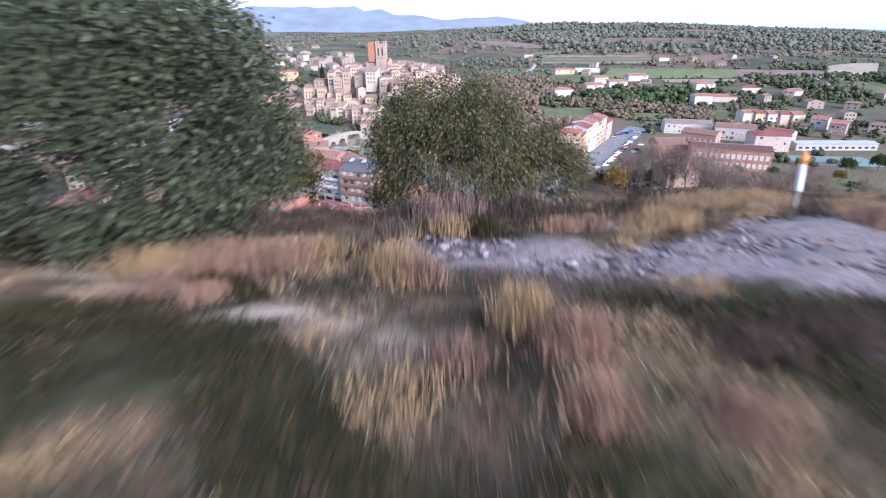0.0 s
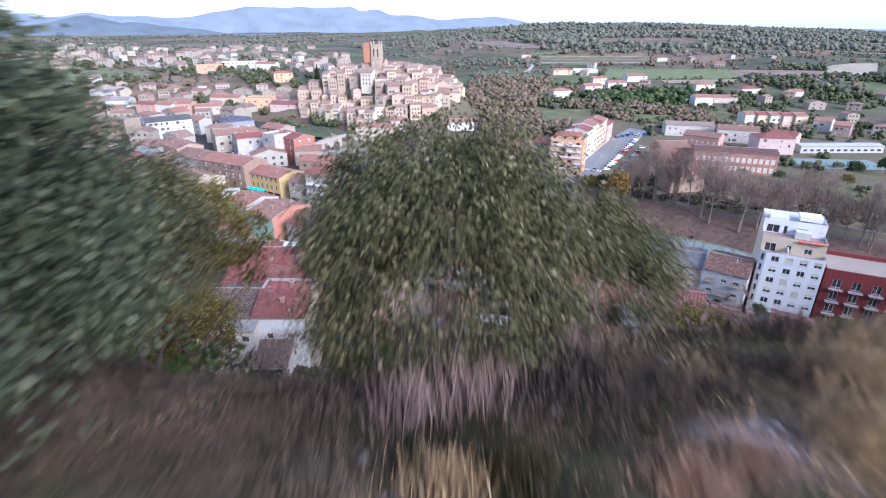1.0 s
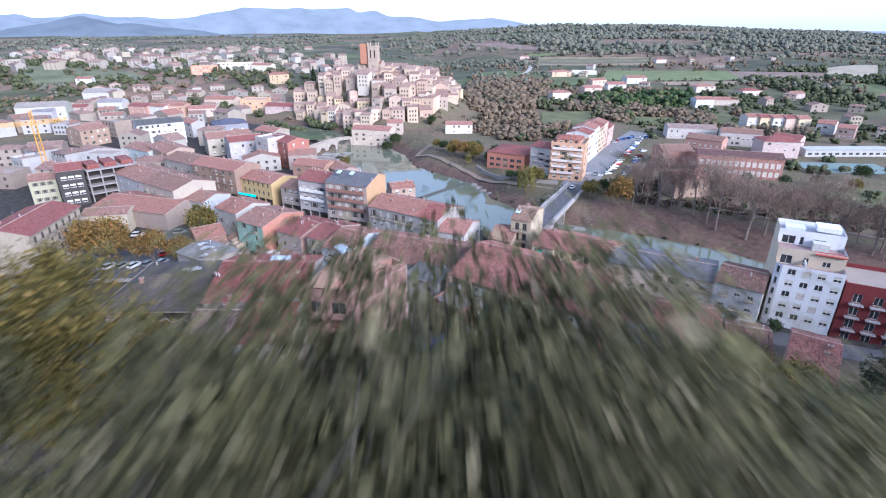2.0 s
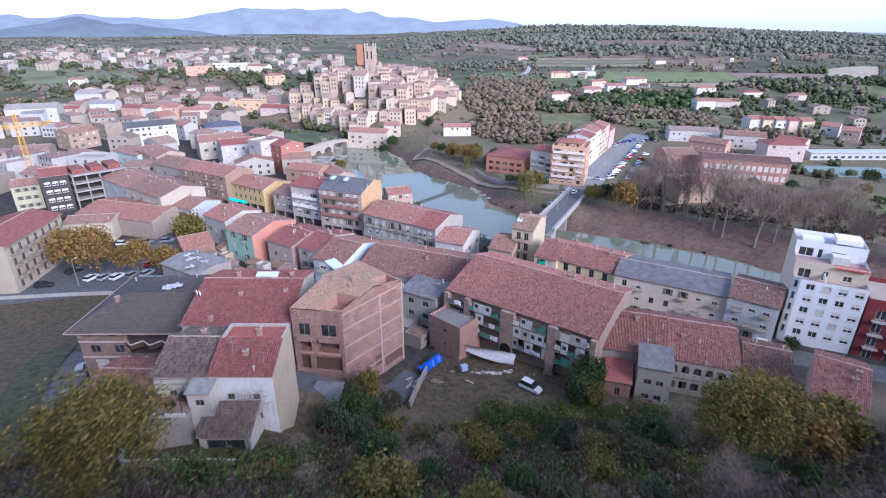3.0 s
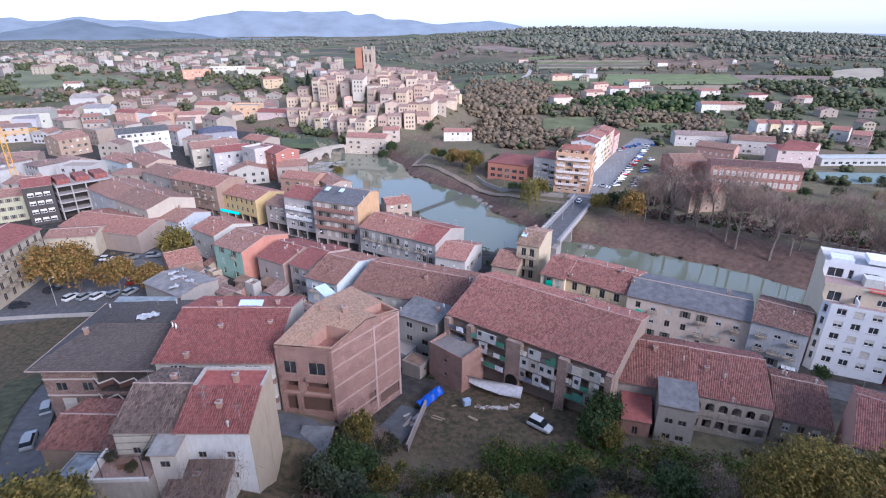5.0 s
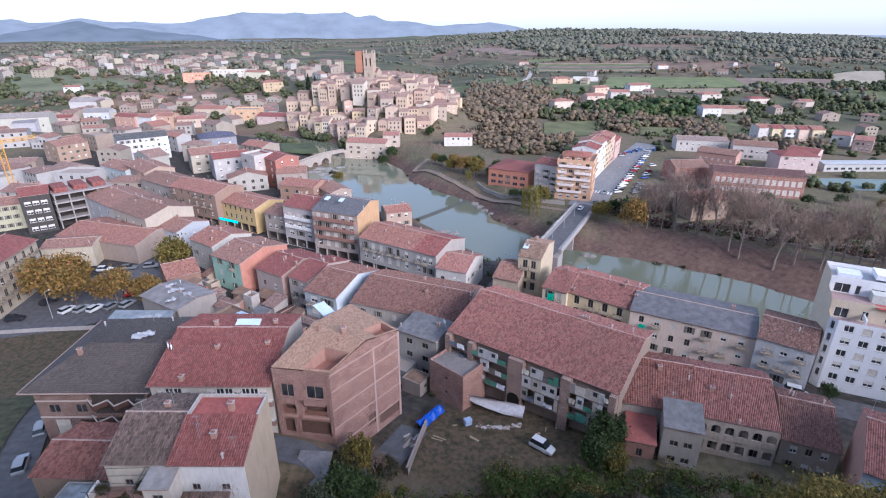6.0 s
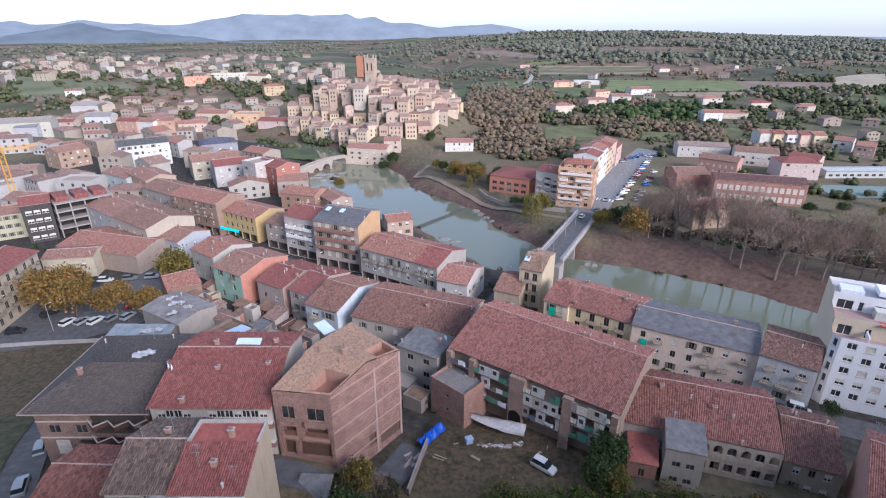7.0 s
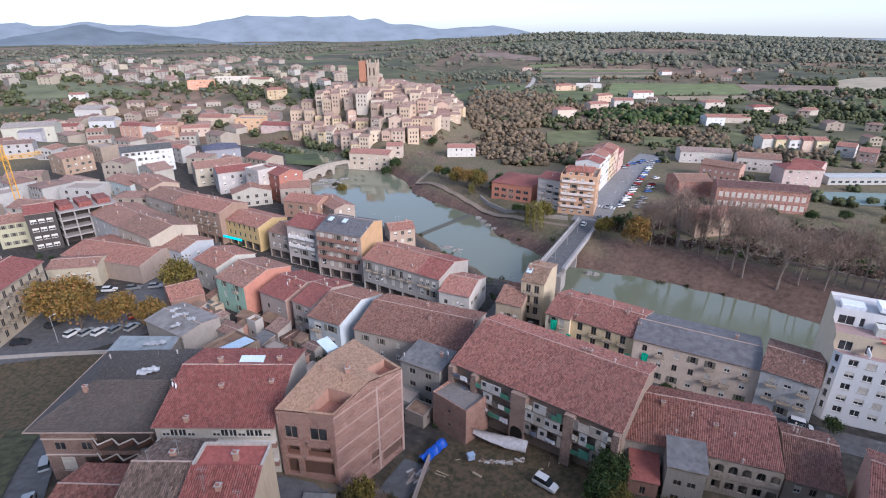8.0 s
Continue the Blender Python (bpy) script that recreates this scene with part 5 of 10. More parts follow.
def tree(kind, x, y, tall, wide=1.0, variant=None, z=None, label="", group=""):
    v = TREE_RNG.randrange(3) if variant is None else variant
    trunk, crown = tree_parts(kind, v)
    base = gz(x, y) if z is None else z
    m = Matrix.Translation((x, y, base)) @ Matrix.Rotation(TREE_RNG.random() * 6.28, 4, "Z") @ Matrix.Diagonal((tall * wide, tall * wide, tall, 1))
    ob = thing("tree", m, label or TREE_LABEL[kind], "tree", group)
    part("trunk", trunk, ob)
    if crown:
        part("crown", crown, ob)
    return ob


# ---- the hilltop ----
def big_tree(x, y, tall, wide, leaves, n, size, seed, label, clumps=260, stems=5, mid=0.5, up=0.5, bark=BARK, spread=0.17, low=0.3, boxy=1.0, top=None, stem=0.62):
    """A tree close to the camera's path, with its own leaves and stems."""
    rng = np.random.RandomState(seed)
    z = gz(x, y)
    if top:  # crown keeps its size, the stems reach down to the ground
        rise, half = top - z, tall * up
        tall, mid, up = rise, (rise - half) / rise, half / rise
        low = rise - 2.15 * half
    ob = thing("tree", Matrix.Translation((x, y, z)), label, "tree")
    s = Shape()
    for i in range(stems):
        a = 6.28 * i / stems + rng.rand()
        branches(s, rng, (0.25 * math.cos(a), 0.25 * math.sin(a), -0.15), (0.45 * math.cos(a), 0.45 * math.sin(a), 1), tall * stem, 0.05, 2, 0.42, 5, -0.01, 2)
    part("trunk", s.mesh("trunk", [bark]), ob)
    pts = crown_points(n, clumps, rng, lambda c: np.sign(c) * np.abs(c) ** boxy * np.array([wide, wide * 0.9, tall * up]) + np.array([0, 0, tall * mid]), spread)
    pts = pts[pts[:, 2] > low * (0.5 + rng.rand(len(pts)))]
    part("crown", quads_mesh("crown", leaf_quads(pts, size, rng), LEAVES[leaves]), ob)
    return ob


big_tree(-8.7, 14.0, 6.5, 4.9, "oak", 115000, 0.138, 4, "large dense evergreen oak on the hilltop", 520, 6, 0.43, 0.555, spread=0.32, low=0.1, boxy=0.78)
big_tree(0.65, 17.4, 5.4, 2.75, "brow", 90000, 0.083, 5, "rounded multi-stemmed shrub tree at the edge of the hill", 420, 9, 0.47, 0.50, BARK_PALE, 0.25, 0.3, boxy=0.9, top=58.5, stem=0.5)
big_tree(-8.6, 24.0, 6.0, 3.6, "olive", 34000, 0.12, 6, "yellowing tree just below the edge of the hill", 260, 4, 0.6, 0.42, spread=0.24, top=56.0, stem=0.42)
big_tree(-7.4, 20.0, 4.4, 2.4, "brow", 44000, 0.09, 9, "olive-green tree beside the large oak", 190, 5, 0.5, 0.5, spread=0.24, boxy=0.85, top=57.4, stem=0.42)
big_tree(4.0, 18.4, 3.0, 2.0, "brow", 36000, 0.075, 7, "low grey-green shrub on the brow of the hill", 130, 7, 0.5, 0.5, BARK_PALE, 0.2, 0.3, top=56.6, stem=0.5)


def hill_mask(x, y):
    """Bare rock, path and green parts of the hilltop, 0 to 1 each."""
    wob = 0.5 * np.sin(x * 1.3 + 0.6) + 0.35 * np.sin(x * 2.7 + y * 1.1)
    front = np.interp(x, [-1, 0.4, 2, 4.3, 5.8, 8.2, 12], [10.6, 9.5, 9.4, 9.1, 8.7, 8.0, 7.2]) + 0.3 * wob
    rear = np.interp(x, [-1, 2, 3.6, 4.6, 5.8, 9.2, 12], [12.5, 12.2, 11.6, 11.0, 11.8, 14.2, 14.8]) + 0.35 * wob
    rock = sm(-1.2, 0.0, x + 0.4 * wob) * sm(front - 0.3, front + 0.3, y) * sm(rear + 0.4, rear - 0.4, y) * sm(17, 13, x)
    rock = np.maximum(rock, 0.85 * sm(0.9, 0.5, np.hypot((x - 5.2) / 1.6, (y - 13.6) / 0.7)))
    line = np.interp(x, [-14, -9.3, -6.3, -3.4, -1.3, 1.0], [11.9, 10.4, 9.3, 7.9, 7.1, 6.4]) + 0.12 * np.sin(x * 2.1)
    path = sm(0.46, 0.26, np.abs(y - line)) * sm(0.6, -1.0, x) * sm(-16, -13, x) * (0.8 + 0.2 * np.sin(x * 1.9 + 0.5))
    green = sm(0.1, 0.6, np.sin(x * 0.55 + 1.0) * np.sin(y * 0.6 + 0.3) + 0.35 * np.sin(x * 1.7 + y) + 0.45 * sm(7.5, 5.5, y) * sm(1.5, -1.5, x) + 0.8 * sm(0.9, 0.3, np.hypot((x - 2.6) / 2.2, (y - 7.9) / 0.9)) + 0.7 * sm(9.5, 11.5, y) * sm(-6, -8, x))
    return rock, path, green


def paint_hilltop():
    me = bpy.data.objects["ground"].data
    n = len(me.vertices)
    co = np.empty(n * 3, dtype=np.float32)
    me.vertices.foreach_get("co", co)
    co = co.reshape(-1, 3)
    rock, path, green = hill_mask(co[:, 0], co[:, 1])
    near = sm(24, 20, co[:, 1]) * sm(-6, -2, co[:, 1])
    layer = me.color_attributes.new("hilltop", "FLOAT_COLOR", "POINT")
    layer.data.foreach_set("color", np.column_stack([rock * near, path * near, green * near, near]).astype(np.float32).ravel())
    m = me.materials[0]
    t = m.node_tree
    b = t.nodes["Principled BSDF"]
    under = b.inputs["Base Color"].links[0].from_socket
    att = t.nodes.new("ShaderNodeAttribute")
    att.attribute_name = "hilltop"
    sep = t.nodes.new("ShaderNodeSeparateColor")
    t.links.new(att.outputs["Color"], sep.inputs["Color"])
    stone = ramp(t, noise_of(t, 3.2, 10, rough=0.78), [(0.3, (0.10, 0.078, 0.076)), (0.44, (0.21, 0.17, 0.168)), (0.6, (0.30, 0.255, 0.255)), (0.75, (0.40, 0.355, 0.35))])
    grit = noise_of(t, 14.0, 8, rough=0.75)
    stone = blend(t, stone, ramp(t, grit, [(0.35, (0.6, 0.58, 0.57)), (0.6, (1.1, 1.1, 1.1))]), 0.9, "MULTIPLY")
    sand = ramp(t, noise_of(t, 5, 5), [(0.3, (0.40, 0.31, 0.23)), (0.7, (0.55, 0.45, 0.35))])
    turf = ramp(t, noise_of(t, 1.6, 6), [(0.3, (0.022, 0.024, 0.012)), (0.6, (0.042, 0.042, 0.02)), (0.8, (0.075, 0.058, 0.036))])
    col = blend(t, under, turf, sep.outputs["Blue"])
    col = blend(t, col, sand, sep.outputs["Green"])
    col = blend(t, col, stone, sep.outputs["Red"])
    t.links.new(col, b.inputs["Base Color"])


paint_hilltop()


def blades(name, at, tall, lean, width, mat, rng, bend=0.5):
    """Grass: each blade two bent quads."""
    n = len(at)
    a = rng.rand(n) * 6.283
    out = np.column_stack([np.cos(a), np.sin(a), np.zeros(n)])
    side = np.column_stack([-np.sin(a), np.cos(a), np.zeros(n)])
    side = side * np.cos(a * 3)[:, None] + out * np.sin(a * 3)[:, None]
    h = tall * (0.55 + 0.6 * rng.rand(n))
    k = lean * (0.3 + rng.rand(n))
    w = (width * (0.6 + 0.8 * rng.rand(n)))[:, None]
    up = np.array([0.0, 0.0, 1.0])
    p0 = at
    p1 = at + out * (h * k * 0.35)[:, None] + up * (h * 0.55)[:, None]
    p2 = at + out * (h * k * (0.7 + bend * 0.5))[:, None] + up * (h * (1 - 0.25 * k))[:, None]
    q = np.concatenate([np.stack([p0 - side * w, p0 + side * w, p1 + side * w * 0.8, p1 - side * w * 0.8], 1), np.stack([p1 - side * w * 0.8, p1 + side * w * 0.8, p2 + side * w * 0.15, p2 - side * w * 0.15], 1)])
    return quads_mesh(name, q, mat)


STRAW = leafy("straw", [(0.0, (0.20, 0.14, 0.085)), (0.5, (0.36, 0.25, 0.145)), (0.85, (0.44, 0.32, 0.19)), (1.0, (0.50, 0.40, 0.27))], 0.8, 0.2)
RUST = leafy("rust_grass", [(0.0, (0.19, 0.12, 0.09)), (0.6, (0.33, 0.21, 0.155)), (1.0, (0.42, 0.30, 0.22))], 0.8, 0.2)
TURF = leafy("turf", [(0.0, (0.0212, 0.0209, 0.01)), (0.5, (0.0387, 0.0371, 0.0164)), (0.85, (0.0686, 0.0524, 0.025)), (1.0, (0.1373, 0.0809, 0.0478))], 0.8, 0.2)
DARKGRASS = leafy("brown_grass", [(0.0, (0.0532, 0.038, 0.0319)), (0.6, (0.1064, 0.0745, 0.0608)), (1.0, (0.1824, 0.1368, 0.1064))], 0.8, 0.2)
GREYGRASS = leafy("grey_grass", [(0.0, (0.08, 0.068, 0.055)), (0.5, (0.15, 0.12, 0.095)), (1.0, (0.26, 0.21, 0.165))], 0.8, 0.2)


def on_ground(x, y):
    return np.column_stack([x, y, ground(x, y) + 0.02])


def hilltop_grass():
    rng = np.random.RandomState(21)
    x, y = rng.uniform(-15, 17, 150000), rng.uniform(1.0, 20.5, 150000)
    rock, path, green = hill_mask(x, y)
    keep = rng.rand(len(x)) < (1 - 0.97 * rock) * (1 - path)
    x, y, green = x[keep], y[keep], green[keep]
    patch = np.sin(x * 0.9 + 2.0 * np.sin(y * 0.7)) * np.sin(y * 1.1 + 0.5 * x) + 0.5 * np.sin(x * 2.3 - y * 1.9)
    patch = patch - 1.2 * sm(11.5, 13.5, y) * sm(6, 3, x)
    kind = np.where(green - 0.5 * sm(11.5, 13, y) + 0.5 * rng.rand(len(x)) > 0.75, 0, np.where(patch + rng.normal(size=len(x)) * 0.25 > 0.25, 1, np.where(patch < -0.4, 3, 2)))
    for k, name, mat, tall, lean, width, label in ((0, "grass", TURF, 0.20, 0.8, 0.012, "short green grass on the hilltop"), (1, "grass", STRAW, 0.30, 0.5, 0.008, "dry straw-coloured grass on the hilltop"), (2, "grass", GREYGRASS, 0.22, 0.8, 0.010, "grey withered grass on the hilltop"), (3, "grass", DARKGRASS, 0.26, 0.6, 0.008, "rust-coloured dry grass on the hilltop")):
        sel = kind == k
        tagged(new(name, blades(name, on_ground(x[sel], y[sel]), tall, lean, width, mat, rng)), label, "grass", kind="stuff")
    # low cushions of leaves between the grass
    cx, cy = rng.uniform(-15, 17, 520), rng.uniform(2.0, 20.5, 520)
    rock, path, green = hill_mask(cx, cy)
    ok = (rock < 0.2) & (path < 0.2)
    cx, cy = cx[ok], cy[ok]
    r = 0.14 + 0.30 * rng.rand(len(cx)) ** 2
    for lo, hi, leaf, label in ((0.0, 0.45, "green", "low dark green herbs on the hilltop"), (0.45, 0.72, "shrub", "grey-green thyme cushions on the hilltop"), (0.72, 1.0, "dry", "brown dead stems on the hilltop")):
        part_rng = np.linspace(0, 1, len(cx))
        sel = np.where((part_rng >= lo) & (part_rng < hi))[0]
        pick = np.repeat(sel, 70)
        d = rng.normal(size=(len(pick), 3))
        d /= np.linalg.norm(d, axis=1)[:, None]
        d[:, 2] = np.abs(d[:, 2]) * 0.8
        pts = on_ground(cx[pick], cy[pick]) + d * (r[pick] * (0.4 + 0.6 * rng.rand(len(pick))))[:, None]
        tagged(new("herbs", quads_mesh("herbs", leaf_quads(pts, 0.06 if leaf != "dry" else 0.10, rng, 0.2, 0.5 if leaf != "dry" else 0.16), LEAVES[leaf])), label, "undergrowth", kind="stuff")


hilltop_grass()


def straw_clump(x, y, r, tall, n, mat, label, seed):
    rng = np.random.RandomState(seed)
    a, d = rng.rand(n) * 6.283, r * 0.62 * np.abs(rng.normal(size=n))
    px, py = x + d * np.cos(a), y + d * np.sin(a) * 0.8
    me = blades("grass_clump", on_ground(px, py), tall, 0.32, 0.007, mat, rng, 0.3)
    tagged(new("grass_clump", me), label, "tall grass", "tall grass on the hilltop", "stuff")


for i, (x, y, r, tall, n, mat) in enumerate([(-5.5, 9.9, 0.8, 0.6, 1500, STRAW), (-4.4, 10.1, 0.8, 0.65, 1500, RUST), (-3.2, 10.0, 0.7, 0.65, 1200, RUST), (-2.4, 10.9, 0.5, 0.5, 800, STRAW), (-5.0, 8.6, 0.5, 0.45, 700, RUST), (-4.0, 8.3, 0.4, 0.4, 500, RUST), (-0.6, 8.9, 0.45, 0.85, 1500, STRAW), (-0.1, 8.6, 0.35, 0.7, 700, RUST), (-0.9, 9.6, 0.5, 0.6, 800, STRAW), (1.4, 6.9, 0.4, 0.85, 900, STRAW), (2.1, 6.2, 0.45, 0.75, 900, RUST), (0.4, 5.9, 0.4, 0.45, 600, RUST), (1.9, 4.8, 0.4, 0.7, 600, RUST), (3.4, 12.7, 0.6, 0.5, 900, RUST), (4.3, 13.0, 0.6, 0.5, 700, RUST), (6.4, 13.4, 0.9, 0.6, 1500, STRAW), (7.6, 15.0, 1.0, 0.6, 1600, STRAW), (8.9, 16.0, 0.9, 0.6, 1400, STRAW), (10.6, 16.2, 1.1, 0.6, 1500, STRAW), (12.6, 13.2, 1.0, 0.7, 1400, RUST), (-2.0, 11.8, 0.6, 0.5, 800, GREYGRASS), (3.6, 4.6, 0.6, 0.5, 900, RUST), (4.6, 6.2, 0.9, 0.35, 1400, DARKGRASS), (6.2, 6.6, 0.9, 0.35, 1400, DARKGRASS), (1.3, 12.9, 0.5, 0.55, 700, TURF), (0.5, 12.8, 0.5, 0.6, 700, STRAW), (-1.0, 12.9, 0.7, 0.45, 700, GREYGRASS), (1.2, 3.1, 0.4, 0.5, 400, RUST)]):
    straw_clump(x, y, r, tall, n, mat, {"straw": "tall golden dry grass clump on the hilltop", "rust_grass": "tall reddish dry grass clump on the hilltop"}.get(mat.name, "tall grey dry grass clump on the hilltop"), 300 + i)


TWIGS = leafy("pink_twigs", [(0.0, (0.13, 0.085, 0.08)), (0.6, (0.24, 0.165, 0.155)), (1.0, (0.34, 0.26, 0.23))], 0.85, 0.1)
for i, (x, y, r, tall, n) in enumerate([(0.1, 14.2, 0.6, 0.9, 350), (0.9, 14.6, 0.6, 0.9, 300), (1.6, 15.4, 0.7, 0.9, 350), (0.4, 15.8, 0.8, 1.5, 450), (2.8, 16.2, 0.8, 0.8, 350)]):
    straw_clump(x, y, r, tall, n, TWIGS, "upright pinkish bare twigs at the brow of the hill", 700 + i)

BRUSH = leafy("dark_brush", [(0.0, (0.04, 0.032, 0.027)), (0.6, (0.085, 0.064, 0.052)), (1.0, (0.18, 0.14, 0.115))], 0.9, 0.1)
BROW = random.Random(19)
for i in range(50):
    x, y = BROW.uniform(-8.5, 8.5), BROW.uniform(14.2, 18.6)
    straw_clump(x, y, BROW.uniform(0.5, 1.0), BROW.uniform(0.3, 0.6), 520, BRUSH, "dark brown leafless brush at the brow of the hill", 800 + i)


def stones():
    """Rubble on the bare rock: lumps of limestone, joined."""
    rng = np.random.RandomState(33)
    base = bmesh.new()
    bmesh.ops.create_icosphere(base, subdivisions=1, radius=1.0)
    v0 = np.array([v.co[:] for v in base.verts])
    f0 = [[v.index for v in f.verts] for f in base.faces]
    base.free()
    verts, faces = [], []
    for i in range(7000):
        x, y = rng.uniform(-1.5, 16), rng.uniform(7.5, 17)
        rock, _, _ = hill_mask(np.array([x]), np.array([y]))
        if rng.rand() > rock[0] + 0.03:
            continue
        size = 0.022 + 0.115 * rng.rand() ** 3.0
        k = v0 * (1 + 0.35 * rng.normal(size=(len(v0), 1))) * np.array([1, 0.5 + 0.6 * rng.rand(), 0.35 + 0.35 * rng.rand()]) * size
        a = rng.rand() * 6.28
        k = k @ np.array([[math.cos(a), math.sin(a), 0], [-math.sin(a), math.cos(a), 0], [0, 0, 1]])
        n = len(verts)
        verts += (k + np.array([x, y, gz(x, y) + size * 0.12])).tolist()
        faces += [[n + q for q in f] for f in f0]
    m, t, b = graph("limestone", 0.93, 0.2)
    tone = ramp(t, t.nodes.new("ShaderNodeNewGeometry").outputs["Random Per Island"], [(0.0, (0.09, 0.075, 0.072)), (0.6, (0.19, 0.165, 0.163)), (1.0, (0.31, 0.275, 0.27))])
    col = blend(t, tone, ramp(t, noise_of(t, 12, 6), [(0.3, (0.7, 0.7, 0.7)), (0.7, (1.1, 1.1, 1.1))]), 1.0, "MULTIPLY")
    t.links.new(col, b.inputs["Base Color"])
    bumped(t, b, noise_of(t, 30, 5), 0.5, 0.02)
    tagged(new("rubble", mesh_of("rubble", verts, faces, [m])), "pale limestone rubble on bare rock", "stones", kind="stuff")
    # ledges of bedrock
    for j, (x, y, r, h) in enumerate([(6.4, 11.4, 0.9, 0.16), (8.8, 10.6, 1.4, 0.18), (10.8, 13.2, 1.7, 0.3), (12.6, 11.2, 1.5, 0.22), (5.0, 9.6, 0.8, 0.10), (10.6, 16.4, 1.6, 0.35), (7.0, 6.4, 0.7, 0.12)]):
        s, n, rings = Shape(), 22, 5
        rr = 1 + 0.22 * np.random.RandomState(j).normal(size=n)
        pts = []
        for q in range(rings):
            k = 1 - q / (rings - 1)
            lift = h * (1 - k ** 3)
            ring = []
            for i in range(n):
                a = 6.283 * i / n
                px, py = x + r * k * rr[i] * math.cos(a), y + 0.6 * r * k * rr[i] * math.sin(a)
                ring.append((px, py, gz(px, py) - 0.08 + lift + 0.05 * math.sin(px * 5 + py * 4) * (1 - k)))
            pts.append(ring)
        vs = [p for ring in pts for p in ring]
        fs = [(q * n + i, q * n + (i + 1) % n, (q + 1) * n + (i + 1) % n, (q + 1) * n + i) for q in range(rings - 1) for i in range(n)]
        tagged(new("bedrock", mesh_of("bedrock", vs, fs, [m], smooth=True)), "low ledge of pale grey bedrock", "rock", "ledges of bedrock")


stones()


def marker_post(x, y):
    ob = thing("marker_post", Matrix.Translation((x, y, gz(x, y) - 0.05)) @ Matrix.Rotation(-0.09, 4, "Y"), "grey post with a white sleeve and orange cap", "marker post")
    s = Shape()
    s.tube((0, 0, 0), (0, 0, 0.8), 0.05, 0.05, 10)
    part("pole", s.mesh("pole", [plain("zinc", (0.35, 0.36, 0.34), 0.5, 0.4)]), ob)
    s = Shape()
    s.tube((0, 0, 0.75), (0, 0, 1.6), 0.09, 0.09, 14)
    part("sleeve", s.mesh("sleeve", [plain("white_plastic", (0.75, 0.77, 0.80), 0.5)]), ob, "white plastic sleeve")
    s = Shape()
    s.tube((0, 0, 1.6), (0, 0, 1.75), 0.09, 0.12, 14)
    s.tube((0, 0, 1.75), (0, 0, 2.0), 0.13, 0.05, 14)
    part("cap", s.mesh("cap", [plain("orange_plastic", (0.60, 0.25, 0.06), 0.5)]), ob, "orange cap")


marker_post(11.6, 15.4)


# ---- the slope ----
def slope_scrub():
    rng = np.random.RandomState(41)
    n = 1700
    x, y = rng.uniform(-85, 95, n), rng.uniform(21, 90, n)
    x = np.concatenate([x, rng.uniform(-28, 58, 1500)])
    y = np.concatenate([y, rng.uniform(45, 91, 1500)])
    free = ~((np.abs(x + 26) < 13) & (y > 71)) & ~((x < -30) & (y > 76)) & ~((x > 52) & (y > 77)) & ~((np.abs(x - 15) < 15) & (y > 88.5)) & ~((x < -4) & (y > 85)) & ~((np.abs(x + 27) < 8.5) & (y > 68.5))
    x, y = x[free], y[free]
    g = on_ground(x, y)
    r = 0.8 + 1.7 * rng.rand(len(x)) ** 1.3
    band = np.sin(x * 0.13 + 1) * np.sin(y * 0.17) + 0.6 * rng.normal(size=len(x))
    hx = rng.uniform(10, 47, 230)  # bramble hedge below the yard
    hy = np.interp(hx, [10, 23, 31, 39, 47], [89, 88.5, 87.5, 88, 83]) + rng.normal(size=230) * 2.4
    x, y = np.concatenate([x, hx]), np.concatenate([y, hy])
    g = np.concatenate([g, on_ground(hx, hy)])
    r = np.concatenate([r, 1.0 + 1.2 * rng.rand(230)])
    band = np.concatenate([band, rng.uniform(0.36, 1.0, 230)])
    for lo, hi, leaf, per, label in ((-9, 0.0, "dry", 130, "brown leafless scrub on the slope"), (0.0, 0.35, "shrub", 120, "grey-green scrub on the slope"), (0.35, 0.95, "bramble", 130, "green bramble thicket on the slope"), (0.95, 9, "olive", 120, "yellowish bushes on the slope")):
        sel = np.where((band >= lo) & (band < hi))[0]
        pick = np.repeat(sel, per)
        d = rng.normal(size=(len(pick), 3))
        d /= np.linalg.norm(d, axis=1)[:, None]
        d[:, 2] = np.abs(d[:, 2]) * 1.1
        lump = 1 + 0.3 * np.sin(d[:, 0] * 5 + pick) * np.sin(d[:, 1] * 6)
        pts = g[pick] + d * (r[pick] * lump * (0.35 + 0.65 * rng.rand(len(pick)) ** 0.6))[:, None]
        q = leaf_quads(pts, 0.38, rng, 0.2, 0.6) if leaf != "dry" else leaf_quads(pts, 0.75, rng, -0.6, 0.15)
        tagged(new("scrub", quads_mesh("scrub", q, LEAVES[leaf])), label, "scrub", kind="stuff")


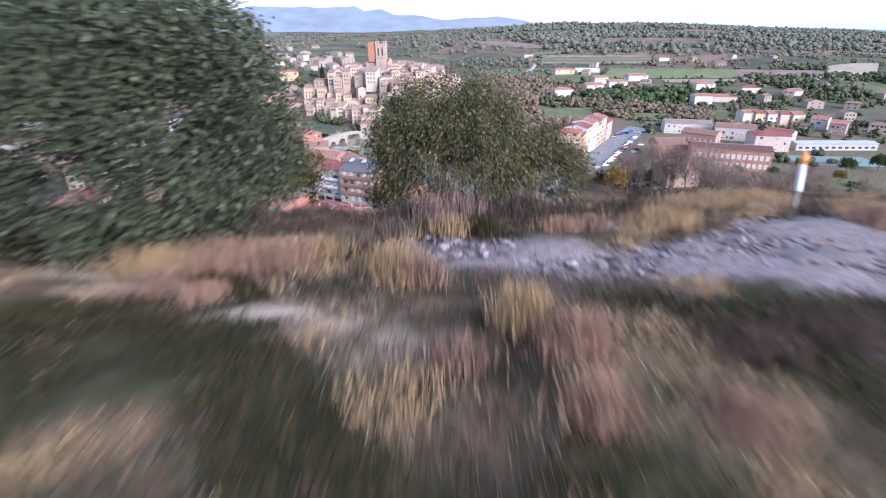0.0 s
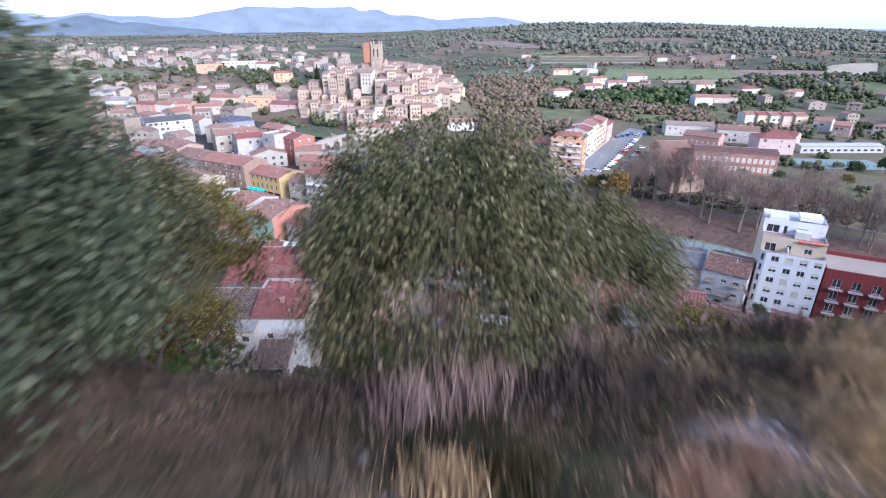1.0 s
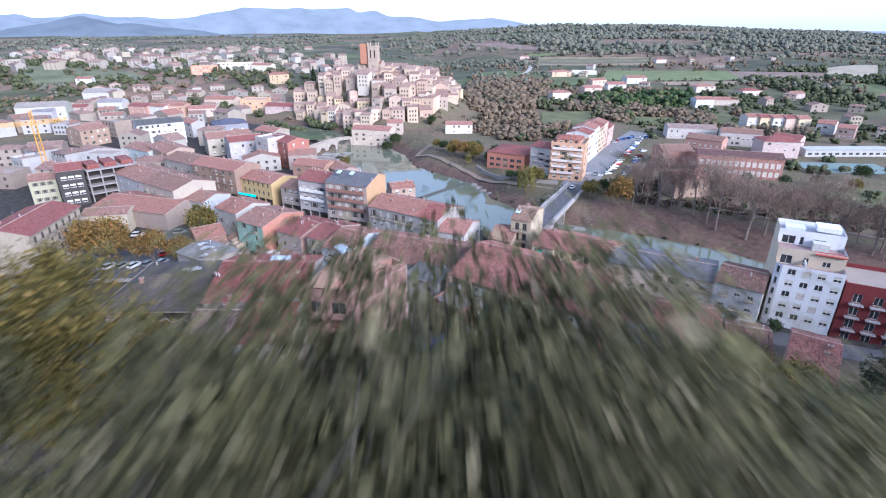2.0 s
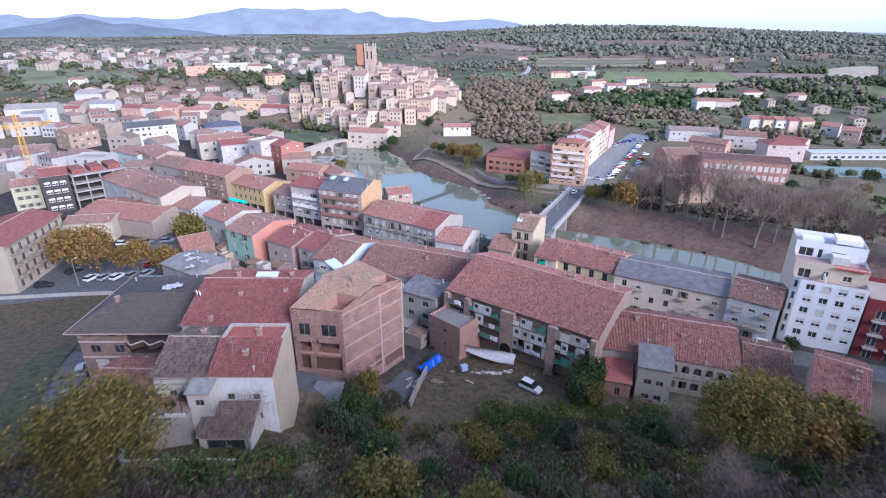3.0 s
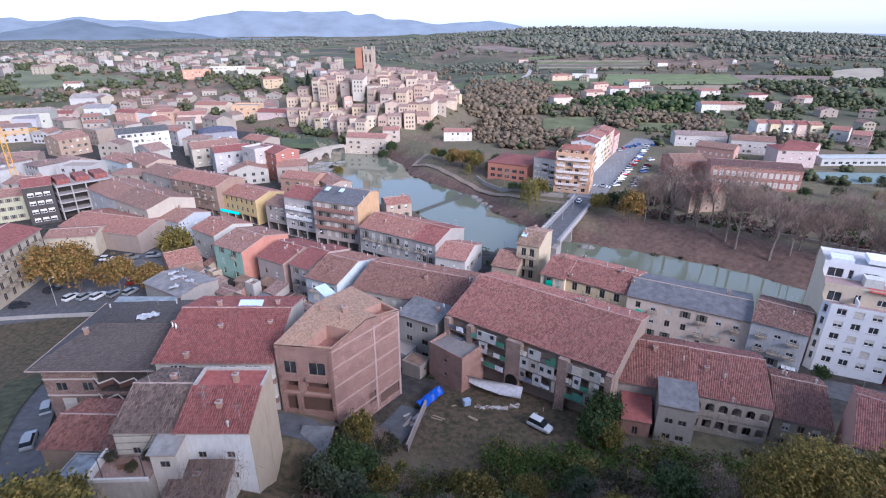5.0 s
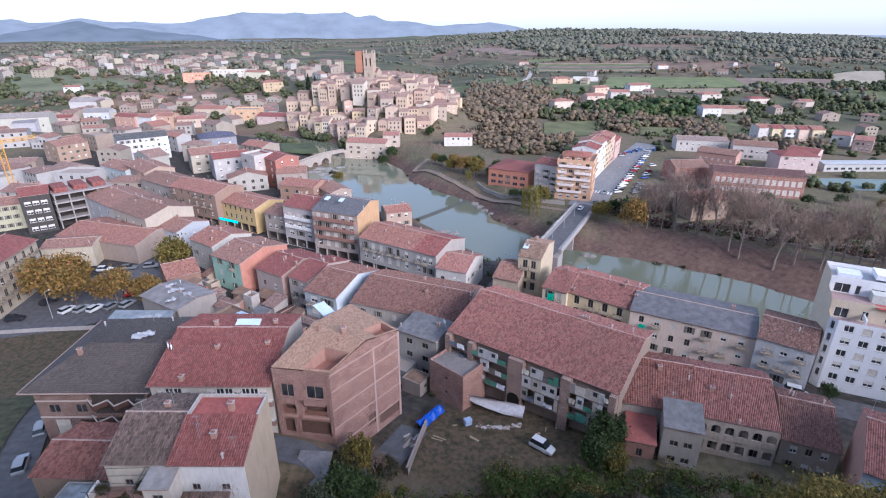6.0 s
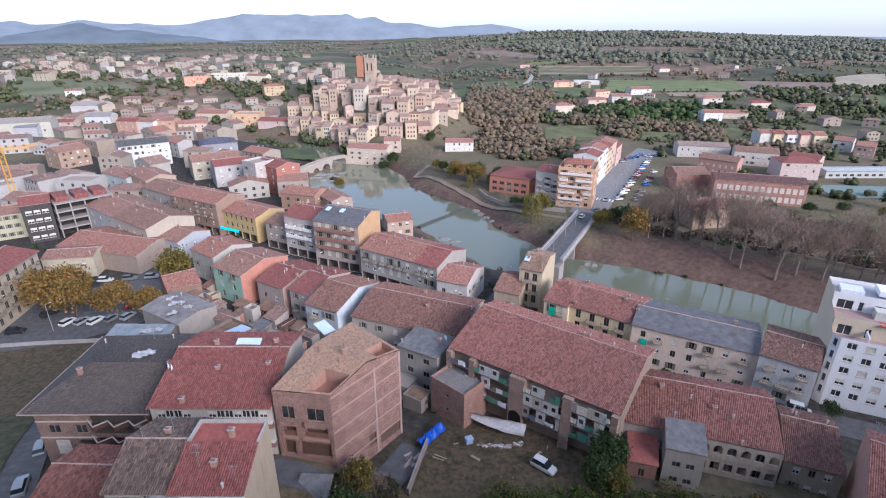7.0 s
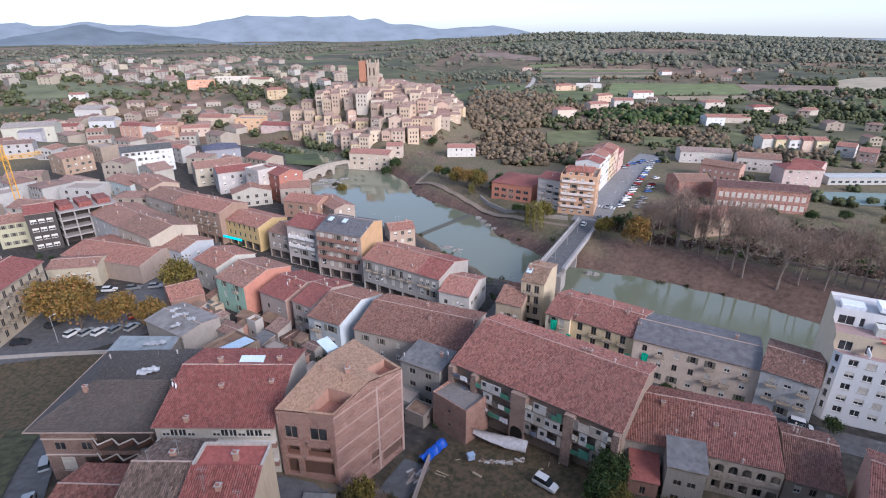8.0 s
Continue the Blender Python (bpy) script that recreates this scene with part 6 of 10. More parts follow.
slope_scrub()
for i, (x, y, tall, wide) in enumerate([(-22.5, 52, 12.5, 4.3), (-28, 45, 12, 4.5), (32.5, 62.5, 13.0, 4.2), (37.0, 64.5, 12.5, 3.6)]):
    big_tree(x, y, tall, wide, "olive", 15000, 0.27, 60 + i, "tree with yellowing olive-green leaves on the slope", 150, 3, 0.62, 0.40, spread=0.55, low=1.5)
for kind, x, y, tall, wide in [ ("autumn", 42, 64, 7, 0.9), ("green", -9.6, 82, 8.0, 0.7), ("green", -7.6, 84.5, 7.0, 0.7), ("olive", -8.6, 89.6, 8.0, 0.6), ("bare", -6.4, 90.5, 7.0, 0.7), ("shrub", -10.2, 88.4, 4.6, 0.9), ("shrub", -5.2, 92.0, 4.2, 0.8), ("oak", -12, 79, 6.0, 0.8), ("bare", -20.2, 70.6, 8.5, 1.0), ("olive", -5, 83, 5, 0.9), ("green", 30.0, 97.5, 7.0, 0.9), ("green", 27.5, 94.5, 5.5, 1.1), ("olive", 29.5, 93.5, 4.5, 1.1), ("olive", 8, 71, 4.5, 1.0), ("bare", 3, 69, 6, 0.8), ("oak", 20, 76, 5, 0.9), ("olive", 14, 79, 4.5, 1.0), ("bare", 35, 75, 7, 0.9), ("olive", -36, 70, 7, 1.0), ("green", -42, 72, 6, 1.0), ("autumn", -37, 69, 5, 1.0), ("olive", 50, 70, 8, 1.0), ("oak", 60, 66, 8, 1.0)]:
    tree(kind, x, y, tall, wide, label=TREE_LABEL[kind] + " on the slope")
BUSH = random.Random(3)
for i in range(60):
    x, y = BUSH.uniform(-24, 56), BUSH.uniform(50, 88)
    if not (x > 50 and y > 74) and not (x < -10 and y > 72) and not (abs(x - 15) < 15 and y > 86):
        tree(BUSH.choice(["shrub", "bare", "green", "olive", "oak", "bare", "bare"]), x, y, BUSH.uniform(2.4, 5.2), BUSH.uniform(0.9, 1.3), label="wild bush growing on the slope")


# ---- buildings of their own shape ----
CONCRETE = plaster((0.38, 0.35, 0.33), 0.4)


def brick_block():
    """Unfinished corner house: red brick party wall with concrete bands, loggias, tan roof with a sunk terrace."""
    base, top = 3.0, 19.0
    p = [Vector((-20.2, 93.9, 0)), Vector((-11.9, 92.4, 0)), Vector((-3.0, 102.9, 0)), Vector((-11.5, 111.5, 0))]
    ob = thing("apartment_house", Matrix.Translation((-20.2, 93.9, base)), "unfinished red brick apartment house with a tan tiled roof", "apartment house")
    off = p[0]
    q = [v - off for v in p]
    h = top - base
    red, s = brickwork((0.37, 0.185, 0.145)), Shape()
    holes = {0: [], 1: [], 2: grid_holes((q[3] - q[2]).length, h, 4, 3, 1.2, 1.4), 3: []}
    w0 = (q[1] - q[0]).length
    fronts = [((1.0, 11.3, 2.9, 13.5), "window"), ((4.7, 11.3, 7.2, 13.5), "window"), ((1.0, 8.3, 2.9, 10.4), "loggia"), ((4.1, 8.3, 7.5, 10.4), "loggia"), ((0.8, 4.8, 2.5, 7.5), "door"), ((3.2, 4.8, 7.8, 7.5), "door")]
    holes[0] = [f[0] for f in fronts]
    holes[1] = [(6.4, 2.2, 7.9, 4.4), (8.8, 1.0, 13.2, 3.0)]
    for i in range(4):
        a, b = q[i], q[(i + 1) % 4]
        u = (b - a).normalized()
        inward = Vector((-u.y, u.x, 0))
        plane_with_holes(s, a, u, (0, 0, 1), inward, (b - a).length, h, holes[i], 0, 0.9 if i == 0 else 0.25)
    ml, mr = (q[0] + q[3]) / 2 + Vector((0, 0, h + 1.6)), (q[1] + q[2]) / 2 + Vector((0, 0, h + 1.6))
    up = Vector((0, 0, h))
    s.face([q[1] + up, q[2] + up, mr], 0)
    s.face([q[3] + up, q[0] + up, ml], 0)
    for k, hole in [(0, v) for v in holes[0]] + [(1, v) for v in holes[1]]:  # dark sheets behind the openings, room shade put into their colour
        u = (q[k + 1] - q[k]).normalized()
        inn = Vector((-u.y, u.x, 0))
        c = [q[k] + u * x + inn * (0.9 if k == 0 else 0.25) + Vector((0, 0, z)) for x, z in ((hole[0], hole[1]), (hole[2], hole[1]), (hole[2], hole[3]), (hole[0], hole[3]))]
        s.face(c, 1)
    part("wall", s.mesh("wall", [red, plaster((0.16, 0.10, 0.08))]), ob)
    # roof with the sunk terrace
    r = Shape()
    a, b, c, d = q[0] + up, q[1] + up, mr, ml
    at = lambda u, v: (a.lerp(b, u)).lerp(d.lerp(c, u), v) + Vector((0, 0, 0.15))
    us, vs = [0, 0.52, 0.97, 1], [0, 0.05, 0.58, 1]
    for i in range(3):
        for j in range(3):
            if not (i == 1 and j == 1):
                r.face([at(us[i], vs[j]), at(us[i + 1], vs[j]), at(us[i + 1], vs[j + 1]), at(us[i], vs[j + 1])], 0)
    hole = [at(us[1], vs[1]), at(us[2], vs[1]), at(us[2], vs[2]), at(us[1], vs[2])]
    low = [Vector((v.x, v.y, h - 1.2)) for v in hole]
    for i in range(4):
        j = (i + 1) % 4
        r.face([hole[i], hole[j], low[j], low[i]], 1)
    r.face(low, 2)
    us, vs = [0, 0.70, 0.96, 1], [0, 0.35, 0.92, 1]
    e, f = q[2] + up, q[3] + up
    at = lambda u, v: (d.lerp(c, u)).lerp(f.lerp(e, u), v) + Vector((0, 0, 0.15))
    for i in range(3):
        for j in range(3):
            if not (i == 1 and j == 1):
                r.face([at(us[i], vs[j]), at(us[i + 1], vs[j]), at(us[i + 1], vs[j + 1]), at(us[i], vs[j + 1])], 0)
    hole = [at(us[1], vs[1]), at(us[2], vs[1]), at(us[2], vs[2]), at(us[1], vs[2])]
    low = [Vector((v.x, v.y, h - 1.0)) for v in hole]
    for i in range(4):
        j = (i + 1) % 4
        r.face([hole[i], hole[j], low[j], low[i]], 1)
    r.face(low, 2)
    part("roof", r.mesh("roof", [tiles((0.46, 0.29, 0.19), 0.25, 0.35, 0.12, 0.2), plaster((0.44, 0.26, 0.2)), plaster((0.40, 0.20, 0.15))]), ob, "tan tiled roof with two sunk terraces")
    # concrete bands on the party wall
    u = (q[2] - q[1]).normalized()
    out = Vector((u.y, -u.x, 0))
    ln = (q[2] - q[1]).length
    turn = math.atan2(u.y, u.x)
    for z in (3.0, 6.2, 9.4, 12.6, 15.4):
        t = Shape()
        t.box(0, -0.03, 0, ln, 0.0, 0.28)
        part("concrete_band", t.mesh("concrete_band", [plaster((0.46, 0.32, 0.27), 0.4)]), ob, at=Matrix.Translation(q[1] + Vector((0, 0, z))) @ Matrix.Rotation(turn, 4, "Z"))
    for x in (ln * 0.58, ln * 0.97):
        t = Shape()
        t.box(0, -0.04, 0, 0.35, -0.001, h)
        part("concrete_column", t.mesh("concrete_column", [plaster((0.46, 0.34, 0.30), 0.4)]), ob, at=Matrix.Translation(q[1] + u * x) @ Matrix.Rotation(turn, 4, "Z"))
    u = (q[1] - q[0]).normalized()
    turn = math.atan2(u.y, u.x)
    slab = plaster((0.42, 0.26, 0.20), 0.3)
    for hole, k in fronts:
        m = Matrix.Translation(q[0] + u * hole[0] + Vector((0, 0, hole[1]))) @ Matrix.Rotation(turn, 4, "Z")
        w = hole[2] - hole[0]
        if k == "window":
            put_window(ob, w, hole[3] - hole[1], "plain", m @ Matrix.Translation((0, 0.1, 0)), True)
            t = Shape()
            t.box(-0.25, -0.55, -0.75, w + 0.25, -0.003, -0.55)
            t.box(-0.25, -0.55, -0.55, w + 0.25, -0.45, 0.15)
            part("planter_box", t.mesh("planter_box", [red]), ob, "brick planter box under a window", m)
        elif k == "loggia":
            t = Shape()
            t.box(-0.25, -0.35, -0.22, w + 0.25, -0.003, 0.0)
            part("balcony_slab", t.mesh("balcony_slab", [slab]), ob, at=m)
            t = Shape()
            t.box(0, 0.2, 0.002, w, 0.26, 0.85)
            part("balcony_panel", t.mesh("balcony_panel", [plain("brown_panel", (0.16, 0.085, 0.06), 0.8)]), ob, "brown balcony panel", m)
        else:
            t = Shape()
            t.box(0.02, 0.5, 0, w - 0.02, 0.56, 2.6)
            part("garage_door" if w > 3 else "door", t.mesh("door", [plain("dark_door", (0.10, 0.06, 0.045), 0.7)]), ob, "dark brown door", m)
    for x in (0.15, 7.95):
        t = Shape()
        t.box(0, -0.12, 4.2, 0.45, -0.002, h - 0.4)
        part("pilaster", t.mesh("pilaster", [red]), ob, at=Matrix.Translation(q[0] + u * x) @ Matrix.Rotation(turn, 4, "Z"))
    t = Shape()  # glazed door of the sunk terrace, and flues
    t.box(0, 0, 0, 2.4, 0.05, 1.7)
    part("terrace_door", t.mesh("terrace_door", [glass_dark()]), ob, "dark glazed terrace door", Matrix.Translation(q[0].lerp(q[1], 0.62) + (q[3] - q[0]) * 0.27 + Vector((0.6, 0, h - 1.1))) @ Matrix.Rotation(turn, 4, "Z"))
    for k, j in ((0.25, 0.40), (0.62, 0.46), (0.75, 0.30)):
        t = Shape()
        t.tube((0, 0, -0.4), (0, 0, 1.3), 0.11, 0.11, 8)
        t.tube((0, 0, 1.3), (0, 0, 1.45), 0.2, 0.08, 8)
        part("flue", t.mesh("flue", [plain("flue_clay", (0.30, 0.16, 0.12), 0.8)]), ob, at=Matrix.Translation(q[0].lerp(q[1], k) + (q[3] - q[0]) * j + Vector((0, 0, h + 1.4 * j * 2))))
    part("chimney", chimney_mesh(), ob, at=Matrix.Translation(ml.lerp(mr, 0.6)))
    return ob


brick_block()


def white_block():
    """Seven-storey block: white front with a faceted corner, cream party wall, stepped roof terraces."""
    base, w, deep = -3.2, 12.5, 16.0
    m = Matrix.Translation((76.0, 114.2, base)) @ Matrix.Rotation(math.atan2(-5.7, 10.1), 4, "Z")
    ob = thing("apartment_block", m, "tall white apartment block with roof terraces and a cream side wall", "apartment block")
    white, cream = plaster((0.80, 0.80, 0.81), 0.15), plaster((0.66, 0.56, 0.42), 0.25)
    e, h1, h2, h3 = 1.2, 15.8, 18.6, 21.2
    s = Shape()
    holes = []
    for r in range(5):
        for c in range(4):
            x = 0.5 + (w - e - 0.4) * (c + 0.5) / 4 - 0.75
            holes.append((x, 3.4 + r * 2.6, x + 1.5, 4.7 + r * 2.6))
    plane_with_holes(s, (e, 0, 0), (1, 0, 0), (0, 0, 1), (0, 1, 0), w - e, h1, holes)
    cut = math.hypot(e, e)
    corner = [(0.45, 3.2 + r * 2.6, 1.2, 4.8 + r * 2.6) for r in range(5)]
    k = e / cut
    plane_with_holes(s, (0, e, 0), (k, -k, 0), (0, 0, 1), (k, k, 0), cut, h1, corner)
    s.face([(0, deep, 0), (0, e, 0), (0, e, h1), (0, 3.2, h1 + 0.2), (0, 4.0, h2), (0, 8.5, h2 + 0.3), (0, 9.2, h3), (0, deep, h3)], 1)
    s.face([(w, 0, 0), (w, deep, 0), (w, deep, h3), (w, 9.2, h3), (w, 8.5, h2), (w, 3.2, h2), (w, 3.2, h1), (w, 0, h1)], 0)
    s.face([(w, deep, 0), (0, deep, 0), (0, deep, h3), (w, deep, h3)], 0)
    s.box(0, e, -4, w, deep, 0, 0, "ud")
    part("wall", s.mesh("wall", [white, cream]), ob)
    t = Shape()
    t.face([(e, 0, h1 - 0.9), (w, 0, h1 - 0.9), (w, 3.2, h1 - 0.9), (0, 3.2, h1 - 0.9), (0, e, h1 - 0.9)], 0)
    t.face([(0, 3.2, h2 - 0.8), (w, 3.2, h2 - 0.8), (w, 8.5, h2 - 0.8), (0, 8.5, h2 - 0.8)], 0)
    t.face([(0, 8.5, h3 - 0.7), (w, 8.5, h3 - 0.7), (w, deep, h3 - 0.7), (0, deep, h3 - 0.7)], 1)
    part("roof_terrace", t.mesh("roof_terrace", [plaster((0.42, 0.30, 0.28)), plaster((0.55, 0.54, 0.55))]), ob, "terracotta and grey paved roof terraces")
    for y0, z0, z1, hs in ((3.2, h1 - 0.9, h2, [(0.8, 0.1, 3.0, 2.1), (5.0, 0.1, 6.0, 2.1), (8.5, 0.6, 10.0, 1.8)]), (8.5, h2 - 0.8, h3, [(0.8, 0.1, 3.4, 2.0), (4.2, 0.1, 5.0, 2.0), (6.6, 0.5, 9.0, 1.8)])):
        f = Shape()
        plane_with_holes(f, (0, y0, z0), (1, 0, 0), (0, 0, 1), (0, 1, 0), w, z1 - z0, hs, 0, 0.2)
        part("penthouse_wall", f.mesh("penthouse_wall", [cream if y0 < 5 else white]), ob)
        for q in hs:
            put_window(ob, q[2] - q[0], q[3] - q[1], "sill", Matrix.Translation((q[0], y0, z0 + q[1])), True)
    for q in holes:
        put_window(ob, 1.5, 1.3, RNG.choice(["blind", "blind", "sill", "closed"]), Matrix.Translation((e + q[0], 0, q[1])), True)
    for q in corner:
        put_window(ob, 0.75, 1.6, "sill", Matrix.Translation((k * q[0], e - k * q[0], q[1])) @ Matrix.Rotation(-math.pi / 4, 4, "Z"), True)
    for x0, y0, z0, x1, y1, z1, c, n in ((6.8, 2.6, h2 - 0.4, 12.4, 4.6, h2 - 0.25, (0.36, 0.08, 0.07), "awning"), (5.2, 0.5, h1 - 0.2, 5.4, 3.2, h1 + 0.8, (0.7, 0.7, 0.7), "divider"), (7.0, 9.5, h3, 11.5, 13.5, h3 + 1.0, (0.72, 0.72, 0.74), "stair_head"), (1.2, 10.0, h3 - 0.7, 5.0, 13.0, h3 + 0.1, (0.6, 0.62, 0.66), "glass_canopy"), (6.5, 6.0, h2 - 0.8, 9.5, 8.3, h2 + 0.9, (0.50, 0.50, 0.46), "awning")):
        f = Shape()
        f.box(x0, y0, z0, x1, y1, z1)
        part(n, f.mesh(n, [plain(n, c, 0.8)]), ob)
    rail = Shape()
    rail.box(e, 0.0, h1 + 0.001, w, 0.15, h1 + 0.1)
    part("coping", rail.mesh("coping", [plaster((0.52, 0.44, 0.44))]), ob)


white_block()

house(87.2, 107.9, 101.0, 100.2, -3.0, 13.2, 12, REDWALL, (0.30, 0.20, 0.17), kind="flat", front=(4, 4), win=(1.6, 1.9), balconies=1.0, style="sill", rail=(0.45, 0.42, 0.42), bal_deep=1.1, label="dark red apartment house with pale balconies", category="apartment block")


def skeleton_block(x0, y0, x1, y1, base, floors, deep):
    """Concrete frame of a building under construction: slabs, columns, a dark sheet for the shade in its depth."""
    w = math.hypot(x1 - x0, y1 - y0)
    ob = thing("unfinished_building", Matrix.Translation((x0, y0, base)) @ Matrix.Rotation(math.atan2(y1 - y0, x1 - x0), 4, "Z"), "unfinished concrete building with open dark floors", "building")
    slab = Shape()
    slab.box(0, 0, 0, w, deep, 0.45)
    me = slab.mesh("floor_slab", [CONCRETE])
    for f in range(1, floors + 1):
        part("floor_slab", me, ob, at=Matrix.Translation((0, 0, f * 3.0)))
    col = Shape()
    col.box(-0.2, -0.2, -2, 0.2, 0.2, floors * 3.0)
    cm = col.mesh("column", [CONCRETE])
    n = max(2, int(w / 4.5))
    for i in range(n + 1):
        for y in (0.5, deep - 0.5):
            part("column", cm, ob, at=Matrix.Translation((0.4 + (w - 0.8) * i / n, y, 0)))
    # near-black sheet behind the columns in place of the shade inside
    back = Shape()
    back.box(0.1, deep * 0.35, -2, w - 0.1, deep * 0.35 + 0.2, floors * 3.0)
    part("inner_wall", back.mesh("inner_wall", [plaster((0.07, 0.06, 0.055))]), ob)
    up = Shape()
    for i in range(3):
        up.box(w * (0.05 + 0.32 * i), 2, floors * 3 + 0.45, w * (0.28 + 0.32 * i), deep - 1, floors * 3 + 2.2)
    part("roof_house", up.mesh("roof_house", [tiles(CLAY_RED)]), ob, "red tiled roof rooms")


skeleton_block(-127.0, 211.6, -113.5, 224.0, -3.6, 4, 12)


# ---- streets, bridges, walls ----
ASPHALT = plain("asphalt", (0.10, 0.097, 0.099), 0.95, 0.0, 0.25, 0.8)
STREET = plain("worn_asphalt", (0.20, 0.195, 0.195), 0.95, 0.0, 0.2, 0.8)
PAVING = plain("paving", (0.26, 0.24, 0.225), 0.95, 0.0, 0.15, 1.5)
PAINT = plain("road_paint", (0.62, 0.62, 0.60), 0.9)


def strip(name, line, width, mat, lift, label, kind="structure", category="road", step=3.0, level=None):
    """A road along a line, laid on the ground."""
    pts = []
    for a, b in zip(line, line[1:]):
        n = max(1, int(math.dist(a, b) / step))
        pts += [Vector(a).lerp(Vector(b), i / n) for i in range(n)]
    pts.append(Vector(line[-1]))
    v, f = [], []
    for i, p in enumerate(pts):
        d = (pts[min(i + 1, len(pts) - 1)] - pts[max(i - 1, 0)]).normalized()
        side = Vector((-d.y, d.x))
        for k in (-1, -0.33, 0.33, 1):
            q = p + side * width * 0.5 * k
            z = level(i / (len(pts) - 1)) if level else max(gz(q.x, q.y), gz(p.x, p.y) - 0.1)
            v.append((q.x, q.y, z + lift))
    for i in range(len(pts) - 1):
        for j in range(3):
            f.append((i * 4 + j + 1, i * 4 + j, i * 4 + 4 + j, i * 4 + 5 + j))
    return tagged(new(name, mesh_of(name, v, f, [mat])), label, category, kind=kind)


strip("road", [(-60, 196), (-40, 184), (-22, 173), (-6, 159), (4, 152.5), (17, 146)], 9, ASPHALT, 0.10, "grey asphalt main street between houses")
strip("road", [(-170, 275), (-100, 226), (-60, 196)], 9, ASPHALT, 0.10, "grey asphalt main street")
strip("road", [(10, 140), (17, 150), (30, 175), (43.5, 196)], 8, ASPHALT, 0.14, "side street leading down to the bridge", level=lambda k: -3.5 - 3.4 * sm(0.35, 1.0, k))
strip("road", [(17, 146), (40, 130.5), (70, 110), (92, 98)], 6.5, ASPHALT, 0.08, "narrow street behind the tenements")
strip("road", [(-66, 112), (-62, 100), (-57, 90), (-50, 82)], 6.0, ASPHALT, 0.12, "lane beside the grey-roofed house")
strip("road", [(-22, 90.5), (-13, 88.5), (-5, 96), (-1, 104)], 5.0, ASPHALT, 0.12, "lane before the brick house")
strip("road", [(70, 243), (95, 290), (128, 340), (150, 372)], 15, STREET, 0.12, "broad street with parked cars")
strip("road", [(-112, 150), (-90, 156), (-76, 166), (-70, 176)], 30, ASPHALT, 0.06, "asphalt car park under plane trees", category="car park")
strip("pavement", [(62, 253), (86, 296), (118, 346)], 3.0, PAVING, 0.22, "pavement along the street", category="pavement")
strip("path", [(4, 334), (-4, 323), (6, 311), (18, 291), (33, 264), (47, 246), (66, 236)], 2.6, plain("sandy_path", (0.21, 0.165, 0.125), 0.97, 0.0, 0.2, 1.0), 0.10, "sandy path along the river bank", category="path")
strip("road", [(132, 729), (150, 790), (168, 866), (173, 915), (175, 967)], 6, plain("pale_track", (0.36, 0.32, 0.28), 0.95), 0.4, "pale country lane winding up the hill", step=6)
FIELD_GREEN = plain("winter_crop", (0.135, 0.155, 0.062), 0.95, 0.0, 0.3, 0.05)
FIELD_BROWN = plain("ploughed", (0.20, 0.145, 0.115), 0.97, 0.0, 0.3, 0.05)
FIELD_TAN = plain("dry_terrace", (0.25, 0.195, 0.13), 0.97, 0.0, 0.3, 0.05)
FIELD_OLIVE = plain("terraced_grass", (0.13, 0.135, 0.075), 0.97, 0.0, 0.3, 0.05)
STUBBLE = plain("stubble", (0.30, 0.255, 0.185), 0.97, 0.0, 0.25, 0.05)
MEADOW = plain("meadow", (0.115, 0.118, 0.052), 0.97, 0.0, 0.35, 0.08)
FIELDS = []  # corners of the fields, in plan


def field(a, b, c, d, mat, label):
    """A field with four corners, draped over the ground."""
    FIELDS.append((a, b, c, d))
    k = 14
    u, v = np.meshgrid(np.linspace(0, 1, k), np.linspace(0, 1, k))
    u, v = u.ravel()[:, None], v.ravel()[:, None]
    p = (1 - u) * (1 - v) * np.array(a) + u * (1 - v) * np.array(b) + u * v * np.array(c) + (1 - u) * v * np.array(d)
    q = np.column_stack([p, ground(p[:, 0], p[:, 1]) + 0.45])
    f = [(r * k + i, r * k + i + 1, r * k + k + i + 1, r * k + k + i) for r in range(k - 1) for i in range(k - 1)]
    return tagged(new("field", mesh_of("field", q.tolist(), f, [mat], smooth=True)), label, "field", kind="structure")


def in_fields(x, y, margin=0.0):
    inside = np.zeros(len(x), dtype=bool)
    for quad in FIELDS:
        q = np.array(quad, dtype=float)
        turn = np.sign(np.cross(q[1] - q[0], q[2] - q[1]))
        ok = np.ones(len(x), dtype=bool)
        for p0, p1 in zip(q, np.roll(q, -1, axis=0)):
            e = p1 - p0
            ok &= turn * (e[0] * (y - p0[1]) - e[1] * (x - p0[0])) / np.hypot(*e) > -margin
        inside |= ok
    return inside


field((202, 633), (386, 649), (414, 749), (265, 795), FIELD_GREEN, "green winter crop field between hedges")
field((194, 1041), (285, 1032), (261, 1061), (200, 1078), FIELD_GREEN, "narrow green field on the hill")
for k, (m, words) in enumerate([(FIELD_OLIVE, "terraced grass field"), (FIELD_TAN, "dry ochre terrace"), (FIELD_OLIVE, "terraced grass field"), (FIELD_BROWN, "brown ploughed terrace"), (FIELD_GREEN, "green crop terrace"), (FIELD_TAN, "dry ochre terrace")]):
    at = lambda p, q, f: (p[0] + (q[0] - p[0]) * f, p[1] + (q[1] - p[1]) * f)
    lo, hi = (183, 887), (212, 1029)
    lo2, hi2 = (341, 834), (378, 927)
    field(at(lo, hi, k / 6), at(lo2, hi2, k / 6), at(lo2, hi2, (k + 0.9) / 6), at(lo, hi, (k + 0.9) / 6), m, words)
